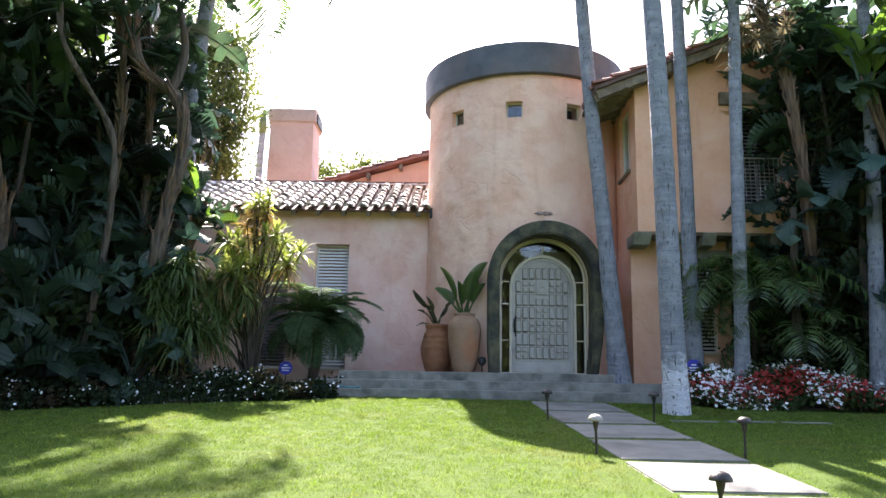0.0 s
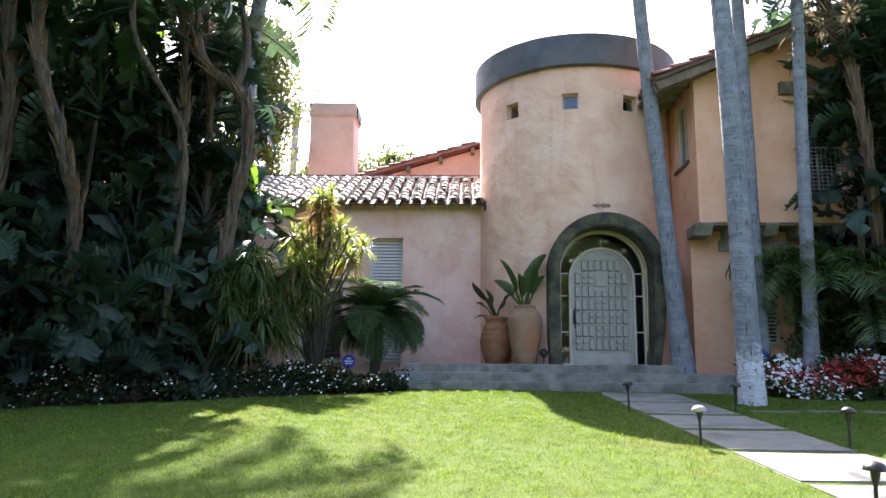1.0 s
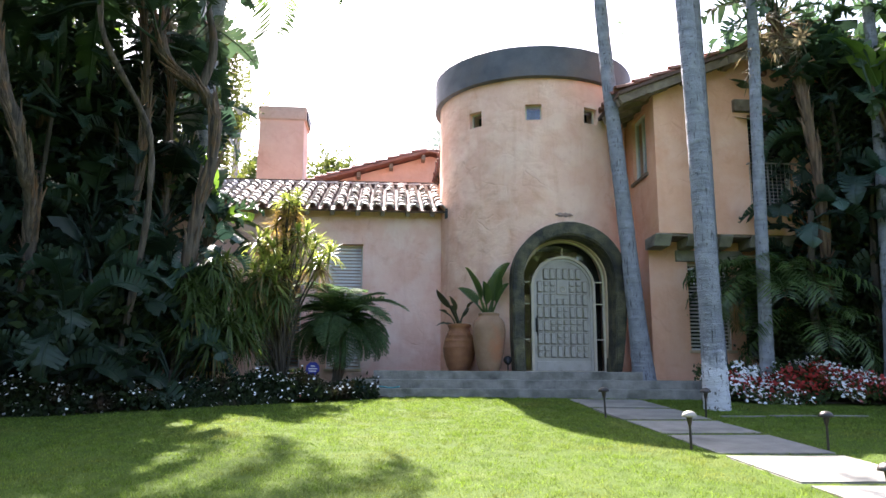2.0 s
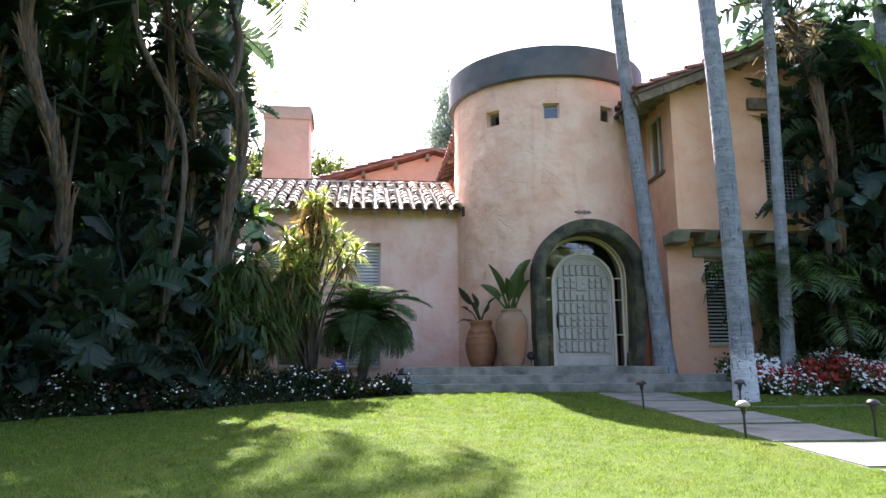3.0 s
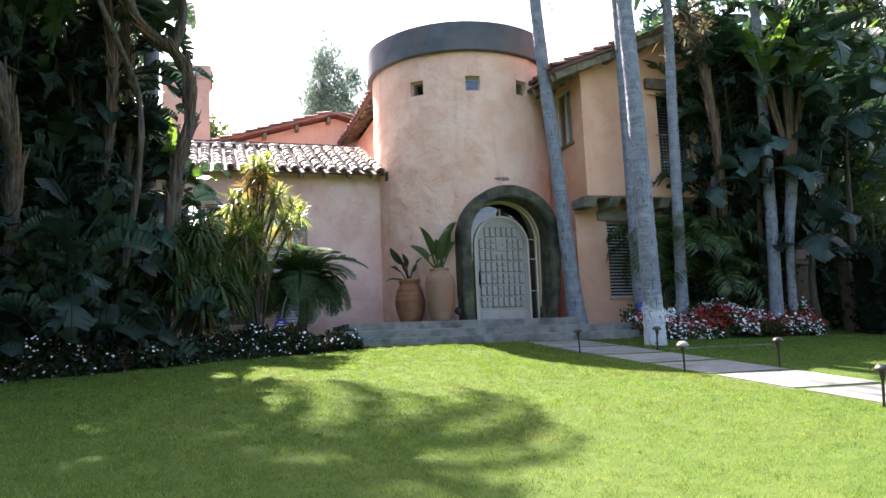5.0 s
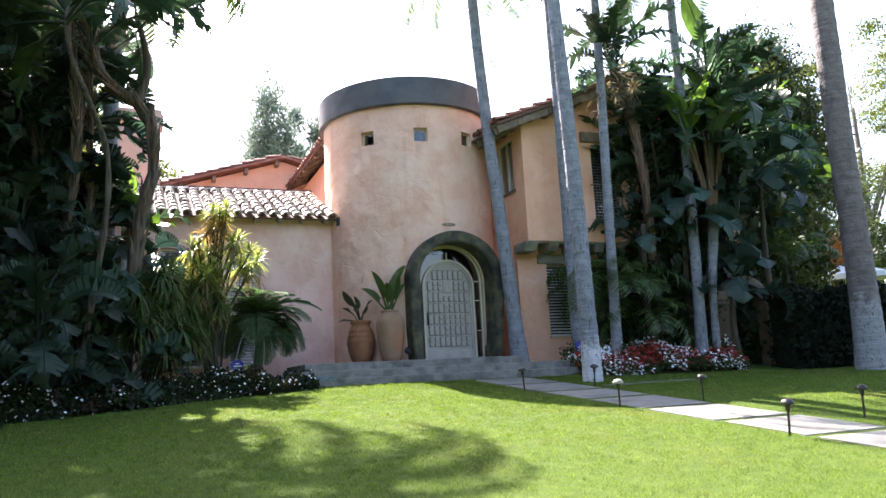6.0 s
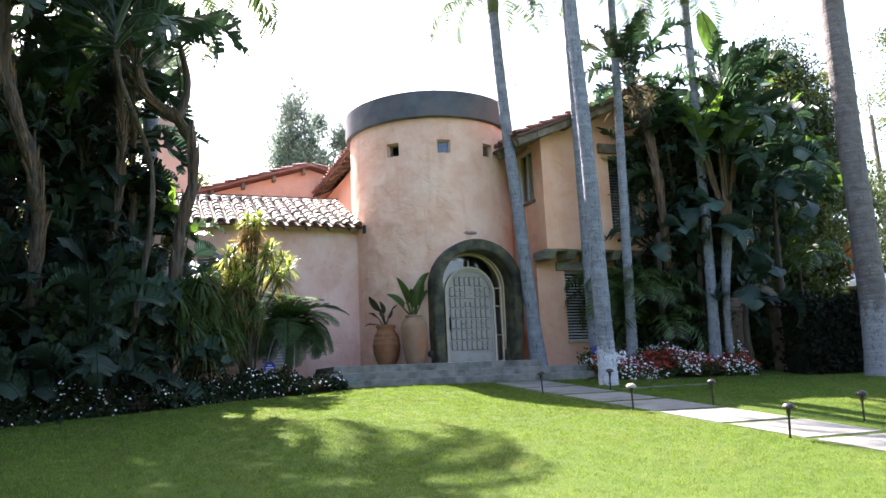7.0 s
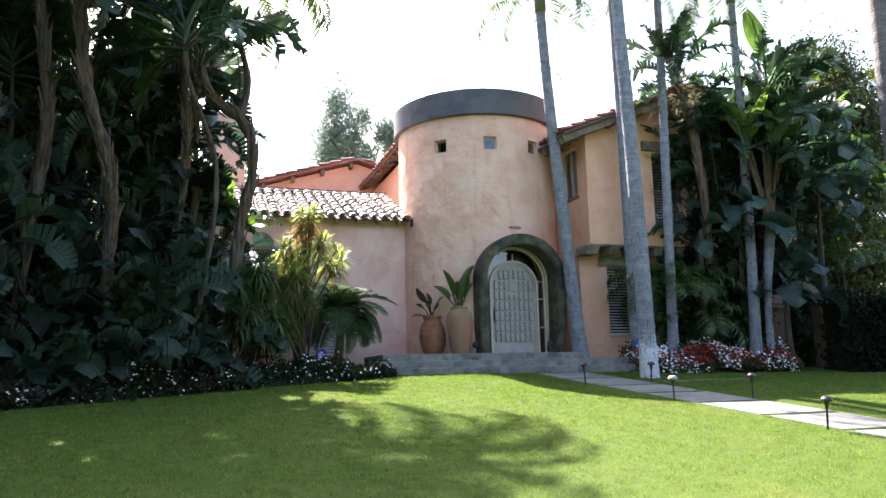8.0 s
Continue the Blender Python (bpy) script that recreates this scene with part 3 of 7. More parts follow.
def tower_wall():
    bm = bmesh.new()
    n, z0, z1, nz = 180, 1.75, 9.3, 64
    outer, inner = [], []
    for k in range(nz + 1):
        z = z0 + (z1 - z0) * k / nz
        ro, ri = [], []
        for a in range(n):
            u = a * math.tau / n
            c, s = math.cos(u), math.sin(u)
            r = TR + 0.02 * noise.noise((c * 3, s * 3, z * 1.2)) + 0.009 * noise.noise((c * 9, s * 9, z * 3.4))
            ro.append(bm.verts.new((TX + r * c, TY + r * s, z)))
            ri.append(bm.verts.new((TX + (TR - 0.4) * c, TY + (TR - 0.4) * s, z)))
        outer.append(ro)
        inner.append(ri)
    for k in range(nz):
        for a in range(n):
            b = (a + 1) % n
            bm.faces.new((outer[k][a], outer[k][b], outer[k + 1][b], outer[k + 1][a]))
            bm.faces.new((inner[k][b], inner[k][a], inner[k + 1][a], inner[k + 1][b]))
    for k, flip in ((0, True), (nz, False)):
        for a in range(n):
            b = (a + 1) % n
            f = (outer[k][a], outer[k][b], inner[k][b], inner[k][a])
            bm.faces.new(f[::-1] if flip else f)
    ob = tagged(obj("wall_tower", bm, M_TOWER, True), "round peach stucco entrance tower with uneven patched plaster", "wall", kind="structure")
    cuts = []
    for ang in TOWER_WINDOWS:
        c = bmesh.new()
        box(c, -0.19, 0.19, -TR - 0.4, -TR + 0.7, 8.19, 8.57, m=Matrix.Translation((TX, TY, 0)) @ pose(0, 0, 0, 0, 0, ang))
        cuts.append(c)
    cuts.append(prism(bmesh.new(), arch_outline(DX, PORCH - 0.02, 4.42, 1.0), 16.0, 18.6))
    cut(ob, cuts)
    ob.data.shade_smooth()
    ob.data.set_sharp_from_angle(angle=radians(40))


TOWER_WINDOWS = (-45.0, -10.2, 23.5)
tower_wall()


def tower_cap():
    bm = bmesh.new()
    prof = [(2.28, 9.21), (2.545, 9.21), (2.57, 9.225), (2.57, 9.35), (2.565, 9.6), (2.57, 9.86), (2.57, 9.95), (2.555, 9.97), (2.30, 9.97), (2.28, 9.95), (2.28, 9.21)]
    lathe(bm, prof, 120, (TX, TY, 0), 0.003)
    tagged(obj("tower_band", bm, M_CAP, True), "dark grey weathered metal band round the top of the tower", "parapet", kind="structure").data.set_sharp_from_angle(angle=radians(35))
    bm = bmesh.new()
    lathe(bm, [(2.35, 9.34), (2.35, 9.44), (0.01, 9.44)], 48, (TX, TY, 0))
    tagged(obj("wall_tower_inside", lathe(bmesh.new(), [(1.98, 6.2), (1.98, 9.3), (0.01, 9.3)], 40, (TX, TY, 0)), M_DARKROOM), "dark inner face of the tower room", "wall", kind="structure")
    tagged(obj("roof_tower", bm, M_PAN), "flat tower roof behind the metal band", "roof", kind="structure")
    bm = tube(bmesh.new(), [(7.48, 40.0, 2.0), (7.48, 40.0, 12.0), (7.48, 40.0, 20.8)], [0.07, 0.05, 0.03], 6)
    tagged(obj("antenna", bm, M_BLACK), "thin dark antenna mast standing behind the house", "antenna")


tower_cap()


def dark_room(name, x0, x1, y0, y1, z0, z1):
    """A closed dark room behind windows: five sides, open to the front wall."""
    t = 0.05
    bm = boxes((x0, x1, y1, y1 + t, z0, z1), (x0 - t, x0, y0, y1 + t, z0, z1), (x1, x1 + t, y0, y1 + t, z0, z1), (x0 - t, x1 + t, y0, y1 + t, z1, z1 + t), (x0 - t, x1 + t, y0, y1 + t, z0 - t, z0))
    tagged(obj(name, bm, M_DARKROOM), "plain dark room behind the windows", "wall", kind="structure")


def tower_windows():
    for k, ang in enumerate(TOWER_WINDOWS):
        w = thing("window_%d" % (k + 1), (TX, TY, 8.38), "small square window deep in the tower wall", "window", "tower windows", "structure")
        m = Matrix.Translation((TX, TY, 0)) @ pose(0, 0, 0, 0, 0, ang)
        y = -TR + 0.13
        bm = bmesh.new()
        for r in ((-0.19, -0.155, 8.19, 8.57), (0.155, 0.19, 8.19, 8.57), (-0.155, 0.155, 8.19, 8.225), (-0.155, 0.155, 8.535, 8.57)):
            box(bm, r[0], r[1], y, y + 0.06, r[2], r[3], 0.004)
        bmesh.ops.transform(bm, matrix=m, verts=bm.verts)
        part("frame", bm, M_FRAME, w)
        bm = box(bmesh.new(), -0.155, 0.155, y + 0.025, y + 0.031, 8.225, 8.535, m=m)
        part("pane", bm, M_GLASS, w)


tower_windows()


# ---- the doorway ----
def doorway():
    ring = bmesh.new()
    n = 36
    zs, zb = 4.45, PORCH
    inner = [(DX - 0.97, zb), (DX - 0.985, zb + 0.7), (DX - 0.985, zs - 0.5)] + [(DX - 0.985 * math.cos(math.pi * k / n), zs + 0.93 * math.sin(math.pi * k / n)) for k in range(n + 1)] + [(DX + 0.985, zs - 0.5), (DX + 0.97, zb + 0.7), (DX + 0.93, zb)]
    outer = [(DX - 1.2, zb), (DX - 1.235, zb + 0.7), (DX - 1.235, zs - 0.5)] + [(DX - 1.235 * math.cos(math.pi * k / n), zs + 1.225 * math.sin(math.pi * k / n)) for k in range(n + 1)] + [(DX + 1.235, zs - 0.5), (DX + 1.16, zb + 0.7), (DX + 1.06, zb)]
    band(ring, inner, outer, 16.86, 17.55)
    bmesh.ops.bevel(ring, geom=[e for e in ring.edges if e.calc_face_angle(0) > 0.8], offset=0.03, segments=3, affect="EDGES")
    for v in ring.verts:
        v.co.y += 0.012 * noise.noise(v.co * 4)
        if v.co.y < 17.2:
            v.co.y -= 0.11 * max(v.co.x - DX + 1.2, 0.0)
    ob = tagged(obj("arch_surround", ring, M_ARCH, True), "dark mossy stone horseshoe arch round the front door", "arch", kind="structure")
    ob.data.set_sharp_from_angle(angle=radians(40))
    rv = bmesh.new()
    zs = 4.42
    a = arch_outline(DX, PORCH, zs, 0.985, 30)
    b = arch_outline(DX, PORCH, zs, 0.95, 30)
    band(rv, b, a, 17.28, 17.62)
    tagged(obj("door_reveal", rv, M_REVEAL, True), "peach plaster reveal inside the stone arch", "wall", kind="structure").data.set_sharp_from_angle(angle=radians(40))
    d = thing("door_1", (DX, 17.5, PORCH), "closed arched cream front door with raised square panels, glass sidelights and fanlight", "door", kind="structure")
    # outer frame against the reveal, and the frame round the leaf
    part("door_frame", band(bmesh.new(), arch_outline(DX, PORCH, zs, 0.905, 30), arch_outline(DX, PORCH, zs, 0.948, 30), 17.40, 17.50), M_FRAME, d, "cream painted frame")
    zl = 4.28
    part("door_frame", band(bmesh.new(), arch_outline(DX, PORCH, zl, 0.675, 30), arch_outline(DX, PORCH, zl, 0.735, 30), 17.39, 17.50), M_FRAME, d, "cream painted frame")
    part("threshold", box(bmesh.new(), DX - 0.93, DX + 0.93, 17.32, 17.56, PORCH, PORCH + 0.06, 0.008), M_FRAME, d)
    # glazing between the two frames, with glazing bars
    part("pane", band(bmesh.new(), arch_outline(DX, PORCH + 0.06, zl, 0.735, 30), arch_outline(DX, PORCH + 0.06, zs, 0.905, 30), 17.445, 17.452), M_GLASS, d, "sidelight and fanlight glass")
    for z in (3.12, 3.92, 4.42):
        for s in (-1, 1):
            part("glazing_bar", box(bmesh.new(), DX + s * 0.82 - 0.086, DX + s * 0.82 + 0.086, 17.42, 17.47, z - 0.014, z + 0.014), M_FRAME, d)
    for ang in (90,):
        u = radians(ang)
        bm = box(bmesh.new(), 0.66, 0.85, -0.025, 0.025, -0.014, 0.014)
        bmesh.ops.transform(bm, matrix=Matrix.Translation((DX, 17.445, zl + 0.07)) @ Matrix.Rotation(-u, 4, "Y"), verts=bm.verts)
        part("glazing_bar", bm, M_FRAME, d)
    leaf = part("door_leaf", prism(bmesh.new(), arch_outline(DX, PORCH + 0.065, zl, 0.672, 30), 17.455, 17.52), M_DOOR, d, "cream door leaf with carved panels")
    part("rim", band(bmesh.new(), arch_outline(DX, PORCH + 0.07, zl, 0.615, 30), arch_outline(DX, PORCH + 0.07, zl, 0.668, 30), 17.425, 17.456), M_DOOR, leaf)
    part("kick_board", box(bmesh.new(), DX - 0.612, DX + 0.612, 17.43, 17.456, PORCH + 0.07, PORCH + 0.27, 0.006), M_DOOR, leaf)
    # raised panels: columns of tall blocks alternate with clusters of four small blocks
    bm_s = box(bmesh.new(), -0.5, 0.5, -0.055, 0.012, -0.5, 0.5)
    top = [f for f in bm_s.faces if f.normal.y < -0.5]
    for v in top[0].verts:
        v.co.x *= 0.80
        v.co.z *= 0.90
    # dark plate round each panel paints the grime and shade of a groove
    plate = box(bmesh.new(), -0.575, 0.575, -0.006, 0.012, -0.555, 0.555)
    for f in plate.faces:
        f.material_index = 1
    me = bpy.data.meshes.new("panel")
    plate.to_mesh(me)
    plate.free()
    bm_s.from_mesh(me)
    bm_s.to_mesh(me)
    bm_s.free()
    me.materials.append(M_DOOR)
    me.materials.append(M_DOORGROOVE)

    def panel(x, z, w, h):
        if (abs(x - DX) + w * 0.35) ** 2 + max(z + h / 2 - zl, 0) ** 2 < 0.655 ** 2 and abs(x - DX) + w / 2 < 0.64:
            mesh_part("panel", me, Matrix.Translation((x, 17.452, z)) @ Matrix.Diagonal((w, 1, h, 1)), leaf)

    rows = ("tttttttt", "tddxxddt", "tttssttt", "tttddttt", "ttdddddt", "tttddttt", "ddttttdd")
    for k, row in enumerate(rows):
        z = 4.60 - k * 0.292
        for c, kind in enumerate(row):
            x = DX - 0.02 + (c - 3.5) * 0.148
            if kind == "t":
                panel(x, z, 0.104, 0.238)
            elif kind == "d":
                panel(x, z + 0.07, 0.098, 0.096)
                panel(x, z - 0.07, 0.098, 0.096)
            elif kind == "s":
                panel(x, z - 0.05, 0.108, 0.13)
    part("knocker_plate", box(bmesh.new(), DX - 0.145, DX + 0.105, 17.41, 17.455, 4.13, 4.48, 0.015), M_DOOR, d)
    part("knocker_ring", tube(bmesh.new(), [(DX - 0.01 + 0.06 * math.cos(k * math.tau / 14), 17.40, 4.25 + 0.06 * math.sin(k * math.tau / 14)) for k in range(15)], [0.012] * 15, 6), M_FRAME, d)
    h = part("door_handle", tube(bmesh.new(), [(1.64, 17.45, 3.60), (1.64, 17.40, 3.57), (1.64, 17.385, 3.45), (1.64, 17.40, 3.32), (1.64, 17.45, 3.29)], [0.018, 0.022, 0.028, 0.022, 0.018], 8), M_BLACK, d, "dark iron pull handle")
    part("handle_plate", box(bmesh.new(), 1.605, 1.675, 17.438, 17.455, 3.2, 3.66, 0.006), M_BLACK, h)
    part("lock", box(bmesh.new(), 1.575, 1.61, 17.435, 17.455, 3.82, 3.92, 0.006), M_BLACK, d, "black door lock")


doorway()


def plaster_scar():
    bm = bmesh.new()
    rnd = random.Random(4)
    rows = []
    for i in range(15):
        f = i / 14
        x = 2.05 + 0.42 * f
        y = TY - math.sqrt((TR + 0.012) ** 2 - (x - TX) ** 2)
        w = 0.045 * math.sin(math.pi * f) ** 0.5 * rnd.uniform(0.5, 1.3) + 0.004
        rows.append([bm.verts.new((x, y - 0.004, 5.92 - w)), bm.verts.new((x, y - 0.022, 5.92 + 0.01 * rnd.uniform(-1, 1))), bm.verts.new((x, y - 0.004, 5.92 + w))])
    for a, b in zip(rows, rows[1:]):
        for k in range(2):
            bm.faces.new((a[k], b[k], b[k + 1], a[k + 1]))
    tagged(obj("plaster_scar", bm, M_SCAR), "rough patch of broken plaster above the arch", "wall", kind="structure")


plaster_scar()
dark_room("wall_hall", TX - 1.15, TX + 1.35, 17.75, 20.9, PORCH - 0.1, 5.7)


# ---- porch and steps ----
def porch():
    def slab(name, x0, x1, y0, z1, label):
        bm = box(bmesh.new(), x0, x1, y0, 17.9 if name == "porch" else y0 + 0.75, 1.45, z1, 0.018)
        for k in range(1, 60):
            x = x0 + (x1 - x0) * k / 60
            bmesh.ops.bisect_plane(bm, geom=bm.verts[:] + bm.edges[:] + bm.faces[:], plane_co=(x, 0, 0), plane_no=(1, 0, 0))
        for v in bm.verts:
            if v.co.y < y0 + 0.1:
                v.co.y += 0.014 * noise.noise((v.co.x * 2.3, v.co.z * 4, y0)) + 0.008 * noise.noise((v.co.x * 9, v.co.z * 9, y0))
            v.co.z += 0.009 * noise.noise((v.co.x * 1.7, v.co.y, 3)) if v.co.z > z1 - 0.05 else 0
        tagged(obj(name, bm, M_CONC), label, "steps", kind="structure")

    slab("porch", -1.95, 3.46, 15.70, PORCH, "grey concrete porch in front of the entrance door")
    slab("step_upper", -2.35, 4.75, 15.36, 2.185, "weathered grey concrete step")
    slab("step_lower", -2.75, 5.0, 15.02, 2.01, "weathered grey concrete step above the lawn")
    bm = boxes((3.46, 4.75, 15.75, 17.0, 1.5, 2.19), bevel=0.01)
    tagged(obj("landing", bm, M_CONC), "low concrete landing beside the porch", "steps", kind="structure")
    tagged(obj("porch_base", boxes((-1.5, 1.5, 17.9, 19.4, 1.5, PORCH - 0.004)), M_CONC), "porch paving between tower and wall", "steps", kind="structure")


porch()


# ---- louvred windows ----
def louvre_window(num, x0, x1, yw, z0, z1, label, split=True, depth=0.16, tilt=30, paint=None):
    """A shuttered window set in a wall whose face is at yw."""
    w = thing("window_%d" % num, ((x0 + x1) / 2, yw, z0), label, "window", "", "structure")
    y = yw + depth
    f = 0.05
    paint = paint or M_SHUTTER
    bm = boxes((x0, x0 + f, y, y + 0.07, z0, z1), (x1 - f, x1, y, y + 0.07, z0, z1), (x0 + f, x1 - f, y, y + 0.07, z0, z0 + f), (x0 + f, x1 - f, y, y + 0.07, z1 - f, z1), bevel=0.004)
    part("window_frame", bm, M_SHUTTER, w, "pale painted frame")
    mid = (x0 + x1) / 2
    halves = [(x0 + f, mid - 0.015), (mid + 0.015, x1 - f)] if split else [(x0 + f, x1 - f)]
    if split:
        part("mullion", box(bmesh.new(), mid - 0.015, mid + 0.015, y + 0.005, y + 0.065, z0 + f, z1 - f), paint, w)
    part("pane", box(bmesh.new(), x0 + f, x1 - f, y + 0.052, y + 0.058, z0 + f, z1 - f), M_GLASS, w)
    part("window_sill", box(bmesh.new(), x0 - 0.04, x1 + 0.04, yw - 0.05, y, z0 - 0.06, z0, 0.01), M_REVEAL, w)
    sl = box(bmesh.new(), -0.5, 0.5, -0.036, 0.036, -0.006, 0.006)
    me = bpy.data.meshes.new("slat")
    sl.to_mesh(me)
    sl.free()
    me.materials.append(paint)
    for a, b in halves:
        z = z0 + f + 0.06
        while z < z1 - f - 0.02:
            mesh_part("slat", me, Matrix.Translation(((a + b) / 2, y + 0.012, z)) @ pose(0, 0, 0, tilt, 0, 0) @ Matrix.Diagonal((b - a, 1, 1, 1)), w)
            z += 0.082
    return w


# ---- left wing ----
LW = 19.35


def left_wing():
    bm = box(bmesh.new(), -16.0, 0.6, LW, LW + 0.35, 1.6, 6.45)
    rough_wall(bm, 0.4, 0.012, 4.0)
    ob = tagged(obj("wall_left_wing", bm, M_LEFT), "peach stucco wall of the single-storey wing", "wall", kind="structure")
    cut(ob, [box(bmesh.new(), a, b, LW - 0.3, LW + 0.8, 2.5, 5.58) for a, b in ((-3.17, -2.33), (-4.85, -3.80))])
    louvre_window(4, -3.17, -2.33, LW, 2.5, 5.58, "tall window with pale louvred shutters behind a fern", False, 0.2, 52)
    louvre_window(5, -4.85, -3.80, LW, 2.5, 5.58, "tall window with louvred shutters behind shrubs, coloured grey for the shade there", True, 0.16, 30, M_SHUTDARK)
    dark_room("wall_left_room", -6.0, -0.6, LW + 0.42, LW + 3.0, 2.0, 5.9)
    e = bmesh.new()
    box(e, -16.0, 0.0, LW + 0.35, 28.0, 1.6, 6.3)
    tagged(obj("wall_left_rear", e, M_BACK), "plain rear body of the single-storey wing", "wall", kind="structure")


left_wing()


def tile_mesh(name, material, r0=0.128, r1=0.098, length=0.55, n=8, th=0.042):
    """A barrel tile: axis along +y, lying hollow side down, wide end at y = 0."""
    bm = bmesh.new()
    g = []
    for y, r in ((0, r0), (length, r1)):
        for rr in (r, r - th):
            g.append([bm.verts.new((rr * math.cos(math.pi * k / n), y, rr * math.sin(math.pi * k / n) * 0.8)) for k in range(n + 1)])
    oa, ia, ob_, ib = g
    for k in range(n):
        bm.faces.new((oa[k], ob_[k], ob_[k + 1], oa[k + 1]))
        bm.faces.new((ia[k + 1], ib[k + 1], ib[k], ia[k]))
        bm.faces.new((oa[k + 1], ia[k + 1], ia[k], oa[k]))
    bm.faces.new((oa[0], ia[0], ib[0], ob_[0]))
    bm.faces.new((oa[n], ob_[n], ib[n], ia[n]))
    bmesh.ops.recalc_face_normals(bm, faces=bm.faces[:])
    me = bpy.data.meshes.new(name)
    bm.to_mesh(me)
    bm.free()
    me.materials.append(material)
    me.shade_smooth()
    me.set_sharp_from_angle(angle=radians(50))
    return me


TILE_PALE = tile_mesh("roof_tile", M_TILE)
TILE_RED = tile_mesh("roof_tile", M_TILERED)


def roof_plane(name, corner, u, v, width, length, thick, label, material=M_PAN):
    """A slab of roof: corner at the eave, u along the eave, v up the slope."""
    u, v = Vector(u).normalized(), Vector(v).normalized()
    w = u.cross(v)
    m = Matrix((u, v, w)).transposed().to_4x4()
    m.translation = Vector(corner)
    bm = box(bmesh.new(), 0, width, 0, length, -thick, 0, m=m)
    return tagged(obj(name, bm, material), label, "roof", kind="structure")


def tile_field(roof, corner, u, v, cols, rows, me, pitch=0.316, step=0.445, seed=0, lift=0.0):
    u, v = Vector(u).normalized(), Vector(v).normalized()
    w = u.cross(v)
    rnd = random.Random(seed)
    for c in range(cols):
        for r in range(rows):
            p = Vector(corner) + u * ((c + 0.5) * pitch + rnd.uniform(-0.014, 0.014)) + v * (r * step + rnd.uniform(-0.02, 0.02)) + w * (lift + 0.058 + rnd.uniform(0, 0.012))
            m = Matrix((u, v, w)).transposed().to_4x4()
            m.translation = p
            mesh_part("roof_tile", me, m @ pose(0, 0, 0, -6.0 + rnd.uniform(-1.2, 1.2), rnd.uniform(-5, 5), rnd.uniform(-2.2, 2.2)), roof)


def rafters(group, pts, d, size, length, label="dark exposed rafter tail under the tiles"):
    """Exposed rafter tails at points, running along d."""
    d = Vector(d).normalized()
    for p in pts:
        bm = box(bmesh.new(), -size / 2, size / 2, 0, length, -size * 0.75, size * 0.75, 0.008)
        q = d.to_track_quat("Y", "Z").to_matrix().to_4x4()
        q.translation = Vector(p)
        bmesh.ops.transform(bm, matrix=q, verts=bm.verts)
        tagged(obj("rafter", bm, M_WOOD), label, "rafter", group, "structure")


# ---- left roof: eave at 18.88, ridge at 22.2 ----
def left_roof():
    s = Vector((0, 3.32, 1.5)).normalized()
    base = (-16.0, 19.0, 6.39)
    roof_plane("roof_left", base, (1, 0, 0), s, 15.72, 3.6, 0.05, "low clay-tiled roof of the single-storey wing with barrel tiles paled for sunlit edges")
    bm = boxes((-16.0, -0.28, 22.1, 22.3, 6.3, 7.98))
    tagged(obj("trim_ridge", bm, M_PAN), "ridge of the low tiled roof", "roof", kind="structure")
    ridge = thing("ridge_tiles", (-3, 22.2, 7.9), "row of clay ridge tiles along the low roof", "roof tiles", kind="structure")
    for k in range(22):
        mesh_part("roof_tile", TILE_PALE, Matrix.Translation((-0.4 - k * 0.40, 22.2, 7.9)) @ pose(0, 0, 0, 0, 0, 90), ridge)
    rafters("left eave rafters", [(-0.62 - k * 0.62, 18.98, 6.30) for k in range(12)], s, 0.10, 0.6)
    tagged(obj("gutter_end", boxes((-0.32, -0.16, 18.82, 18.98, 6.18, 6.42), bevel=0.02), M_BLACK), "black gutter end against the tower", "gutter", kind="structure")


left_roof()


# ---- chimney ----
def chimney():
    bm = box(bmesh.new(), -6.24, -4.68, 26.2, 27.6, 6.0, 11.28)
    rough_wall(bm, 0.5, 0.02, 9)
    c = thing("chimney", (-5.4, 26.9, 6.0), "tapered pink stucco chimney with a rounded cap band", "chimney", kind="structure")
    for v in bm.verts:
        f = 1 - 0.010 * (v.co.z - 9.0)
        v.co.x = -5.40 + (v.co.x + 5.40) * f
    part("shaft", bm, M_CHIM, c)
    top = [(26.14, 11.25)] + [(26.9 - 0.76 * math.cos(math.pi * k / 14), 11.70 + 0.12 * math.sin(math.pi * k / 14)) for k in range(15)] + [(27.66, 11.25)]
    bm = prism(bmesh.new(), top, -6.28, -4.63)
    bmesh.ops.transform(bm, matrix=Matrix(((0, 1, 0, 0), (1, 0, 0, 0), (0, 0, 1, 0), (0, 0, 0, 1))), verts=bm.verts)
    bmesh.ops.recalc_face_normals(bm, faces=bm.faces[:])
    bmesh.ops.bevel(bm, geom=[e for e in bm.edges if e.calc_face_angle(0) > 0.9], offset=0.03, segments=2, affect="EDGES")
    part("cap", bm, M_CHIMCAP, c)
    bm = boxes((-4.64, -4.58, 26.4, 27.4, 11.30, 11.62))
    part("flue_vent", bm, M_BLACK, c, "dark vent opening")


chimney()


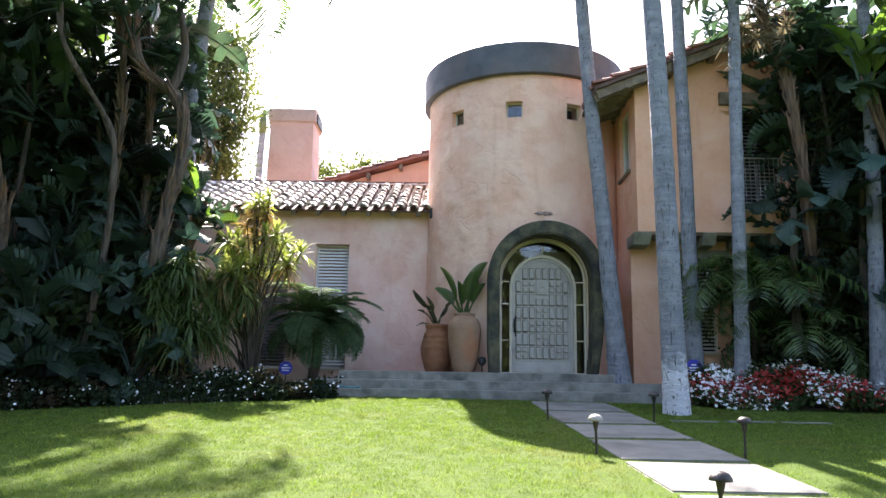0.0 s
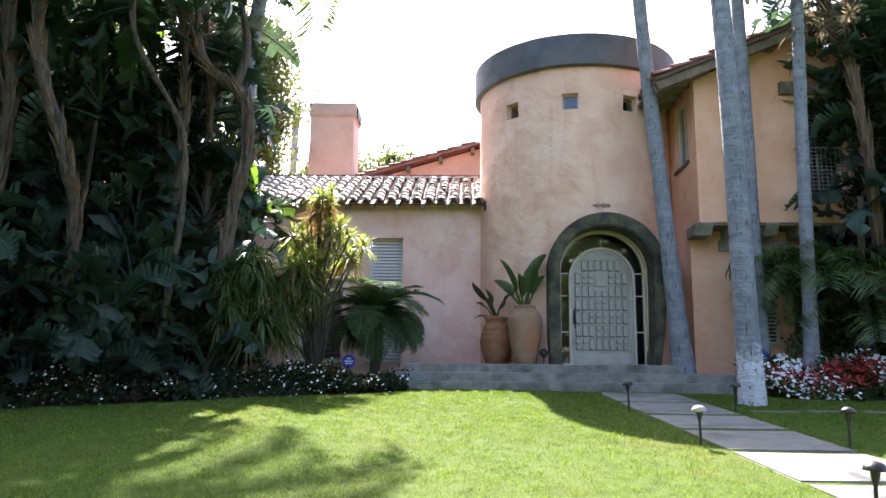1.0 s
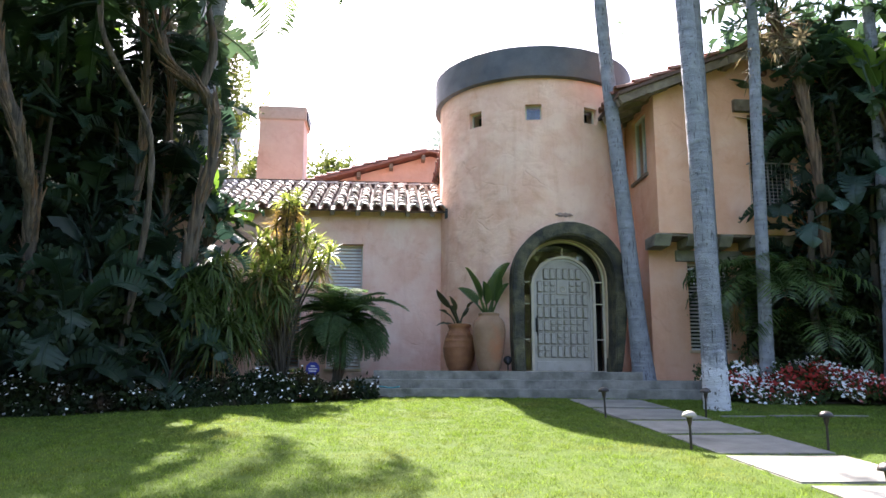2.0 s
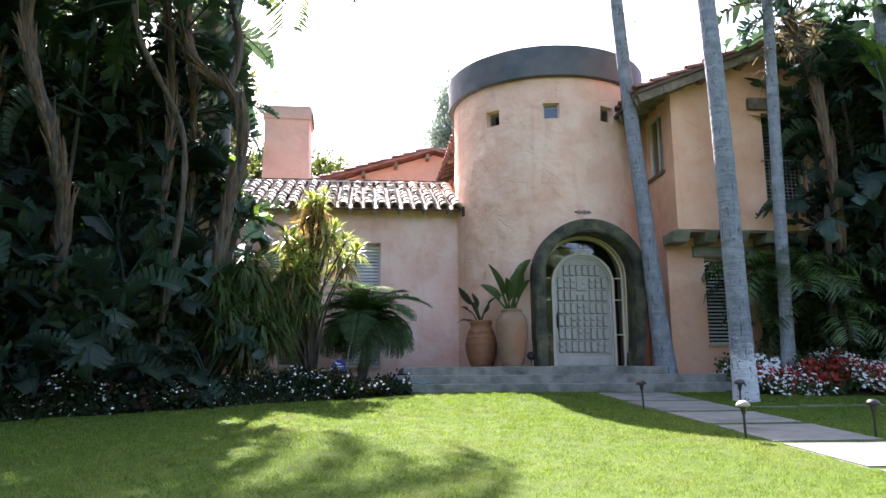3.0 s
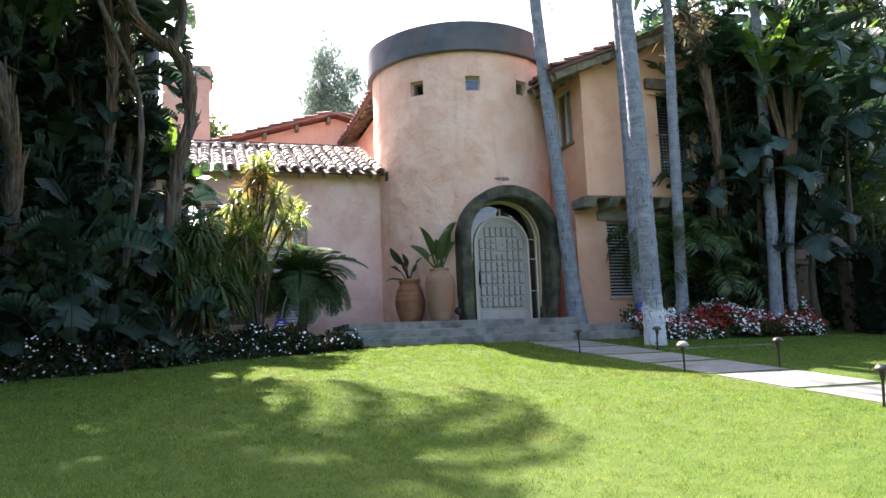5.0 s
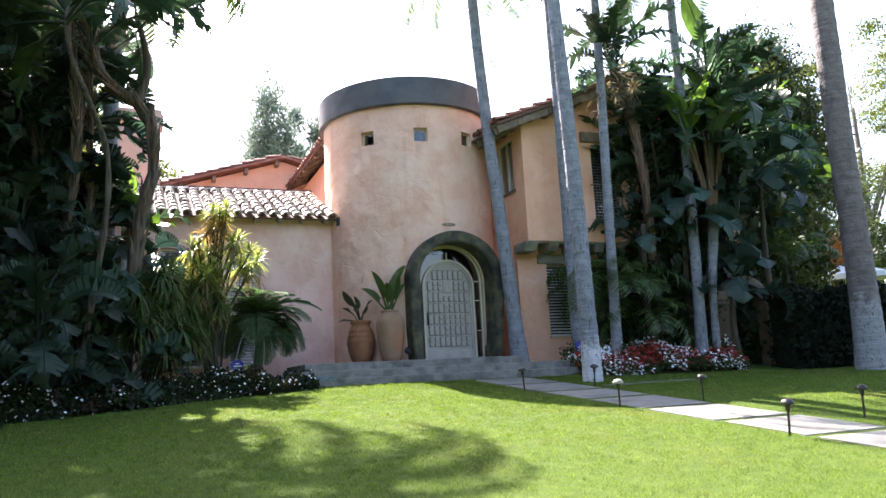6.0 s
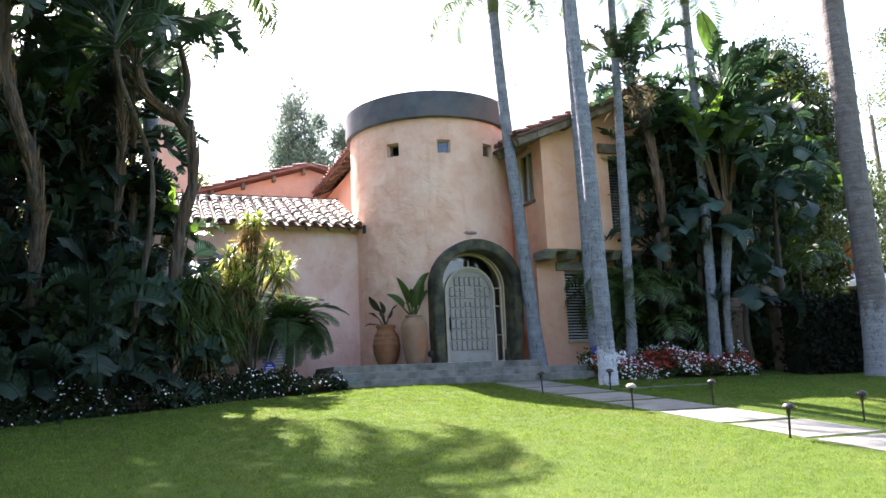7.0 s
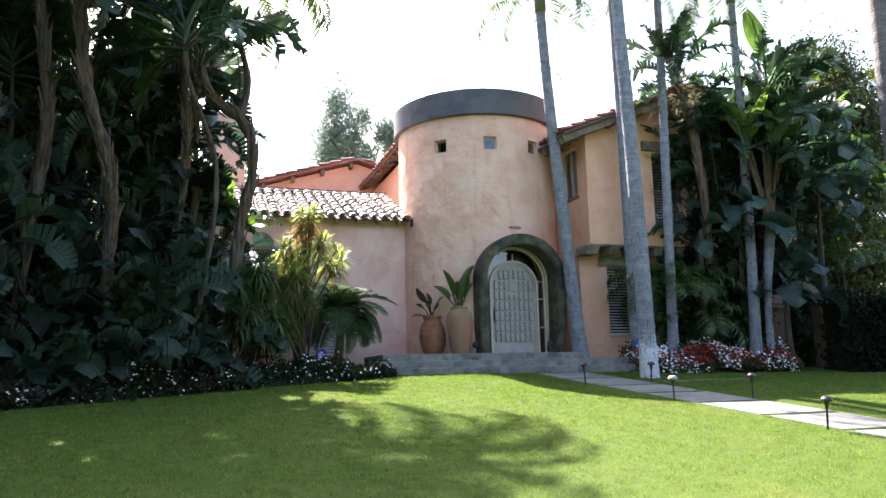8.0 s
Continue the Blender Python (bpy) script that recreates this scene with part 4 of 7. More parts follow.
# ---- main block behind the tower, and the rear gable ----
def rear_house():
    tagged(obj("wall_main_block", boxes((0.40, 12.0, 20.6, 28.5, 1.7, 9.25)), M_BACK), "peach stucco wall of the two-storey block", "wall", kind="structure")
    s = Vector((4.0, 0, 1.9)).normalized()
    base = (-0.12, 28.6, 9.36)
    r = roof_plane("roof_main", base, (0, -1, 0), s, 8.2, 1.6, 0.06, "red clay-tiled roof over the two-storey block")
    
    tagged(obj("roof_main_top", boxes((1.2, 12.2, 20.6, 28.6, 9.24, 9.9)), M_PAN), "flat top of the two-storey roof", "roof", kind="structure")
    tile_field(r, base, (0, -1, 0), s, 26, 2, TILE_RED, seed=5)
    rafters("main eave rafters", [(-0.06, 20.9 + k * 0.6, 9.30) for k in range(13)], s, 0.10, 0.6)
    g = bmesh.new()
    prism(g, [(-4.6, 6.0), (3.9, 6.0), (3.9, 9.2), (-0.25, 10.42), (-4.6, 9.1)], 27.3, 34.0)
    tagged(obj("wall_rear_gable", g, M_BACK), "peach stucco gable wall of the rear wing", "wall", kind="structure")
    up = Vector((4.15, 0, 1.25)).normalized()
    b1 = (-4.75, 34.0, 9.22)
    r1 = roof_plane("roof_rear_left", b1, (0, -1, 0), up, 7.1, 4.68, 0.09, "red clay-tiled gable roof of the rear wing", M_TILERED)
    tile_field(r1, (-4.75, 27.53, 9.22), (0, -1, 0), up, 2, 10, TILE_RED, seed=6)
    up2 = Vector((-4.15, 0, 1.25)).normalized()
    r2 = roof_plane("roof_rear_right", (4.25, 26.9, 9.22), (0, 1, 0), up2, 7.1, 4.68, 0.09, "red clay-tiled gable roof of the rear wing", M_TILERED)
    tile_field(r2, (4.25, 26.9, 9.22), (0, 1, 0), up2, 2, 10, TILE_RED, seed=7)
    rafters("rear gable outlookers", [(-0.5 - k * 1.15, 26.95, 10.26 - k * 0.345) for k in range(4)], (0, 1, 0), 0.13, 0.5)


rear_house()


# ---- right wing ----
def right_wing():
    lo = box(bmesh.new(), 4.12, 11.6, 16.95, 17.3, 1.6, 5.36)
    rough_wall(lo, 0.4, 0.012, 12)
    w = tagged(obj("wall_right_lower", lo, M_RIGHT), "peach stucco ground-floor wall below the overhanging storey", "wall", kind="structure")
    cut(w, [box(bmesh.new(), 4.99, 5.98, 16.6, 17.7, 2.88, 4.84), box(bmesh.new(), 6.25, 7.15, 16.6, 17.7, 2.75, 4.84)])
    tagged(obj("wall_right_lower_side", boxes((4.12, 4.45, 17.3, 20.5, 1.6, 5.36)), M_RIGHT), "peach stucco side wall beside the tower", "wall", kind="structure")
    up = bmesh.new()
    prism(up, [(4.14, 5.36), (11.3, 5.36), (11.3, 8.52), (7.72, 10.08), (4.14, 8.52)], 16.27, 16.6)
    w = tagged(obj("wall_right_upper", up, M_RIGHT), "warm ochre stucco gable wall of the overhanging upper storey", "wall", kind="structure")
    cut(w, [box(bmesh.new(), 6.28, 7.22, 16.0, 17.0, 5.85, 8.10)])
    sd = box(bmesh.new(), 4.14, 4.47, 16.6, 20.0, 5.36, 8.52)
    w2 = tagged(obj("wall_right_side", sd, M_RIGHT), "warm ochre stucco side wall with a narrow window", "wall", kind="structure")
    cut(w2, [box(bmesh.new(), 3.8, 4.9, 16.85, 17.82, 6.87, 8.38)])
    tagged(obj("floor_overhang", boxes((4.16, 11.3, 16.30, 17.0, 5.30, 5.358)), M_WOOD), "boarded underside of the overhanging storey", "soffit", kind="structure")
    # side window
    win = thing("window_6", (4.14, 17.16, 6.87), "narrow side window with a white frame", "window", kind="structure")
    fr = boxes((4.22, 4.30, 16.85, 16.91, 6.87, 8.38), (4.22, 4.30, 17.76, 17.82, 6.87, 8.38), (4.22, 4.30, 16.91, 17.76, 6.87, 6.93), (4.22, 4.30, 16.91, 17.76, 8.32, 8.38), (4.23, 4.29, 17.31, 17.36, 6.93, 8.32), bevel=0.004)
    part("window_frame", fr, M_SHUTTER, win)
    part("pane", boxes((4.262, 4.268, 16.91, 17.76, 6.93, 8.32)), M_GLASS, win)
    part("curtain", boxes((4.40, 4.42, 17.20, 17.76, 6.93, 8.32)), M_SIGNW, win, "white curtain")
    part("window_sill", box(bmesh.new(), 4.08, 4.22, 16.78, 17.88, 6.80, 6.87, 0.008), M_WOOD, win)
    louvre_window(7, 4.99, 5.98, 16.95, 2.88, 4.84, "ground-floor window with open pale louvred shutters", False)
    louvre_window(8, 6.28, 7.22, 16.27, 5.85, 8.10, "upper French window with dark louvred shutters in a pale frame", True, 0.12, 30, M_SHUTDARK)
    dark_room("wall_right_room", 4.5, 9.0, 17.35, 19.5, 2.0, 5.2)
    dark_room("wall_right_room_upper", 4.5, 9.0, 16.66, 19.5, 5.5, 8.5)
    # beams
    for x0, x1 in ((4.05, 4.42), (4.78, 5.06), (5.5, 5.78), (6.2, 6.48), (6.9, 7.18)):
        bm = box(bmesh.new(), x0, x1, 16.22, 16.98, 5.10, 5.345, 0.02)
        for v in bm.verts:
            if v.co.y < 16.4 and v.co.z < 5.2:
                v.co.y += 0.16
        tagged(obj("corbel", bm, M_GREYBEAM), "weathered grey corbel under the overhanging storey", "corbel", "corbels", "structure")
    tagged(obj("lintel", boxes((4.72, 6.25, 16.88, 17.05, 4.85, 5.10), bevel=0.015), M_GREYBEAM), "grey lintel over the ground-floor window", "lintel", kind="structure")
    tagged(obj("lintel", boxes((5.95, 7.5, 16.16, 16.32, 8.16, 8.44), bevel=0.02), M_WOOD), "dark timber lintel over the French window", "lintel", kind="structure")
    # balcony rail
    rail = thing("balcony_rail", (6.75, 16.15, 5.85), "thin grey metal rail in front of the French window", "railing", kind="structure")
    for z in (5.92, 6.95):
        part("rail", tube(bmesh.new(), [(6.2, 16.15, z), (7.3, 16.15, z)], [0.016, 0.016], 6), M_GREYBEAM, rail)
    for x in (6.2, 7.3):
        for z in (5.92, 6.95):
            part("bracket", tube(bmesh.new(), [(x, 16.28, z), (x, 16.15, z)], [0.014, 0.014], 6), M_GREYBEAM, rail)
    for k in range(12):
        part("baluster", tube(bmesh.new(), [(6.2 + k * 0.1, 16.15, 5.92), (6.2 + k * 0.1, 16.15, 6.95)], [0.008, 0.008], 5), M_GREYBEAM, rail)
    louvre_window(9, 6.25, 7.15, 16.95, 2.75, 4.84, "ground-floor window with dark closed shutters behind small palms", True, 0.16, 30, M_SHUTDARK)
    vents = thing("gable_vents", (6.85, 16.27, 9.0), "round clay vent pipes set into the gable wall", "vent", kind="structure")
    for x, z in ((6.72, 9.12), (6.98, 9.0), (6.98, 9.26), (7.24, 9.12)):
        bm = lathe(bmesh.new(), [(0.055, 0.0), (0.055, -0.06), (0.085, -0.06), (0.09, 0.0)], 16)
        bmesh.ops.transform(bm, matrix=Matrix.Translation((x, 16.268, z)) @ pose(0, 0, 0, -90, 0, 0), verts=bm.verts)
        part("pipe", bm, M_TILERED, vents)
    # roof
    s = Vector((4.52, 0, 1.84)).normalized()
    base = (3.20, 24.0, 8.36)
    r = roof_plane("roof_right", base, (0, -1, 0), s, 8.25, 5.1, 0.07, "red clay-tiled gable roof with exposed rafters")
    tile_field(r, (3.20, 17.33, 8.36), (0, -1, 0), s, 5, 11, TILE_RED, seed=8, lift=0.01)
    s2 = Vector((-4.52, 0, 1.84)).normalized()
    r2 = roof_plane("roof_right_far", (12.24, 15.75, 8.36), (0, 1, 0), s2, 8.25, 5.1, 0.07, "red clay-tiled gable roof, far slope")
    tile_field(r2, (12.24, 15.75, 8.36), (0, 1, 0), s2, 2, 11, TILE_RED, seed=9, lift=0.01)
    rafters("right eave rafters", [(3.26, 16.05 + k * 0.55, 8.20) for k in range(7)], s, 0.12, 1.2)
    bm = box(bmesh.new(), 0, 5.1, 0, 0.07, -0.26, -0.075)
    m = Matrix((s, (0, 1, 0), Vector(s).cross(Vector((0, 1, 0))) * 1)).transposed().to_4x4()
    m.translation = Vector((3.20, 15.82, 8.36))
    bmesh.ops.transform(bm, matrix=m, verts=bm.verts)
    tagged(obj("trim_rake", bm, M_WOOD), "dark timber board along the gable edge", "trim", kind="structure")
    rafters("right gable outlookers", [(3.9 + k * 0.95, 15.80, 8.47 + k * 0.387) for k in range(4)], (0, 1, 0), 0.15, 0.5)


right_wing()


# ---- garden path ----
def garden_path():
    p = thing("path_1", (2.6, 9, 1.1), "pale concrete slab path running up the lawn to the steps", "path", kind="structure")
    ys = [14.98, 13.55, 12.08, 10.70, 9.18, 7.62, 6.1, 4.55, 3.0, 1.45]

    def left(y):
        return 1.72 + 0.082 * (14.54 - y)

    def right(y):
        return 3.14 + 0.085 * (14.65 - y)
    for a, b in zip(ys, ys[1:]):
        bm = bmesh.new()
        t, bt = [], []
        for x, y in ((left(b), b + 0.075), (right(b), b + 0.075), (right(a), a - 0.075), (left(a), a - 0.075)):
            z = grade(x, y) + 0.014
            t.append(bm.verts.new((x, y, z)))
            bt.append(bm.verts.new((x, y, z - 0.14)))
        bm.faces.new(t)
        bm.faces.new(bt[::-1])
        for k in range(4):
            j = (k + 1) % 4
            bm.faces.new((t[j], t[k], bt[k], bt[j]))
        bmesh.ops.bevel(bm, geom=[e for e in bm.edges if all(v in t for v in e.verts)], offset=0.015, segments=2, affect="EDGES")
        part("slab", bm, M_SLAB, p)
    q = thing("path_2", (5.4, 12.5, 1.55), "narrow row of pale stepping slabs crossing the lawn", "path", kind="structure")
    for k in range(3):
        x = 3.66 + k * 0.86
        part("slab", box(bmesh.new(), x, x + 0.72, 12.50, 12.71, 1.47, grade(x + 0.4, 12.6) + 0.012 + 0.004 * (k % 2), 0.01), M_SLAB, q)


garden_path()


# ---- plant meshes ----
def poly_mesh(name, verts, k, material):
    """A mesh of loose polygons with k corners each, from an array of shape (n, k, 3)."""
    n = len(verts)
    me = bpy.data.meshes.new(name)
    me.vertices.add(n * k)
    me.vertices.foreach_set("co", np.ascontiguousarray(verts, dtype=np.float32).ravel())
    me.loops.add(n * k)
    me.loops.foreach_set("vertex_index", np.arange(n * k, dtype=np.int32))
    me.polygons.add(n)
    me.polygons.foreach_set("loop_start", np.arange(0, n * k, k, dtype=np.int32))
    me.update(calc_edges=True)
    me.materials.append(material)
    return me


def scatter_leaves(name, points, length, width, material, seed=0, up=0.3, dirs=None):
    """Diamond leaves at points, turned at random, leaning upwards by up."""
    rs = np.random.RandomState(seed)
    n = len(points)
    d = rs.normal(size=(n, 3)) if dirs is None else dirs + rs.normal(size=(n, 3)) * 0.35
    d[:, 2] += up
    d /= np.linalg.norm(d, axis=1, keepdims=True)
    s = np.cross(d, rs.normal(size=(n, 3)))
    s /= np.linalg.norm(s, axis=1, keepdims=True)
    nrm = np.cross(d, s)
    L = (length * rs.uniform(0.6, 1.3, n))[:, None]
    W = (width * rs.uniform(0.7, 1.2, n))[:, None]
    v = np.stack([points, points + d * L * 0.45 + s * W * 0.5, points + d * L - nrm * L * 0.15, points + d * L * 0.45 - s * W * 0.5], axis=1)
    return poly_mesh(name, v, 4, material)


def clump_points(n, centre, radii, clumps, spread, seed=0, shell=0.55, tall=1.0):
    """Points in clumps that fill an uneven ellipsoid."""
    rs = np.random.RandomState(seed)
    c = rs.normal(size=(clumps, 3))
    c /= np.linalg.norm(c, axis=1, keepdims=True)
    c *= (rs.uniform(shell, 1.0, clumps) ** 0.7)[:, None] * np.array(radii)
    size = rs.uniform(0.5, 1.4, clumps)
    k = rs.randint(0, clumps, n)
    p = c[k] + rs.normal(size=(n, 3)) * spread * size[k][:, None] * np.array([1, 1, tall])
    return p + np.array(centre)


def paddle_leaf(name, material, petiole, blade, width, droop, torn, seed):
    """A broad torn leaf on a stalk: rises along +z and bends over towards +y."""
    rnd = random.Random(seed)
    bm = bmesh.new()
    n = 22
    ang, y, z = radians(4), 0.0, 0.0
    total = petiole + blade
    pts = []
    for k in range(n + 1):
        pts.append(Vector((0, y, z)))
        s = k / n
        ang = radians(4) + droop * s ** 1.7
        y += math.sin(ang) * total / n
        z += math.cos(ang) * total / n
    tube(bm, pts, [0.032 - 0.024 * k / n for k in range(n + 1)], 5, cap=False)
    b0 = int(n * petiole / total)
    nb = n - b0
    fold = rnd.uniform(0.15, 0.5)

    def half(s):
        return width * 0.5 * max(math.sin(math.pi * min(1, s ** 0.72)), 0.0) ** 0.75
    for side in (-1, 1):
        drop, gap = 0.0, 0.0
        for k in range(nb):
            p, q = pts[b0 + k], pts[b0 + k + 1]
            d = (q - p).normalized()
            nrm = Vector((0, -d.z, d.y)) * -1
            new_tear = rnd.random() < torn
            if new_tear:
                drop, gap = rnd.uniform(-0.3, 1.0), rnd.uniform(0.02, 0.08)
            s0, s1 = k / nb, (k + 1) / nb
            h0, h1 = half(s0), half(s1)
            if new_tear:
                h0 *= rnd.uniform(0.75, 1.0)
            lean = d * 0.16

            def edge(base, h, f):
                return base + Vector((side, 0, 0)) * h * f * math.cos(fold + drop * f) + (nrm * math.sin(fold - drop * 1.3 * f) * h * f) + lean * h * f * 2

            a0, a1 = edge(p, h0, 0.5), edge(q, h1, 0.5)
            o0, o1 = edge(p + d * (gap if new_tear else 0), h0, 1.0), edge(q, h1, 1.0)
            v = [bm.verts.new(c) for c in (p, q, a1, a0, o1, o0)]
            bm.faces.new((v[0], v[1], v[2], v[3]) if side > 0 else (v[3], v[2], v[1], v[0]))
            bm.faces.new((v[3], v[2], v[4], v[5]) if side > 0 else (v[5], v[4], v[2], v[3]))
    bmesh.ops.remove_doubles(bm, verts=bm.verts, dist=0.002)
    me = bpy.data.meshes.new(name)
    bm.to_mesh(me)
    bm.free()
    me.materials.append(material)
    me.shade_smooth()
    return me


LEAVES = [paddle_leaf("leaf", M_LEAF, 0.7, 1.5, 0.62, d, t, s) for d, t, s in ((0.9, 0.35, 1), (1.5, 0.6, 2), (2.1, 0.7, 3), (1.2, 0.5, 4), (2.6, 0.75, 5), (0.5, 0.25, 6), (1.9, 0.85, 7), (2.9, 0.6, 8))]
FRESH = [paddle_leaf("leaf", M_LEAFY, 0.7, 1.5, 0.6, d, t, s) for d, t, s in ((0.4, 0.06, 11), (0.9, 0.12, 12), (1.4, 0.2, 13))]
LOW = [paddle_leaf("leaf", M_LEAFSHADE, 0.5, 1.1, 0.75, d, t, s) for d, t, s in ((1.6, 0.25, 21), (2.2, 0.4, 22), (1.2, 0.3, 23), (2.7, 0.5, 24), (2.0, 0.6, 25))]
POTLEAF = [paddle_leaf("leaf", M_POTLEAF, 0.36, 0.66, 0.40, d, 0.05, s) for d, s in ((0.35, 31), (0.7, 32), (1.1, 33))]
POTDARK = [paddle_leaf("leaf", M_POTDARK, 0.42, 0.50, 0.24, d, 0.03, s) for d, s in ((0.5, 34), (0.9, 35), (1.3, 36))]
TORN = [paddle_leaf("leaf", M_LEAF, 0.5, 1.6, 0.8, d, t, s) for d, t, s in ((1.4, 0.6, 51), (1.9, 0.68, 52), (2.3, 0.72, 53), (1.1, 0.64, 54))]
BROAD = [paddle_leaf("leaf", M_LEAFB, 0.5, 1.45, 0.95, d, t, s) for d, t, s in ((1.9, 0.08, 41), (2.4, 0.12, 42), (2.8, 0.16, 43))]


def crown_of_leaves(parent, top, n, size, fan, seed, fresh=0.12, low=False, tilt0=8, tilt1=75):
    rnd = random.Random(seed)
    for k in range(n):
        f = k / max(n - 1, 1)
        az = fan + (180 if k % 2 else 0) + rnd.uniform(-42, 42)
        tilt = tilt0 + (tilt1 - tilt0) * f + rnd.uniform(-8, 8)
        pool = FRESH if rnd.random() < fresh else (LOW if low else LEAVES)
        me = pool[rnd.randrange(len(pool))]
        s = size * rnd.uniform(0.8, 1.2)
        p = Vector(top) + Vector((0, 0, -0.5 * f * size))
        mesh_part("leaf", me, Matrix.Translation(p) @ pose(0, 0, 0, 0, 0, az) @ pose(0, 0, 0, -tilt, 0, rnd.uniform(-25, 25)) @ Matrix.Diagonal((s, s, s, 1)), parent)


def set_leaves(parent, rows):
    """Single leaves: kind, foot, azimuth, tilt, twist about the midrib and size for each."""
    for k, (pool, x, y, z, az, tilt, twist, size) in enumerate(rows):
        mesh_part("leaf", pool[k % len(pool)], Matrix.Translation((x, y, z)) @ pose(0, 0, 0, 0, 0, az) @ pose(0, 0, 0, -tilt, 0, twist) @ Matrix.Diagonal((size, size, size, 1)), parent)


def bird_tree(ctrl, radius, leaves, size, fan, seed, label, fresh=0.12, branches=(), bark=None, husks=True):
    """A giant bird-of-paradise: fibrous trunk and fans of paddle leaves."""
    t = thing("bird_of_paradise_tree", (ctrl[0][0], ctrl[0][1], grade(*ctrl[0][:2])), label, "tree", "giant bird-of-paradise")
    pts = smooth_path(ctrl, 26)
    rnd = random.Random(seed)
    radius *= 0.72
    leaves, size = int(leaves * 1.5), size * 1.18
    rad = [radius * (1.15 - 0.25 * k / 25) * (1 + 0.16 * math.sin(k * 1.7 + seed) + rnd.uniform(-0.1, 0.1)) for k in range(26)]
    part("trunk", tube(bmesh.new(), pts, rad, 13, 0.16, seed), bark or M_STEM, t, smooth=True)
    # husks of old leaf bases that hug the trunk
    hb = bmesh.new()
    for k in range(3, 26):
        for j in range(5 if k > 12 else 3):
            a = rnd.uniform(0, math.tau)
            o = Vector((math.cos(a), math.sin(a), 0))
            p = pts[k] + o * rad[k] * 0.75
            h = rnd.uniform(0.3, 0.7)
            up = (pts[min(k + 1, 25)] - pts[max(k - 1, 0)]).normalized()
            tube(hb, [p, p + o * 0.03 + up * h * 0.5, p + o * rnd.uniform(0.03, 0.15) + up * h], [0.042, 0.03, 0.005], 5, 0.25, k * 9 + j)
    if husks:
        part("husk", hb, bark or M_HUSK, t, "dry brown leaf bases")
    crown_of_leaves(t, pts[-1], leaves, size, fan, seed, fresh)
    for c, n in branches:
        bp = smooth_path(c, 14)
        br = part("branch", tube(bmesh.new(), bp, [radius * (0.85 - 0.02 * k) * (1 + rnd.uniform(-0.1, 0.1)) for k in range(14)], 10, 0.1, seed + 1), M_STEM, t, smooth=True)
        crown_of_leaves(br, bp[-1], n, size, fan + 40, seed + 7, fresh)
    return t


def low_clump(x, y, n, size, seed, label="low clump of broad leaves with shade put into their dark green", fresh=0.0, h=0.1):
    g = grade(x, y)
    t = thing("broadleaf_clump", (x, y, g), label, "plant", "understorey clumps")
    rnd = random.Random(seed + 500)
    w = 0.12 * h
    foot = (x + rnd.uniform(-w, w), y + rnd.uniform(0, w))
    part("stem", tube(bmesh.new(), smooth_path([(*foot, grade(*foot) - 0.1), ((x * 2 + foot[0]) / 3 + rnd.uniform(-w, w) * 0.4, (y + foot[1]) / 2, g + h * 0.55), (x, y, g + h + 0.15)], 12), [0.062 - 0.002 * k for k in range(12)], 8, 0.14, seed), M_DARKSTEM, t, smooth=True)
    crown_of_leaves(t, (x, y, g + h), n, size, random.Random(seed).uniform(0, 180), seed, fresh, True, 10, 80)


# ---- frond meshes ----
def frond_mesh(name, material, length, leaflet, pairs, droop, seed, hang=0.6, wide=0.035):
    """A feather frond: rises along +z and bends over towards +y."""
    rs = random.Random(seed)
    n = 24
    pts, y, z = [], 0.0, 0.0
    for k in range(n + 1):
        pts.append(Vector((0, y, z)))
        a = radians(12) + droop * (k / n) ** 1.2
        y += math.sin(a) * length / n
        z += math.cos(a) * length / n
    bm = bmesh.new()
    tube(bm, pts, [0.022 * (1 - 0.85 * k / n) for k in range(n + 1)], 4, cap=False)
    for i in range(pairs):
        s = 0.12 + 0.87 * i / pairs
        u = s * n
        k = min(int(u), n - 1)
        p = pts[k].lerp(pts[k + 1], u - k)
        d = (pts[k + 1] - pts[k]).normalized()
        nr = Vector((0, d.z, -d.y))
        L = leaflet * (0.45 + 0.75 * math.sin(math.pi * min(s * 1.02, 1)) ** 0.6) * rs.uniform(0.85, 1.1)
        for side in (-1, 1):
            o = (Vector((side, 0, 0)) + d * 0.55 - nr * hang * 0.25 * rs.uniform(0.3, 1.6)).normalized()
            tip = p + o * L + Vector((0, 0, -hang * L * rs.uniform(0.3, 0.8)))
            mid = p + o * L * 0.5 + Vector((0, 0, -0.04 * L))
            w = d * wide * 0.5
            vs = [bm.verts.new(c) for c in (p - w * 0.5, mid - w, tip, mid + w)]
            bm.faces.new(vs)
    me = bpy.data.meshes.new(name)
    bm.to_mesh(me)
    bm.free()
    me.materials.append(material)
    return me


PALMFROND = [frond_mesh("frond", M_FROND, 2.6, 0.62, 44, d, s, 0.8, 0.05) for d, s in ((1.9, 1), (2.4, 2), (2.9, 3), (1.4, 4))]
ARECA = [frond_mesh("frond", M_FROND, 1.95, 0.58, 32, d, s, 0.8, 0.05) for d, s in ((1.6, 5), (2.1, 6), (2.5, 7))]


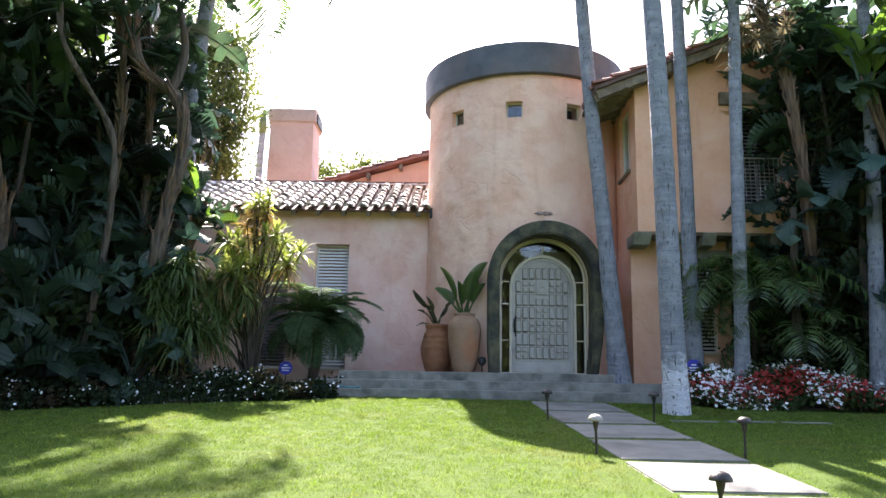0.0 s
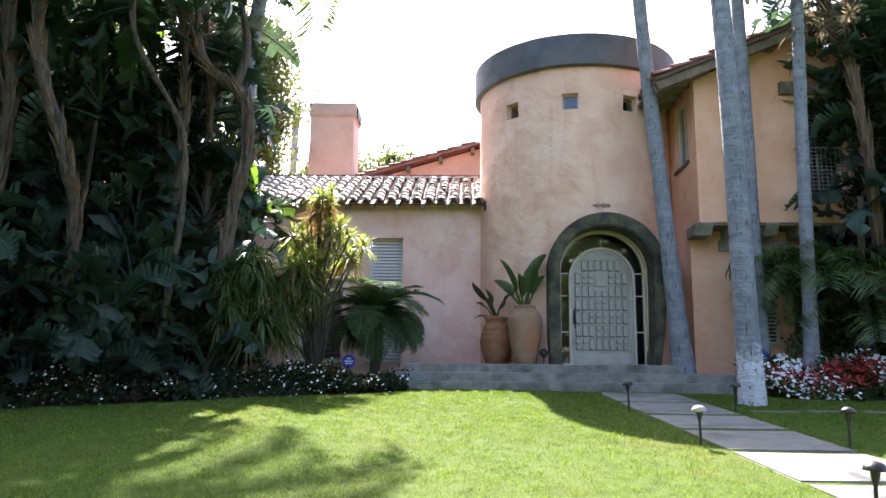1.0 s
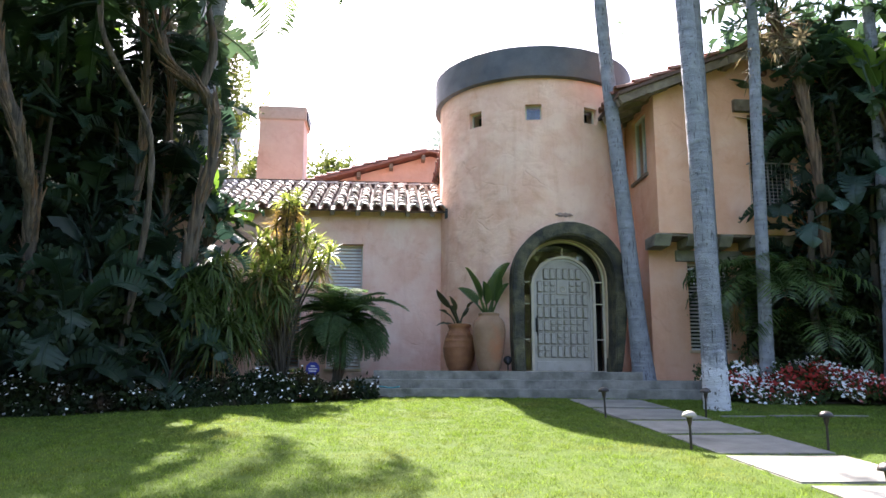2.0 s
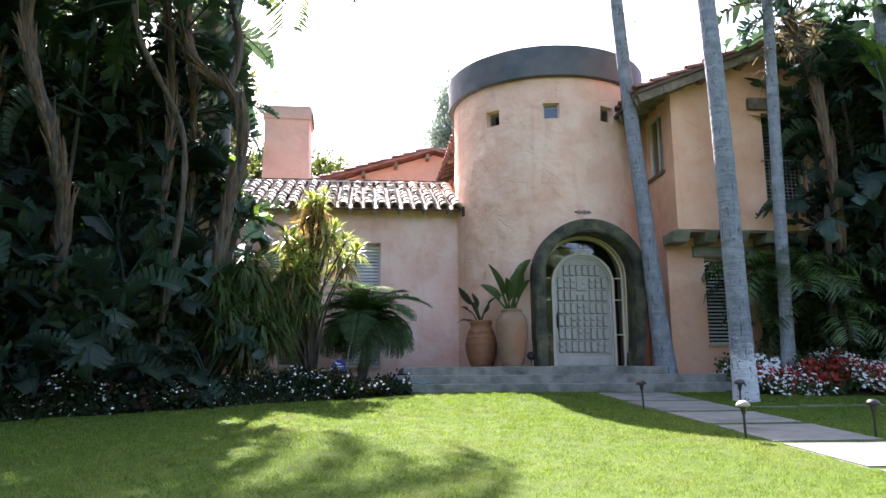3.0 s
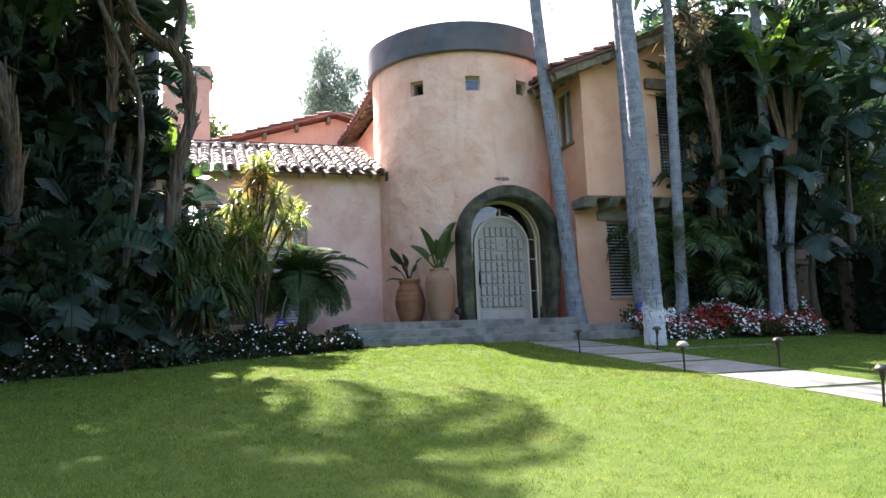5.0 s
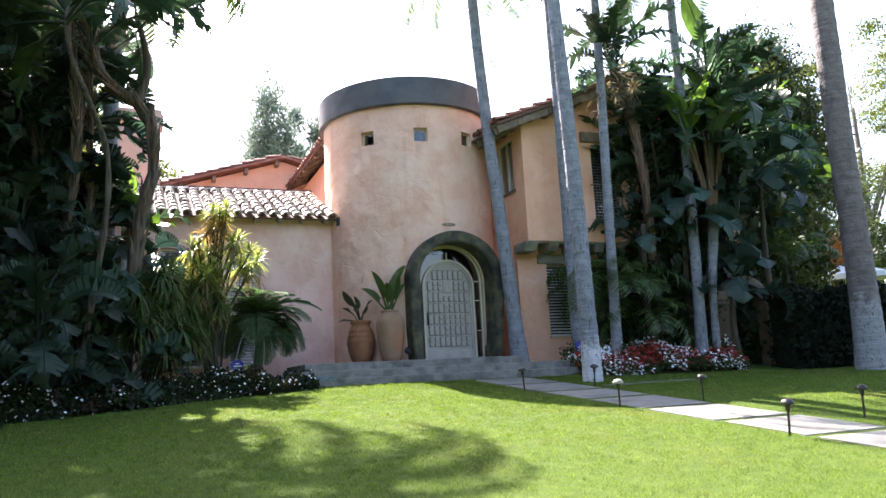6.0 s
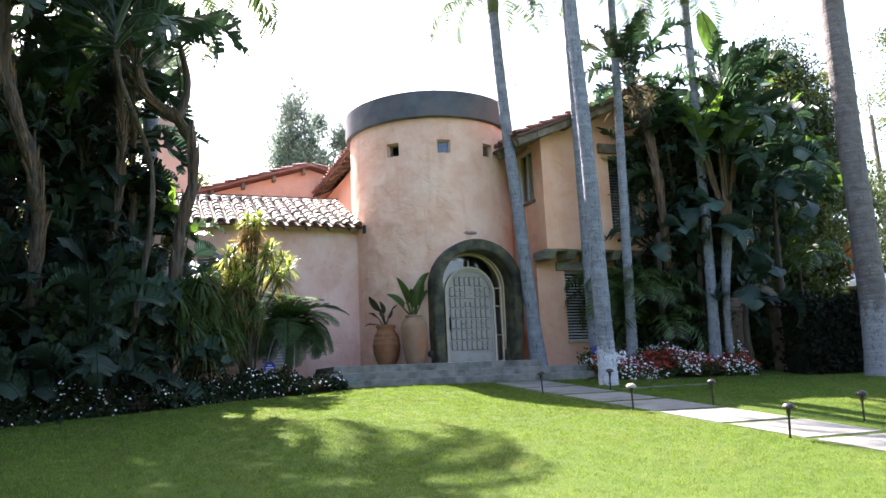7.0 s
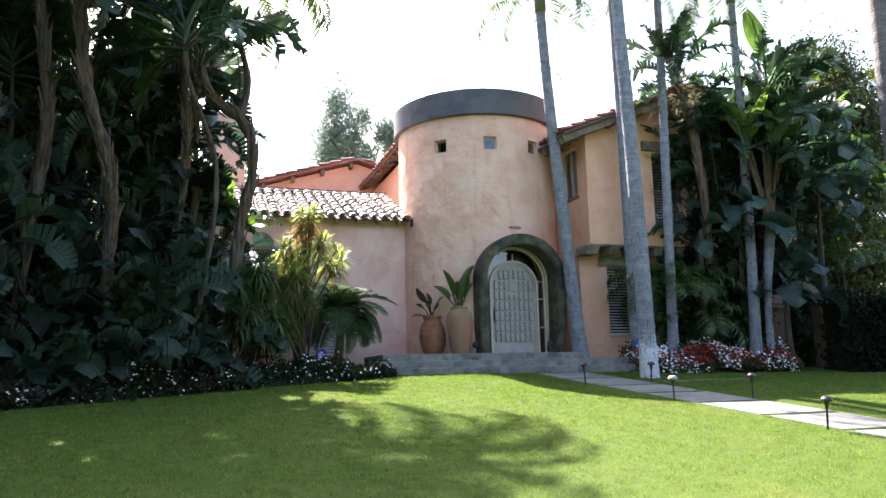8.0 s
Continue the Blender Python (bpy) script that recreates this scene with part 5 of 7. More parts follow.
def fern_frond(name, material, length, pinna, pairs, droop, seed):
    """A twice-divided fern frond: side branches with rows of small leaflets."""
    rs = random.Random(seed)
    n = 24
    pts, y, z = [], 0.0, 0.0
    for k in range(n + 1):
        pts.append(Vector((0, y, z)))
        a = radians(20) + droop * (k / n) ** 1.1
        y += math.sin(a) * length / n
        z += math.cos(a) * length / n
    bm = bmesh.new()
    tube(bm, pts, [0.013 * (1 - 0.85 * k / n) for k in range(n + 1)], 4, cap=False)
    for i in range(pairs):
        s = 0.16 + 0.83 * i / pairs
        u = s * n
        k = min(int(u), n - 1)
        p = pts[k].lerp(pts[k + 1], u - k)
        d = (pts[k + 1] - pts[k]).normalized()
        nr = Vector((0, d.z, -d.y))
        L = pinna * (0.35 + 0.8 * math.sin(math.pi * min(s * 0.95, 1)) ** 0.7) * (1.05 - s) ** 0.35 * rs.uniform(0.9, 1.1)
        for side in (-1, 1):
            o = (Vector((side, 0, 0)) + d * 0.45 - nr * 0.22 * rs.uniform(0.2, 1.4)).normalized()
            m = max(int(L / 0.035), 3)
            for j in range(m):
                f = (j + 0.5) / m
                q = p + o * L * f + Vector((0, 0, -0.16 * L * f * f))
                w = 0.085 * (1.1 - f) + 0.014
                for t in (-1, 1):
                    e = (d * t + o * 0.5).normalized() * w
                    h = o * 0.019
                    vs = [bm.verts.new(c) for c in (q, q + e * 0.5 + h, q + e - nr * w * 0.2, q + e * 0.5 - h)]
                    bm.faces.new(vs)
    me = bpy.data.meshes.new(name)
    bm.to_mesh(me)
    bm.free()
    me.materials.append(material)
    return me


FERN = [fern_frond("frond", M_FERN, L, 0.44, 21, d, s) for L, d, s in ((1.45, 1.1, 8), (1.5, 1.5, 9), (1.4, 1.8, 10))]


def palm(ctrl, r0, r1, crown, seed, label, bark=None, white=0.0, flare=1.25, fronds=13, scale=1.0, base=None):
    """A tall palm: ringed tapered trunk, green crownshaft and feather fronds."""
    x, y = ctrl[0][:2]
    t = thing("palm_tree", (x, y, grade(x, y)), label, "palm tree", "garden palms")
    n = 110
    pts = smooth_path(ctrl, n)
    rnd = random.Random(seed)
    ph = rnd.uniform(0, 6)
    rad = []
    for k in range(n):
        f = k / (n - 1)
        r = r0 + (r1 - r0) * f ** 0.8
        r *= 1 + (flare - 1) * math.exp(-f * 14)
        rad.append(r * (1 + 0.022 * (1 if k % 3 == 0 else -0.4) + 0.03 * noise.noise((f * 9, seed, 0))))
    cutk = 0
    if white:
        cutk = min(range(n), key=lambda k: abs(pts[k].z - white))
        part("painted_base", tube(bmesh.new(), pts[:cutk + 1], rad[:cutk + 1], 18, 0.012, seed), base or M_PALMW, t, "pale lower trunk", True)
    part("trunk", tube(bmesh.new(), pts[cutk:], [r * 0.997 for r in rad[cutk:]], 18, 0.012, seed), bark or M_PALM, t, smooth=True)
    if crown:
        top = pts[-1]
        cs = part("crownshaft", tube(bmesh.new(), [top - Vector((0, 0, 0.1)), top + Vector((0, 0, 0.4)), top + Vector((0, 0, 0.9))], [r1 * 1.15, r1 * 1.25, r1 * 0.6], 12), M_STALK, t, "smooth green crownshaft", True)
        for k in range(fronds):
            f = k / fronds
            me = PALMFROND[rnd.randrange(4)]
            s = scale * rnd.uniform(0.85, 1.12)
            mesh_part("frond", me, Matrix.Translation(top + Vector((0, 0, 0.75 - 0.35 * f))) @ pose(0, 0, 0, 0, 0, k * 137.5 + rnd.uniform(-15, 15)) @ pose(0, 0, 0, -(8 + 55 * f), 0, 0) @ Matrix.Diagonal((s, s, s, 1)), cs)
    return t


# ---- palms beside the path and the steps ----
_p = palm([(3.72, 16.35, 1.9), (3.56, 16.35, 3.9), (3.41, 16.35, 5.8), (3.22, 16.35, 8.1), (3.06, 16.35, 10.4), (2.98, 16.35, 12.2)], 0.20, 0.135, True, 3, "slim leaning grey palm trunk growing beside the porch steps", flare=1.45)
mesh_part("dead_frond", ARECA[2], Matrix.Translation((3.12, 16.25, 10.42)) @ pose(0, 0, 0, 0, 0, -80) @ pose(0, 0, 0, -62, 0, 0) @ Matrix.Diagonal((0.42, 0.42, 0.42, 1)), _p, "dry grey hanging frond")
palm([(4.03, 13.55, 1.60), (3.98, 13.5, 3.5), (3.94, 13.5, 6.0), (3.87, 13.5, 8.3), (3.78, 13.5, 10.5), (3.72, 13.5, 13.4)], 0.215, 0.145, True, 4, "tall grey palm with a whitewashed base at the lawn edge", flare=1.12, bark=M_PAINTED)
palm([(5.04, 15.65, 1.8), (5.0, 15.65, 4.0), (4.99, 15.65, 7.0), (4.96, 15.65, 10.0), (4.94, 15.65, 13.6)], 0.165, 0.12, True, 5, "tall grey palm in the flower bed beside the house", flare=1.3)
palm([(5.66, 14.95, 1.8), (5.70, 14.9, 4.0), (5.76, 14.85, 7.0), (5.84, 14.85, 9.4), (5.9, 14.85, 12.5)], 0.135, 0.11, True, 6, "slim grey palm trunk rising from the red flower bed", flare=1.35)
palm([(8.0, 14.65, 1.8), (8.15, 14.7, 4.0), (8.5, 15.0, 8.0), (8.6, 15.1, 12.6)], 0.16, 0.115, True, 7, "slim grey palm standing among broad leaves", flare=1.3)
palm([(11.22, 12.4, 1.45), (11.25, 12.4, 4.2), (11.21, 12.4, 7.7), (11.25, 12.4, 11.6), (11.3, 12.4, 17.0)], 0.355, 0.275, True, 9, "massive brown ringed palm trunk with a pale base on the lawn", bark=M_BROWNPALE, flare=1.25, scale=1.3)
palm([(-6.2, 17.9, 1.8), (-6.1, 17.9, 5.0), (-6.0, 17.9, 9.8), (-5.7, 17.8, 12.6)], 0.20, 0.17, True, 10, "straight grey palm rising out of the dense planting", scale=1.42, fronds=17)


# ---- dense planting beside the left wing ----
BT = "giant bird-of-paradise with twisted fibrous trunk and torn paddle leaves"
bird_tree([(-5.65, 15.2, 1.7), (-5.5, 15.0, 4.0), (-5.38, 15.0, 5.3), (-5.18, 15.0, 6.2), (-5.12, 15.0, 6.9), (-5.2, 15.0, 7.4), (-5.45, 15.0, 7.8), (-5.83, 15.0, 8.05), (-6.2, 15.0, 8.5), (-6.35, 15.0, 9.2)], 0.155, 9, 0.8, 10, 1, BT, fresh=0.02,
          branches=(([(-5.45, 15.0, 7.8), (-5.28, 15.05, 8.5), (-5.32, 15.05, 9.1), (-5.5, 15.1, 9.8)], 5),))
bird_tree([(-6.5, 14.3, 1.7), (-6.1, 14.1, 4.2), (-5.95, 13.9, 5.6), (-6.03, 13.7, 6.6), (-6.55, 12.8, 7.8), (-6.65, 12.7, 8.9)], 0.07, 10, 1.05, 60, 2, "slender bird-of-paradise with a curved bare trunk", fresh=0.02, husks=False)
bird_tree([(-8.2, 14.3, 1.6), (-8.0, 14.1, 4.6), (-8.05, 13.4, 6.2), (-8.5, 13.2, 7.8), (-8.7, 13.2, 10.2)], 0.15, 13, 1.15, -20, 3, BT, fresh=0.03)
bird_tree([(-6.9, 15.6, 1.7), (-6.8, 15.5, 4.5), (-6.6, 15.4, 7.4), (-6.9, 15.4, 10.4)], 0.085, 13, 1.2, 35, 4, BT, fresh=0.03)
bird_tree([(-6.5, 16.6, 1.8), (-6.4, 16.5, 4.5), (-6.4, 16.4, 7.8), (-6.7, 16.3, 10.7)], 0.08, 13, 1.15, -15, 5, BT, fresh=0.03)
bird_tree([(-9.6, 14.0, 1.6), (-9.5, 13.9, 4.4), (-9.2, 13.6, 7.2), (-9.6, 13.4, 10.6)], 0.15, 13, 1.25, 20, 6, BT, fresh=0.03)
bird_tree([(-10.6, 13.2, 1.5), (-10.5, 13.0, 4.2), (-10.7, 12.8, 8.8)], 0.14, 14, 1.25, 5, 8, BT, fresh=0.03)
bird_tree([(-8.9, 15.8, 1.7), (-8.8, 15.8, 5.0), (-8.7, 15.7, 8.2), (-8.4, 15.6, 11.3)], 0.09, 13, 1.25, 50, 9, BT, fresh=0.03)
bird_tree([(-5.9, 17.6, 1.9), (-5.8, 17.5, 4.6), (-5.5, 17.4, 5.9)], 0.1, 8, 0.7, 15, 10, "bird-of-paradise with sunlit upright leaves against the wall", fresh=0.25)
bird_tree([(-11.6, 14.5, 1.6), (-11.5, 14.5, 5.0), (-11.4, 14.3, 8.6)], 0.15, 14, 1.3, -40, 11, BT, fresh=0.03)
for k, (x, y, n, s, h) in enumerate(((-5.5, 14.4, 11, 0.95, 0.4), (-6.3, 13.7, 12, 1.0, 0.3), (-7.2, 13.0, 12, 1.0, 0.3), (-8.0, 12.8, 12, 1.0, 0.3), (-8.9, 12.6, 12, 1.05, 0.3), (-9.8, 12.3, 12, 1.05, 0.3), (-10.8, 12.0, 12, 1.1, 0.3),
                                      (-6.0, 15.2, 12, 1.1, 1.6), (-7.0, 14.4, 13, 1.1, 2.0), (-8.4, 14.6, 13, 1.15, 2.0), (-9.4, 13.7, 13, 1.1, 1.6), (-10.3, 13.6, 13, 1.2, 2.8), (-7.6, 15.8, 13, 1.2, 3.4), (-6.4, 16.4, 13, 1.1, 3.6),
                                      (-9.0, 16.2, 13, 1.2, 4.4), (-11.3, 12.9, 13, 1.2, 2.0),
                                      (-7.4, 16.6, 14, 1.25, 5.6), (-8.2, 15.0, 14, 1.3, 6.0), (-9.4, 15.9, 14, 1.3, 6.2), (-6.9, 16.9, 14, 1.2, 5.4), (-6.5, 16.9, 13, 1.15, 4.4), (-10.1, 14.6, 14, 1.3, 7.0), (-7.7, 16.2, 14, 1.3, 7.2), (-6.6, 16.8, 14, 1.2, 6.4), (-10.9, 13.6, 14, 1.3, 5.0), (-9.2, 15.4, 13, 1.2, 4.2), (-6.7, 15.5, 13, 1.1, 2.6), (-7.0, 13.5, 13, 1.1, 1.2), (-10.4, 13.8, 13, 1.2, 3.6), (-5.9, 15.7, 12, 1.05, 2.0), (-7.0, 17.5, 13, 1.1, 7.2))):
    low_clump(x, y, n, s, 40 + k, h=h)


def thicket(name, boxes_, n, length, width, material, seed, label, category):
    """Twiggy undergrowth that fills the ground between the stems; M_UNDER has its shade painted in."""
    rs = np.random.RandomState(seed)
    pts = []
    for x0, x1, y0, y1, z0, z1, share in boxes_:
        c = np.stack([rs.uniform(x0, x1, 60), rs.uniform(y0, y1, 60), rs.uniform(z0, z1, 60)], axis=1)
        k = rs.randint(0, 60, int(n * share))
        pts.append(c[k] + rs.normal(size=(len(k), 3)) * 0.3)
    p = np.concatenate(pts)
    tagged(new(name, scatter_leaves(name, p, length, width, material, seed)), label, category, kind="stuff")


thicket("thicket", [(-14, -6.4, 16.4, 18.4, 1.8, 7.0, 0.65), (-12, -6.2, 13.8, 16.0, 1.7, 3.6, 0.25), (-15, -10.8, 12.5, 16, 1.6, 7.0, 0.22), (-13, -7.2, 16.6, 18.2, 6.0, 9.0, 0.3)], 50000, 0.26, 0.13, M_UNDER, 5, "dense undergrowth between the broad-leaved stems, coloured dark for shade", "undergrowth")


# ---- strap-leaved shrubs ----
def rosette_mesh(name, material, n, length, wide, seed, hang=1.0, upright=0.0):
    rs = random.Random(seed)
    bm = bmesh.new()
    for i in range(n):
        a = rs.uniform(0, math.tau)
        el = radians(rs.uniform(-25 + upright * 40, 80))
        d = Vector((math.cos(a) * math.cos(el), math.sin(a) * math.cos(el), math.sin(el)))
        sd = Vector((-math.sin(a), math.cos(a), 0))
        L = length * rs.uniform(0.7, 1.15)
        prev = None
        for k in range(6):
            s = k / 5
            p = d * L * s + Vector((0, 0, -hang * L * 0.75 * s ** 2.2))
            w = wide * 0.5 * (0.55 + 0.9 * s if s < 0.5 else 2.0 * (1.02 - s)) 
            c = [bm.verts.new(p - sd * w), bm.verts.new(p + sd * w)]
            if prev:
                bm.faces.new((prev[0], prev[1], c[1], c[0]))
            prev = c
    me = bpy.data.meshes.new(name)
    bm.to_mesh(me)
    bm.free()
    me.materials.append(material)
    return me


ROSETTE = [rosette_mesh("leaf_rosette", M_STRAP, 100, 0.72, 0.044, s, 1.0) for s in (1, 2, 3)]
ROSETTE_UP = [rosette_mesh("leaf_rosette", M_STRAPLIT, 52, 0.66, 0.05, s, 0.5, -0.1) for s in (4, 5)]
ROSETTE_GOLD = [rosette_mesh("leaf_rosette", M_STRAPGOLD, 46, 0.55, 0.04, s, 0.45) for s in (8, 9)]
ROSETTE_DRY = [rosette_mesh("dry_leaves", M_STRAPDRY, 40, 0.5, 0.035, s, 1.6) for s in (6, 7)]


def dragon_shrub(base, heads, seed, label):
    g = grade(base[0], base[1])
    t = thing("dracaena_shrub", (base[0], base[1], g), label, "shrub", "strap-leaved shrubs")
    rnd = random.Random(seed)
    for x, y, z, s, up in heads:
        pts = smooth_path([(base[0] + rnd.uniform(-0.12, 0.12), base[1] + rnd.uniform(-0.12, 0.12), g - 0.05), ((base[0] * 0.7 + x * 0.3) + rnd.uniform(-0.1, 0.1), base[1] * 0.7 + y * 0.3, g * 0.4 + z * 0.6), (x, y, z)], 10)
        st = part("stem", tube(bmesh.new(), pts, [0.03 - 0.0018 * k for k in range(10)], 6, 0.08, seed), M_DARKSTEM, t)
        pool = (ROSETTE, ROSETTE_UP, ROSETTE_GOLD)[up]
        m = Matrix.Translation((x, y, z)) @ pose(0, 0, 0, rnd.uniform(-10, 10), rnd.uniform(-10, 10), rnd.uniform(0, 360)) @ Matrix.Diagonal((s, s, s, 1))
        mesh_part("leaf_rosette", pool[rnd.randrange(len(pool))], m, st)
        if rnd.random() < (0.45 if up else 0.3):
            mesh_part("dry_leaves", ROSETTE_DRY[rnd.randrange(2)], Matrix.Translation((0, 0, -0.12)) @ m, st, "dry yellow-brown hanging leaves")
    return t


def head_cloud(seed, *clouds):
    """Heads of leaves spread over uneven ellipsoids: centre, radii, count, size, kind (coloured as shaded, coloured as
    sunlit, golden).
    """
    rnd = random.Random(seed)
    out = []
    for (cx, cy, cz), (rx, ry, rz), n, size, lit in clouds:
        for k in range(n):
            a, h = k * 2.399 + rnd.uniform(-0.3, 0.3), 1 - 2 * (k + 0.5) / n
            r = math.sqrt(1 - h * h) * rnd.uniform(0.7, 1.0)
            out.append((cx + rx * r * math.cos(a), cy + ry * r * math.sin(a), cz + rz * h * rnd.uniform(0.75, 1.05), size * rnd.uniform(0.8, 1.2), lit))
    return out


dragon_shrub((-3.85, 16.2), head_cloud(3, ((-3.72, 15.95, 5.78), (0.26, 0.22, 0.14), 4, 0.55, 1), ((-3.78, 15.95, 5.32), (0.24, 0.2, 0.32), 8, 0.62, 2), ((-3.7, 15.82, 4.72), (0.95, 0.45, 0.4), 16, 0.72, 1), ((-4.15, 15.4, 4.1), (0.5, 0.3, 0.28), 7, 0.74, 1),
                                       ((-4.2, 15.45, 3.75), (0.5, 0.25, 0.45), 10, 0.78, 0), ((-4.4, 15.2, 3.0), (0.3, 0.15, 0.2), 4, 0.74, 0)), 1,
             "tall dracaena with strap leaves painted sunlit yellow-green and dry tufts")
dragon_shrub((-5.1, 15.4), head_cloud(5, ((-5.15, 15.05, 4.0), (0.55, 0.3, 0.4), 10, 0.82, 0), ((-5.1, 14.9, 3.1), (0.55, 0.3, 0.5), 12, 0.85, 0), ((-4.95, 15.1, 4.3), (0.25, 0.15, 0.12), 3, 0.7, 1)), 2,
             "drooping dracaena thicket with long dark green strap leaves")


# ---- tree fern by the window ----
def tree_fern(x, y, z, n, seed, label):
    g = grade(x, y)
    t = thing("tree_fern", (x, y, g), label, "fern")
    part("trunk", tube(bmesh.new(), smooth_path([(x - 0.1, y, g - 0.05), (x + 0.03, y, (g + z) / 2), (x, y, z)], 12), [0.13, 0.12, 0.11, 0.115, 0.11, 0.105, 0.11, 0.1, 0.1, 0.1, 0.1, 0.09], 10, 0.15, seed), M_STEM, t)
    rnd = random.Random(seed)
    for k in range(n):
        s = rnd.uniform(0.88, 1.14)
        mesh_part("frond", FERN[rnd.randrange(3)], Matrix.Translation((x, y, z)) @ pose(0, 0, 0, 0, 0, k * 137.5) @ pose(0, 0, 0, -(8 + 82 * k / n), 0, rnd.uniform(-25, 25)) @ Matrix.Diagonal((s, s, s, 1)), t)


tree_fern(-2.72, 17.4, 3.55, 31, 3, "dark green tree fern with arching fronds in front of the window")


# ---- right-hand planting ----
peeling = bird_tree([(7.3, 15.3, 1.8), (7.26, 15.3, 4.0), (7.18, 15.15, 6.2), (7.03, 15.1, 7.4), (6.88, 15.1, 8.5), (6.6, 15.1, 9.35), (6.42, 15.1, 10.1)], 0.125, 6, 0.72, 10, 21, "leaning bird-of-paradise with a peeling orange-brown trunk and dead fronds", fresh=0.0, bark=M_PEEL,
          branches=(([(6.88, 15.1, 8.5), (7.1, 15.2, 9.0), (7.35, 15.3, 9.4)], 6),))
set_leaves(peeling, [(TORN, 6.42, 15.1, 10.1, 80, 38, 50, 0.95), (TORN, 6.4, 15.2, 10.2, 95, 18, 60, 0.9), (TORN, 6.45, 15.0, 9.8, 60, 78, 35, 0.8), (TORN, 6.4, 15.05, 10.0, 110, 44, 20, 0.9), (TORN, 6.5, 15.1, 9.7, 90, 88, -40, 0.75), (TORN, 6.42, 15.0, 10.0, 100, 52, -40, 0.9), (TORN, 6.4, 15.1, 9.9, 85, 66, 60, 0.85), (TORN, 6.45, 15.1, 10.1, 70, 25, 40, 0.9), (TORN, 6.5, 15.0, 9.9, 130, 60, 20, 0.8),
                     (TORN, 6.55, 15.1, 10.0, 275, 32, -50, 0.95), (TORN, 6.6, 15.1, 9.9, 260, 48, 40, 0.9), (TORN, 6.6, 15.1, 9.7, 280, 62, -30, 0.75), (TORN, 6.7, 15.1, 9.6, 250, 75, 30, 0.7),
                     (LEAVES, 6.6, 15.0, 10.2, 290, 8, 10, 1.15), (LEAVES, 6.7, 15.05, 10.1, 240, 14, -15, 1.05), (FRESH, 7.4, 15.3, 9.2, 260, 50, 20, 0.55), (FRESH, 7.7, 15.3, 9.1, 285, 55, -30, 0.6), (FRESH, 8.0, 15.4, 9.2, 95, 40, 35, 0.55)])
bird_tree([(8.6, 16.4, 1.9), (8.6, 16.3, 4.5), (8.5, 16.1, 7.2), (8.4, 16.0, 8.2)], 0.15, 14, 1.15, 30, 22, BT, fresh=0.1)
bird_tree([(9.7, 16.0, 1.9), (9.6, 15.9, 4.5), (9.55, 15.9, 6.9), (9.8, 15.9, 8.4)], 0.2, 15, 1.3, -10, 23, "broad bird-of-paradise with a fan of tall stalks and sunlit leaves", fresh=0.12)
bird_tree([(10.3, 16.6, 1.9), (10.4, 16.6, 5.0), (11.4, 16.5, 8.0)], 0.15, 15, 1.3, 15, 24, BT, fresh=0.12)
bird_tree([(12.8, 17.4, 1.9), (12.7, 17.4, 5.0), (12.8, 17.3, 7.8)], 0.15, 14, 1.25, 60, 25, BT, fresh=0.15)
for k, (x, y, n, s, h) in enumerate(((7.0, 15.9, 11, 0.9, 2.6), (7.7, 15.6, 12, 1.0, 1.8), (8.4, 15.6, 12, 1.05, 3.4), (9.2, 15.4, 12, 1.05, 2.2), (10.0, 15.4, 12, 1.1, 3.6), (9.4, 16.4, 12, 1.0, 2.0), (10.7, 16.5, 12, 1.05, 4.5), (10.5, 16.3, 12, 1.1, 5.4), (7.6, 16.1, 12, 1.0, 4.4), (8.9, 16.0, 13, 1.1, 5.0), (10.4, 16.3, 13, 1.15, 5.4),
                                      (7.7, 16.0, 12, 0.95, 4.6), (7.9, 15.9, 12, 0.95, 5.6), (7.75, 15.5, 14, 0.95, 6.9), (8.6, 15.7, 13, 0.95, 6.5), (7.2, 15.5, 12, 0.85, 6.6), (8.9, 15.9, 12, 1.0, 5.4), (10.6, 16.4, 12, 1.1, 6.2), (11.0, 16.2, 12, 1.1, 6.4), (7.9, 15.7, 12, 1.05, 5.6), (8.4, 15.8, 12, 0.95, 4.9), (9.3, 16.1, 13, 1.05, 5.6), (7.3, 15.8, 11, 0.9, 3.6), (12.2, 16.6, 12, 1.1, 4.7), (13.2, 17.2, 12, 1.1, 5.2))):
    low_clump(x, y, n, s, 80 + k, "broad leaves in front of the house wall, shade put into their dark green", h=h)


bird_tree([(8.1, 16.1, 1.9), (8.0, 16.0, 4.5), (8.0, 15.9, 6.4), (7.9, 15.9, 7.7)], 0.12, 10, 0.95, 40, 26, BT, fresh=0.1)
bird_tree([(10.6, 16.3, 1.9), (10.5, 16.2, 5.0), (10.4, 16.1, 8.4), (10.5, 16.1, 9.6)], 0.14, 12, 1.15, -30, 27, BT, fresh=0.1)


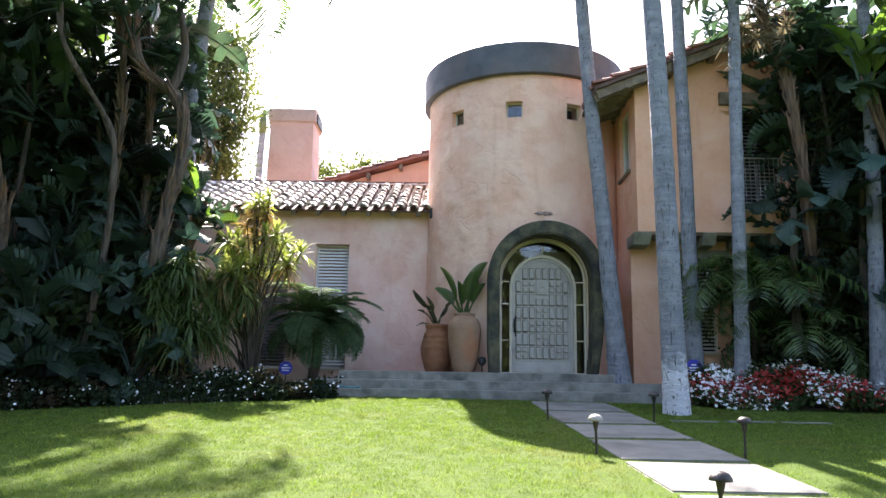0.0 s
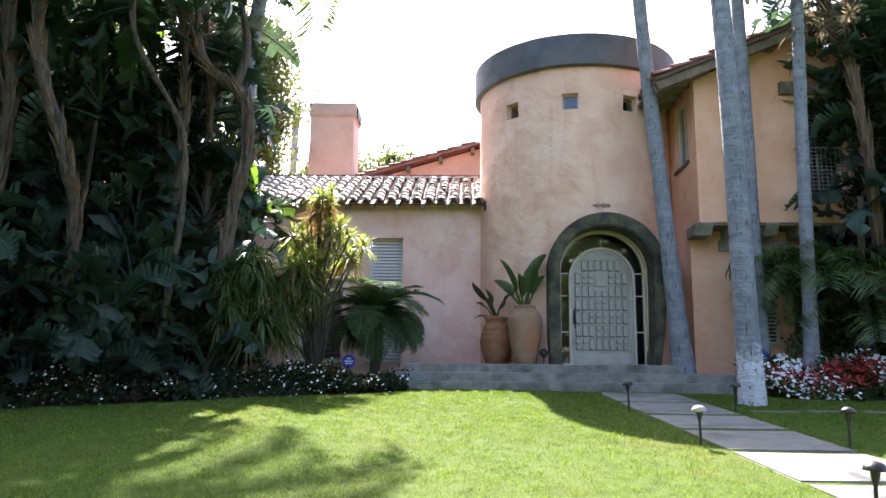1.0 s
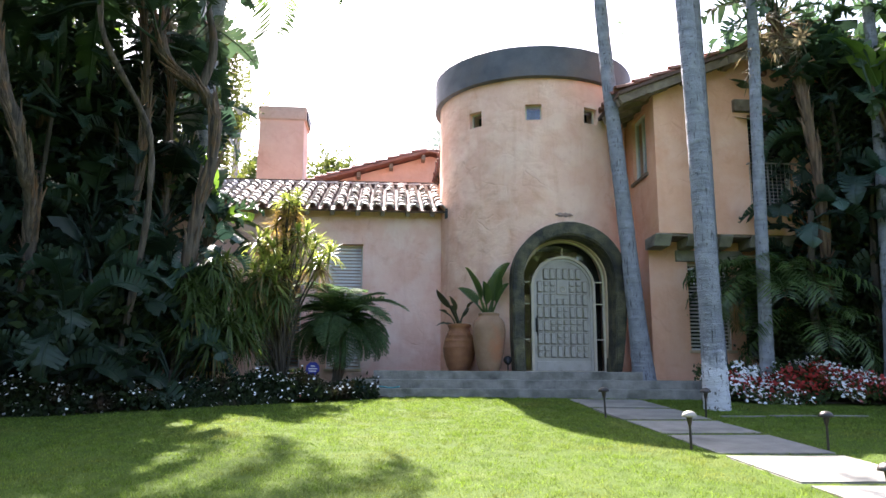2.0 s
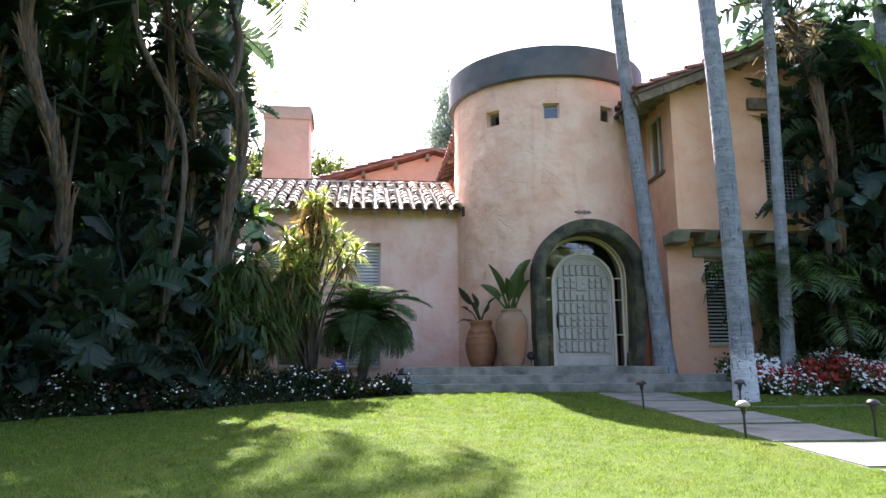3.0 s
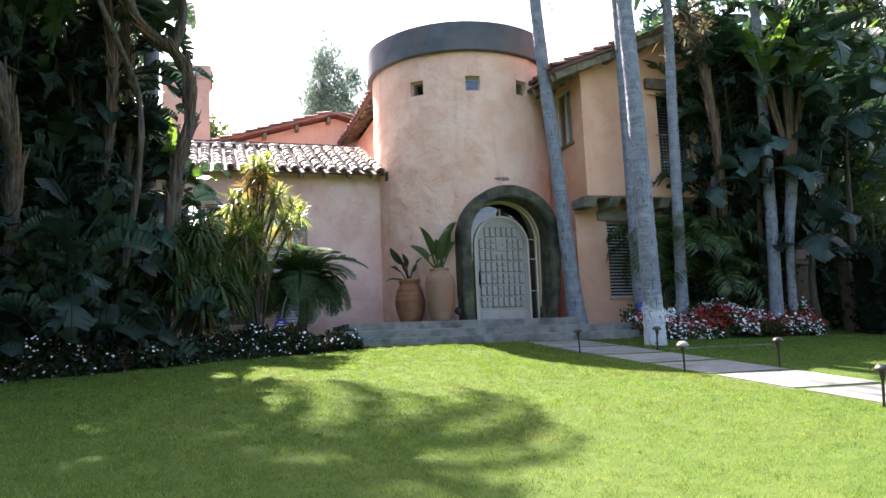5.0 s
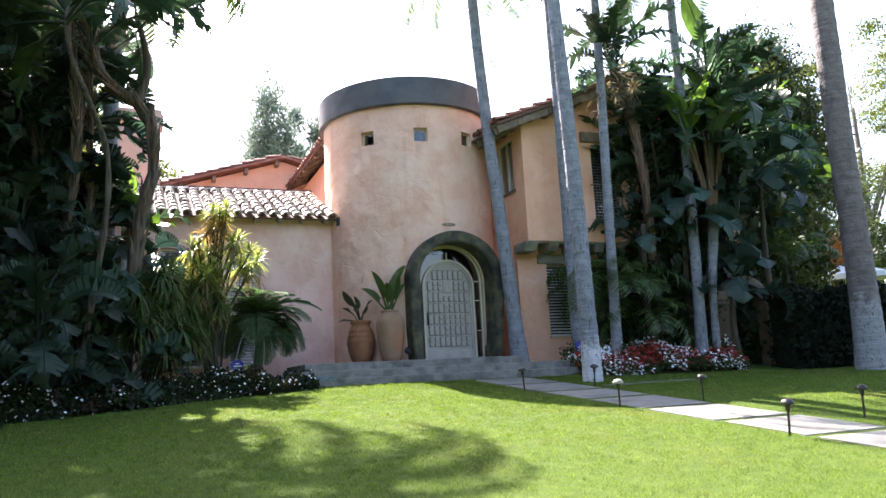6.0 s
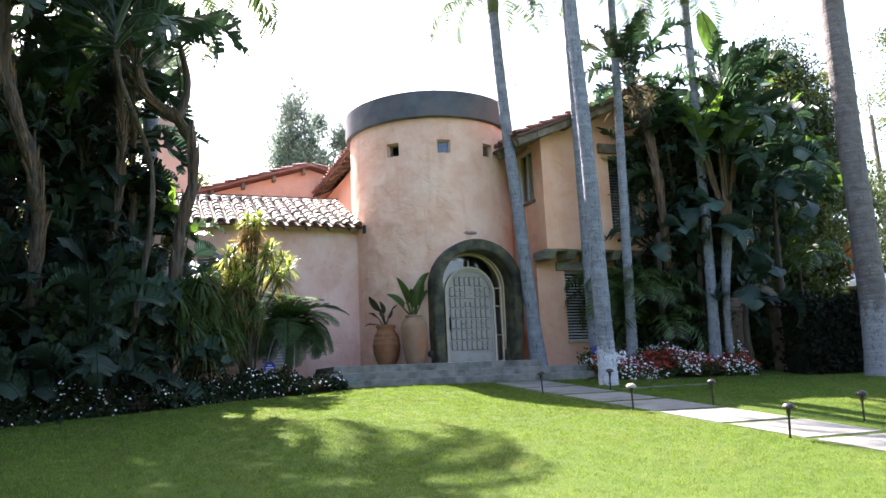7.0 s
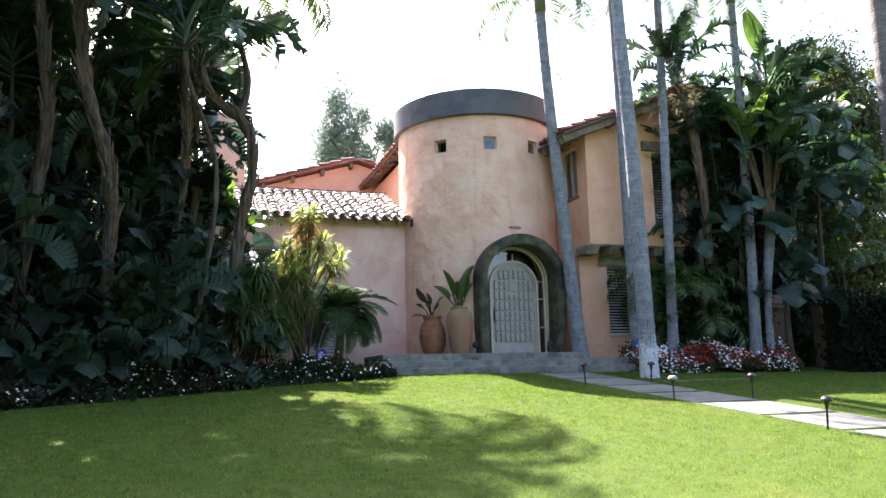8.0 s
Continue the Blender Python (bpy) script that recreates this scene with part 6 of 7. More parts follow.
def stalk_fan(x, y, z, n, seed, label):
    """A fan of long brown leaf stalks with paddle leaves at their ends."""
    g = grade(x, y)
    t = thing("bird_of_paradise_tree", (x, y, g), label, "tree", "giant bird-of-paradise")
    part("trunk", tube(bmesh.new(), smooth_path([(x - 0.35, y, g - 0.1), (x - 0.3, y, (g + z) / 2), (x, y, z)], 12), [0.13, 0.115, 0.10, 0.10, 0.095, 0.10, 0.105, 0.11, 0.12, 0.13, 0.14, 0.14], 12, 0.1, seed), M_PALM, t, smooth=True)
    rnd = random.Random(seed)
    for k in range(n):
        a = radians(-11 + 22 * k / (n - 1) + rnd.uniform(-3, 3))
        L = rnd.uniform(2.0, 3.0)
        bend = 1 + rnd.uniform(0.1, 0.5)
        dy = rnd.uniform(-0.25, 0.25)
        pts = [(x + 0.25 * math.sin(a) + math.sin(a * (1 if s < 0.5 else bend)) * L * s, y + dy * s, z - 0.2 + math.cos(a) * L * s) for s in (0, 0.35, 0.7, 1.0)]
        sk = part("stalk", tube(bmesh.new(), smooth_path(pts, 10), [0.075 - 0.0052 * i for i in range(10)], 7, 0.08, seed + k), M_PEEL, t, smooth=True)
        pool = FRESH if k % 3 == 1 else LEAVES
        s = rnd.uniform(0.85, 1.15)
        mesh_part("leaf", pool[rnd.randrange(len(pool))], Matrix.Translation(Vector(pts[-1]) - Vector((0, 0, 0.25))) @ pose(0, 0, 0, 0, math.degrees(a) * 1.2, 0) @ pose(0, 0, 0, rnd.uniform(-12, 8), 0, rnd.uniform(0, 360)) @ Matrix.Diagonal((s, s, s, 1)), sk)
    return t


fan_tree = stalk_fan(8.78, 14.55, 5.7, 13, 33, "tall bird-of-paradise with a fan of brown stalks and upright sunlit leaves")
set_leaves(fan_tree, [(FRESH, 9.2, 14.6, 10.0, 10, 2, -12, 1.2), (FRESH, 8.9, 14.5, 8.7, 350, 5, 0, 0.95), (FRESH, 9.15, 14.5, 8.2, 20, 4, -15, 0.8), (TORN, 9.25, 14.7, 9.9, 90, 25, 50, 0.9), (TORN, 9.35, 14.7, 10.0, 270, 28, -50, 0.9),
                      (TORN, 9.3, 14.65, 9.9, 180, 30, 10, 0.95), (TORN, 9.4, 14.7, 9.9, 260, 52, 30, 0.9), (TORN, 9.25, 14.7, 9.8, 100, 55, -30, 0.85), (TORN, 9.3, 14.75, 10.0, 0, 12, 30, 0.85), (LEAVES, 9.2, 14.7, 9.6, 210, 35, 20, 0.8),
                      (TORN, 9.35, 14.7, 9.7, 200, 60, -20, 0.85), (TORN, 9.3, 14.7, 9.7, 150, 50, 25, 0.85)])


def areca(x, y, z, n, scale, seed, label):
    g = grade(x, y)
    t = thing("small_palm", (x, y, g), label, "palm")
    part("stem", tube(bmesh.new(), [(x, y, g - 0.05), (x, y, (g + z) / 2), (x, y, z)], [0.05, 0.045, 0.04], 8), M_DARKSTEM, t)
    rnd = random.Random(seed)
    for k in range(n):
        s = scale * rnd.uniform(0.85, 1.15)
        mesh_part("frond", ARECA[rnd.randrange(3)], Matrix.Translation((x, y, z)) @ pose(0, 0, 0, 0, 0, k * 137.5 + seed * 30) @ pose(0, 0, 0, -(10 + 50 * k / n), 0, 0) @ Matrix.Diagonal((s, s, s, 1)), t)


areca(6.5, 16.0, 4.0, 12, 1.0, 1, "small feather palm with arching fronds beside the window")
areca(6.9, 15.6, 3.1, 10, 0.9, 2, "small feather palm with yellow-green drooping fronds")
areca(6.2, 15.7, 4.0, 14, 1.05, 3, "small feather palm with arching fronds against the house wall")


def broad_plant(x, y, z, rows, label):
    """A stem with single large blue-green blades: azimuth, tilt, size and drop below the top for each."""
    g = grade(x, y)
    t = thing("banana_plant", (x, y, g), label, "plant", "broad blue-green plants")
    part("stem", tube(bmesh.new(), smooth_path([(x + 0.1, y + 0.15, g - 0.1), (x - 0.05, y + 0.1, (g + z) / 2), (x, y, z)], 12), [0.10 - 0.004 * k for k in range(12)], 9, 0.1, 3), M_DARKSTEM, t, smooth=True)
    for k, (az, tilt, size, drop) in enumerate(rows):
        mesh_part("leaf", BROAD[k % 3], Matrix.Translation((x, y, z - drop)) @ pose(0, 0, 0, 0, 0, az) @ pose(0, 0, 0, -tilt, 0, 12 * (k % 3) - 12) @ Matrix.Diagonal((size, size, size, 1)), t)


BP = "banana-like plant with broad unbroken blue-green blades in shade"
broad_plant(10.9, 14.9, 7.3, [(200, 50, 1.05, 0.0), (150, 62, 1.1, 0.4), (250, 48, 1.0, 0.2), (180, 70, 1.05, 0.9), (110, 55, 0.95, 0.6), (70, 30, 1.0, 0.1)], BP)
broad_plant(8.2, 15.0, 6.2, [(170, 60, 0.95, 0.0), (205, 72, 0.95, 0.5), (120, 55, 0.85, 0.2), (240, 60, 0.85, 0.6)], BP)
broad_plant(6.85, 15.0, 5.6, [(190, 62, 0.72, 0.0), (150, 70, 0.7, 0.4), (235, 55, 0.66, 0.2)], BP)
broad_plant(-5.25, 15.7, 4.75, [(235, 52, 0.62, 0.0), (200, 66, 0.6, 0.1), (285, 60, 0.55, 0.2), (170, 72, 0.62, 0.35)], "banana-like plant with glossy broad blades among strap leaves")
broad_plant(9.0, 14.35, 4.1, [(180, 50, 1.0, 0.0), (145, 60, 1.0, 0.3), (215, 66, 0.95, 0.5)], BP)
areca(13.2, 16.6, 5.1, 9, 0.9, 4, "small feather palm with sunlit fronds beside the garden arch")
thicket("shrubbery", [(6.6, 9.4, 15.2, 16.6, 1.9, 3.6, 0.55), (7.6, 9.6, 15.7, 16.2, 2.0, 8.0, 0.5)], 40000, 0.12, 0.06, M_UNDER, 8, "fine-leaved shrubs behind the flower bed, coloured dark for shade", "shrubs")


ROSETTE_DEAD = [rosette_mesh("dead_leaf", M_DEAD, 30, 0.6, 0.055, s, 1.1) for s in (14, 15)]


def dead_fronds():
    t = thing("dead_fronds", (6.6, 15.0, 8.6), "tattered pale grey-brown dead fronds hanging round a palm trunk", "dead leaves")
    for k, (x, z, s) in enumerate(((5.75, 8.95, 0.6), (5.8, 8.5, 0.55), (6.1, 9.35, 0.75), (6.35, 9.05, 0.7), (6.25, 9.75, 0.8), (6.55, 9.35, 0.8), (6.75, 9.0, 0.65), (6.9, 9.35, 0.7), (6.6, 9.85, 0.8))):
        mesh_part("dead_leaf", ROSETTE_DEAD[k % 2], Matrix.Translation((x, 14.85 + 0.1 * (k % 3), z)) @ pose(0, 0, 0, 10 * k, 5 * k, 70 * k) @ Matrix.Diagonal((s, s, s, 1)), t)


dead_fronds()


# ---- garden gate and hedge ----
def garden_gate():
    t = thing("garden_arch", (9.85, 15.0, 1.83), "terracotta-coloured arched garden gateway half hidden by leaves", "archway", kind="structure")
    for x0, x1 in ((8.68, 9.3), (10.4, 11.02)):
        part("pier", box(bmesh.new(), x0 + 0.06, x1 - 0.06, 14.8, 15.2, 1.7, 3.42, 0.03), M_GATE, t)
        part("pier_cap", box(bmesh.new(), x0, x1, 14.75, 15.25, 3.42, 3.52, 0.03), M_GATE, t)
        part("pier_cap", box(bmesh.new(), x0 + 0.03, x1 + 0.1, 14.77, 15.23, 3.52, 3.80, 0.05), M_GATE, t)
    part("arch", band(bmesh.new(), [(9.85 - 0.62 * math.cos(math.pi * k / 24), 3.5 + 0.55 * math.sin(math.pi * k / 24)) for k in range(25)], [(9.85 - 0.82 * math.cos(math.pi * k / 24), 3.5 + 0.72 * math.sin(math.pi * k / 24)) for k in range(25)], 14.85, 15.15), M_GATE, t)


garden_gate()


def hedge(x0, x1, y0, y1, z1, n, seed, label):
    rs = np.random.RandomState(seed)
    p = np.stack([rs.uniform(x0, x1, n), rs.uniform(y0, y1, n), rs.uniform(1.55, z1, n)], axis=1)
    p[:, 2] += 0.12 * np.sin(p[:, 0] * 2.1) * (p[:, 2] - 1.8) / (z1 - 1.8)
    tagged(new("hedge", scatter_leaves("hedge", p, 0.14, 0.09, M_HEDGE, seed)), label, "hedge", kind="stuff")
    tagged(obj("hedge_core", boxes((x0 + 0.1, x1 - 0.1, y0 + 0.3, y1 - 0.1, 1.5, z1 - 0.25)), M_HEDGE), "core box added inside the clipped hedge, near black for its inner shade", "hedge", kind="stuff")


hedge(9.95, 24.0, 13.3, 14.4, 3.75, 42000, 3, "tall clipped green hedge beyond the lawn, coloured near black for shade")


thicket("back_shrubs", [(8.0, 14.2, 17.6, 19.4, 1.9, 5.2, 0.7), (8.9, 11.0, 15.8, 16.6, 1.8, 4.4, 0.5)], 44000, 0.24, 0.14, M_UNDER, 15, "shrubs seen through the garden arch, coloured dark for shade", "shrubs")
thicket("ivy_thicket", [(13.4, 16.6, 18.3, 19.6, 3.6, 9.0, 0.7), (13.0, 15.0, 18.0, 19.0, 3.6, 6.0, 0.3)], 36000, 0.2, 0.12, M_IVY, 14, "dark ivy growing high behind the hedge", "ivy")


# ---- trees behind ----
def leafy_tree(name, x, y, z0, trunk_h, radii, n, clumps, material, seed, label, leaf=0.2, spread=0.45, lean=0.0, up=0.3, slim=0.5, tall=1.0):
    t = thing(name, (x, y, z0), label, "tree")
    rnd = random.Random(seed)
    c = Vector((x + lean, y, z0 + trunk_h + radii[2] * 0.8))
    bm = tube(bmesh.new(), smooth_path([(x, y, z0 - 0.2), (x + lean * 0.4, y, z0 + trunk_h * 0.6), c], 10), [0.30 - 0.022 * k for k in range(10)], 9, 0.06, seed)
    part("trunk", bm, M_PALMB, t)
    for k in range(7):
        a = k * 2.4
        q = c + Vector((math.cos(a) * radii[0] * 0.8, math.sin(a) * radii[1] * 0.8, rnd.uniform(-0.5, 0.7) * radii[2]))
        s = Vector((x + lean * 0.6, y, z0 + trunk_h * rnd.uniform(0.6, 1.0)))
        part("limb", tube(bmesh.new(), smooth_path([s, s.lerp(q, 0.5) + Vector((0, 0, 0.3)), q], 8), [0.10 - 0.011 * j for j in range(8)], 6, 0.06, seed), M_PALMB, t)
    crown = new("crown", scatter_leaves("crown", clump_points(n, c, radii, clumps, spread, seed, tall=tall), leaf, leaf * slim, material, seed, up))
    crown.parent = t
    crown.matrix_parent_inverse = t.matrix_basis.inverted()


leafy_tree("broadleaf_tree", -10.2, 16.8, 1.9, 5.6, (2.7, 1.8, 4.2), 11000, 60, M_SMALL, 9, "dark small-leaved tree towering over the dense planting", 0.17, 0.42)
leafy_tree("olive_tree", -7.95, 25.0, 2.0, 7.2, (1.05, 1.4, 2.9), 15000, 50, M_OLIVE, 1, "sunlit yellow-green tree behind the low roof", 0.17, 0.4)
leafy_tree("eucalyptus_tree", 4.1, 50.0, 2.0, 13.2, (3.0, 2.2, 3.8), 11500, 22, M_BLUEGREEN, 31, "grey-green feathery tree standing behind the house, paled for haze", 0.62, 0.42, up=0.8, slim=0.16, tall=1.9)
leafy_tree("broadleaf_tree", 19.4, 23.0, 2.0, 4.0, (2.1, 2.0, 5.2), 95000, 90, M_IVY, 3, "ivy-clad tree with dense olive foliage beyond the hedge", 0.19, 0.5)
leafy_tree("sparse_tree", 30.0, 27.0, 2.0, 9.0, (4.6, 3.0, 5.0), 11000, 30, M_OLIVE, 4, "airy tree with sparse spreading foliage in the distance", 0.2, 0.6, tall=0.35)
leafy_tree("broadleaf_tree", 23.8, 25.0, 2.0, 2.4, (4.2, 2.6, 3.8), 40000, 60, M_SMALL, 5, "dark green tree behind the hedge", 0.18, 0.45)
leafy_tree("broadleaf_tree", -12.5, 19.5, 2.0, 5.0, (3.2, 2.6, 4.6), 10000, 60, M_SMALL, 6, "tall dark tree behind the dense planting", 0.22, 0.5)
leafy_tree("broadleaf_tree", -9.0, 47.0, 2.0, 9.5, (3.0, 2.6, 2.6), 9000, 40, M_OLIVE, 7, "distant tree showing above the roofs", 0.35, 0.5)
leafy_tree("broadleaf_tree", -5.5, 50.0, 2.0, 10.4, (3.2, 2.6, 2.4), 9000, 40, M_OLIVE, 8, "distant rounded tree showing above the roofs", 0.35, 0.5)
# next two trees are out of view, added to keep skylight off the lawn
leafy_tree("broadleaf_tree", -14.0, 8.0, 1.0, 3.4, (3.6, 3.6, 4.6), 22000, 60, M_SMALL, 10, "unseen tree added towards the street to shade the left lawn", 0.24, 0.5)
leafy_tree("broadleaf_tree", -13.2, 3.2, 0.6, 3.4, (3.4, 3.4, 4.4), 20000, 70, M_SMALL, 11, "unseen spreading tree added beside the street end of the lawn for shade", 0.24, 0.5)
palm([(-8.6, 34.0, 2.0), (-8.6, 34.0, 9.0), (-8.5, 34.0, 13.6)], 0.2, 0.15, True, 12, "distant palm behind the chimney", fronds=9, scale=0.55)


def street_trees():
    """The far side of the street, behind the walk: unseen, added to darken reflections."""
    rs = np.random.RandomState(21)
    n = 44000
    x = rs.uniform(-60, 60, n)
    top = 12.8 + 2.0 * np.sin(x * 0.21) + 1.6 * np.sin(x * 0.53 + 1)
    p = np.stack([x, rs.uniform(-34, -29, n), 0.3 + top * rs.uniform(0, 1, n) ** 0.8], axis=1)
    tagged(new("street_trees", scatter_leaves("street_trees", p, 1.0, 0.6, M_SMALL, 21)), "unseen row of leafy trees across the street, added to darken reflections", "trees", kind="stuff")


street_trees()


def patio_umbrella(x, y, z0, z):
    """A white cloth umbrella on a pole, its canopy in eight panels."""
    t = thing("patio_umbrella", (x, y, z0), "open white cloth patio umbrella beyond the hedge", "umbrella")
    part("pole", tube(bmesh.new(), [(x, y, z0), (x, y, z + 0.6)], [0.03, 0.025], 8), M_WOOD, t)
    n, r = 8, 1.45
    for k in range(n):
        a, b = k * math.tau / n, (k + 1) * math.tau / n
        bm = bmesh.new()
        rim = [Vector((x + r * math.cos(u), y + r * math.sin(u), z)) for u in (a, b)]
        top = Vector((x, y, z + 0.55))
        low = (rim[0] + rim[1]) / 2 - Vector((0, 0, 0.16))
        v = [bm.verts.new(c) for c in (top, rim[0], rim[1], rim[0] - Vector((0, 0, 0.18)), low - Vector((0, 0, 0.05)), rim[1] - Vector((0, 0, 0.18)))]
        bm.faces.new((v[0], v[1], v[2]))
        bm.faces.new((v[1], v[3], v[4], v[5], v[2]))
        part("canopy_panel", bm, M_SIGNW, t)


patio_umbrella(19.9, 20.0, 1.9, 4.98)
M_ORANGE = mat("orange_bract", (0.42, 0.12, 0.03), (0.55, 0.22, 0.06), 0.6, 2, 30, 0, per="island", spread=0.4, trans=0.35)
leafy_tree("flowering_shrub", 20.2, 20.9, 1.9, 3.5, (0.9, 0.6, 0.55), 3500, 16, M_ORANGE, 18, "shrub covered in orange bracts beyond the hedge", 0.11, 0.2)


# ---- flower beds ----
def flower_quads(points, size, seed):
    """Flat five-petalled flowers facing the light and the lawn."""
    rs = np.random.RandomState(seed)
    n = len(points)
    f = rs.normal(size=(n, 3)) * 0.35 + np.array([0, -0.6, 0.75])
    f /= np.linalg.norm(f, axis=1, keepdims=True)
    a = np.cross(f, rs.normal(size=(n, 3)))
    a /= np.linalg.norm(a, axis=1, keepdims=True)
    b = np.cross(f, a)
    out = []
    r = (size * rs.uniform(0.7, 1.25, n))[:, None]
    for k in range(5):
        u = k * math.tau / 5
        d = a * math.cos(u) + b * math.sin(u)
        e = a * -math.sin(u) + b * math.cos(u)
        out.append(np.stack([points, points + (d * 0.6 + e * 0.48) * r + f * r * 0.12, points + d * r, points + (d * 0.6 - e * 0.48) * r + f * r * 0.12], axis=1))
    return np.concatenate(out)


def bed_points(rs, n, line, depth, h0, h1, patch=0.0, phase=0.0, lo=0.0, hi=1.0):
    """Points on the upper surface of a planted strip behind an edge line of (x, y)."""
    lx, ly = np.array([p[0] for p in line]), np.array([p[1] for p in line])
    x = rs.uniform(lx[0], lx[-1], n * 3)
    d = rs.uniform(lo, hi, n * 3)
    if patch:
        keep = np.array([noise.noise((a * 1.15 + phase, b * 1.4, phase)) for a, b in zip(x, d)]) > patch
        x, d = x[keep], d[keep]
    x, d = x[:n], d[:n]
    y = np.interp(x, lx, ly) + d * depth + 0.06 * np.sin(x * 5)
    top = h0 + (h1 - h0) * np.minimum(d * 1.8, 1) + 0.05 * np.sin(x * 3.1) + 0.05 * np.sin(x * 7.7 + 1) + 0.10 * np.sin(x * 1.9 + 4 * d) + rs.normal(size=len(x)) * 0.05
    g = np.array([grade(a, b) for a, b in zip(x, y)])
    return np.stack([x, y, g + top], axis=1)


def flower_bed(prefix, line, depth, h0, h1, n_leaf, n_white, n_red, n_pink, seed, white_patch, red_patch, leafmat, label, petal=0.042):
    rs = np.random.RandomState(seed)
    p = bed_points(rs, n_leaf, line, depth, h0, h1)
    g = np.array([grade(a, b) for a, b in zip(p[:, 0], p[:, 1])])
    p[:, 2] = g + (p[:, 2] - g) * rs.uniform(0.05, 1.0, len(p)) ** 0.5
    tagged(new("bedding_leaves", scatter_leaves("bedding_leaves", p, 0.09, 0.055, leafmat, seed)), label, "flower bed", kind="stuff")
    for nm, m, n, size, pt, ph, lb in (("white_flowers", M_WHITE, n_white, petal, white_patch, 3.0, "white bedding flowers"), ("red_flowers", M_RED, n_red, 0.034, red_patch, 9.0, "red bedding flowers"), ("coral_flowers", M_PINK, n_pink, 0.04, red_patch, 15.0, "coral pink bedding flowers")):
        if n:
            q = bed_points(rs, n, line, depth, h0, h1, patch=pt, phase=ph, lo=0.08 if m is M_RED else 0.0, hi=0.5 if m is M_RED else 1.0)
            q[:, 2] += rs.uniform(-0.16, 0.03, len(q)) 
            q[:, 1] -= 0.03
            tagged(new(nm, poly_mesh(nm, flower_quads(q, size, seed + 1), 4, m)), lb + " in the border", "flowers", kind="stuff")
    # dark soil under the plants
    bm = bmesh.new()
    rows = []
    xs = np.linspace(line[0][0] - 0.2, line[-1][0] + 0.2, 40)
    for x in xs:
        y = float(np.interp(x, [q[0] for q in line], [q[1] for q in line])) + 0.25
        rows.append([bm.verts.new((x, y - 0.08 + 0.03 * math.sin(x * 6), grade(x, y) + 0.012)), bm.verts.new((x, y + 0.1, grade(x, y + 0.1) + 0.05)), bm.verts.new((x, y + depth + 1.6, grade(x, y + depth + 1.6) + 0.06))])
    for a, b in zip(rows, rows[1:]):
        for k in range(2):
            bm.faces.new((a[k], b[k], b[k + 1], a[k + 1]))
    tagged(obj("bed_soil", bm, M_SOIL), "dark soil of the planted border", "soil", kind="structure")


LEFT_BED = [(-10.5, 10.6), (-8.0, 11.75), (-6.2, 12.6), (-5.0, 13.35), (-4.0, 13.9), (-2.6, 14.45), (-1.85, 14.75)]
RIGHT_BED = [(4.55, 14.75), (5.2, 14.25), (6.5, 14.12), (7.8, 14.0), (8.7, 13.95), (9.15, 14.15)]
flower_bed("left", LEFT_BED, 0.95, 0.06, 0.36, 20000, 820, 10, 14, 4, 0.0, 0.15, M_BEDSHADE, "low bedding plants, coloured dark for shade, dotted with white flowers along the lawn", 0.026)
flower_bed("right", RIGHT_BED, 1.15, 0.2, 0.62, 13000, 2300, 2300, 60, 6, -0.03, 0.0, M_BED, "bedding plants under a carpet of red and white flowers", 0.036)


# ---- pots and the plants in them ----
def pot(name, x, y, prof, material, label):
    t = thing(name, (x, y, PORCH), label, "pot")
    bm = lathe(bmesh.new(), prof, 44, (x, y, PORCH), 0.012)
    part("body", bm, material, t, smooth=True)
    r, z = prof[-1]
    bm = bmesh.new()
    lathe(bm, [(r, z + 0.02), (0.01, z + 0.04)], 24, (x, y, PORCH))
    part("soil", bm, M_SOIL, t)
    return t


p1 = pot("clay_pot", -0.07, 17.75, [(0.0, 0.004), (0.205, 0.004), (0.215, 0.02), (0.28, 0.16), (0.345, 0.38), (0.36, 0.50), (0.362, 0.56), (0.368, 0.575), (0.36, 0.595), (0.35, 0.65), (0.338, 0.70), (0.346, 0.715), (0.334, 0.735), (0.305, 0.82), (0.314, 0.835), (0.298, 0.855), (0.252, 0.93), (0.232, 0.98), (0.238, 1.02), (0.262, 1.05), (0.266, 1.09), (0.25, 1.105), (0.225, 1.09), (0.215, 1.0)], M_POT1, "ochre terracotta jar with ribbed shoulders standing on the porch")
p1_body = next(c for c in p1.children if c.name.startswith("body"))
for s in range(4):
    a = 0.6 + s * 1.57
    part("lug", tube(bmesh.new(), [(-0.07 + 0.27 * math.cos(a), 17.75 + 0.27 * math.sin(a), PORCH + 0.93), (-0.07 + 0.32 * math.cos(a), 17.75 + 0.32 * math.sin(a), PORCH + 0.88), (-0.07 + 0.30 * math.cos(a), 17.75 + 0.30 * math.sin(a), PORCH + 0.80)], [0.02, 0.025, 0.02], 6), M_POT1, p1_body)
p2 = pot("clay_pot", 0.53, 17.15, [(0.0, 0.004), (0.20, 0.004), (0.215, 0.02), (0.27, 0.2), (0.325, 0.5), (0.358, 0.8), (0.362, 0.95), (0.335, 1.09), (0.28, 1.18), (0.228, 1.225), (0.22, 1.245), (0.232, 1.26), (0.238, 1.285), (0.222, 1.30), (0.20, 1.28), (0.19, 1.2)], M_POT2, "tall pale terracotta urn with an orange-stained belly on the porch")


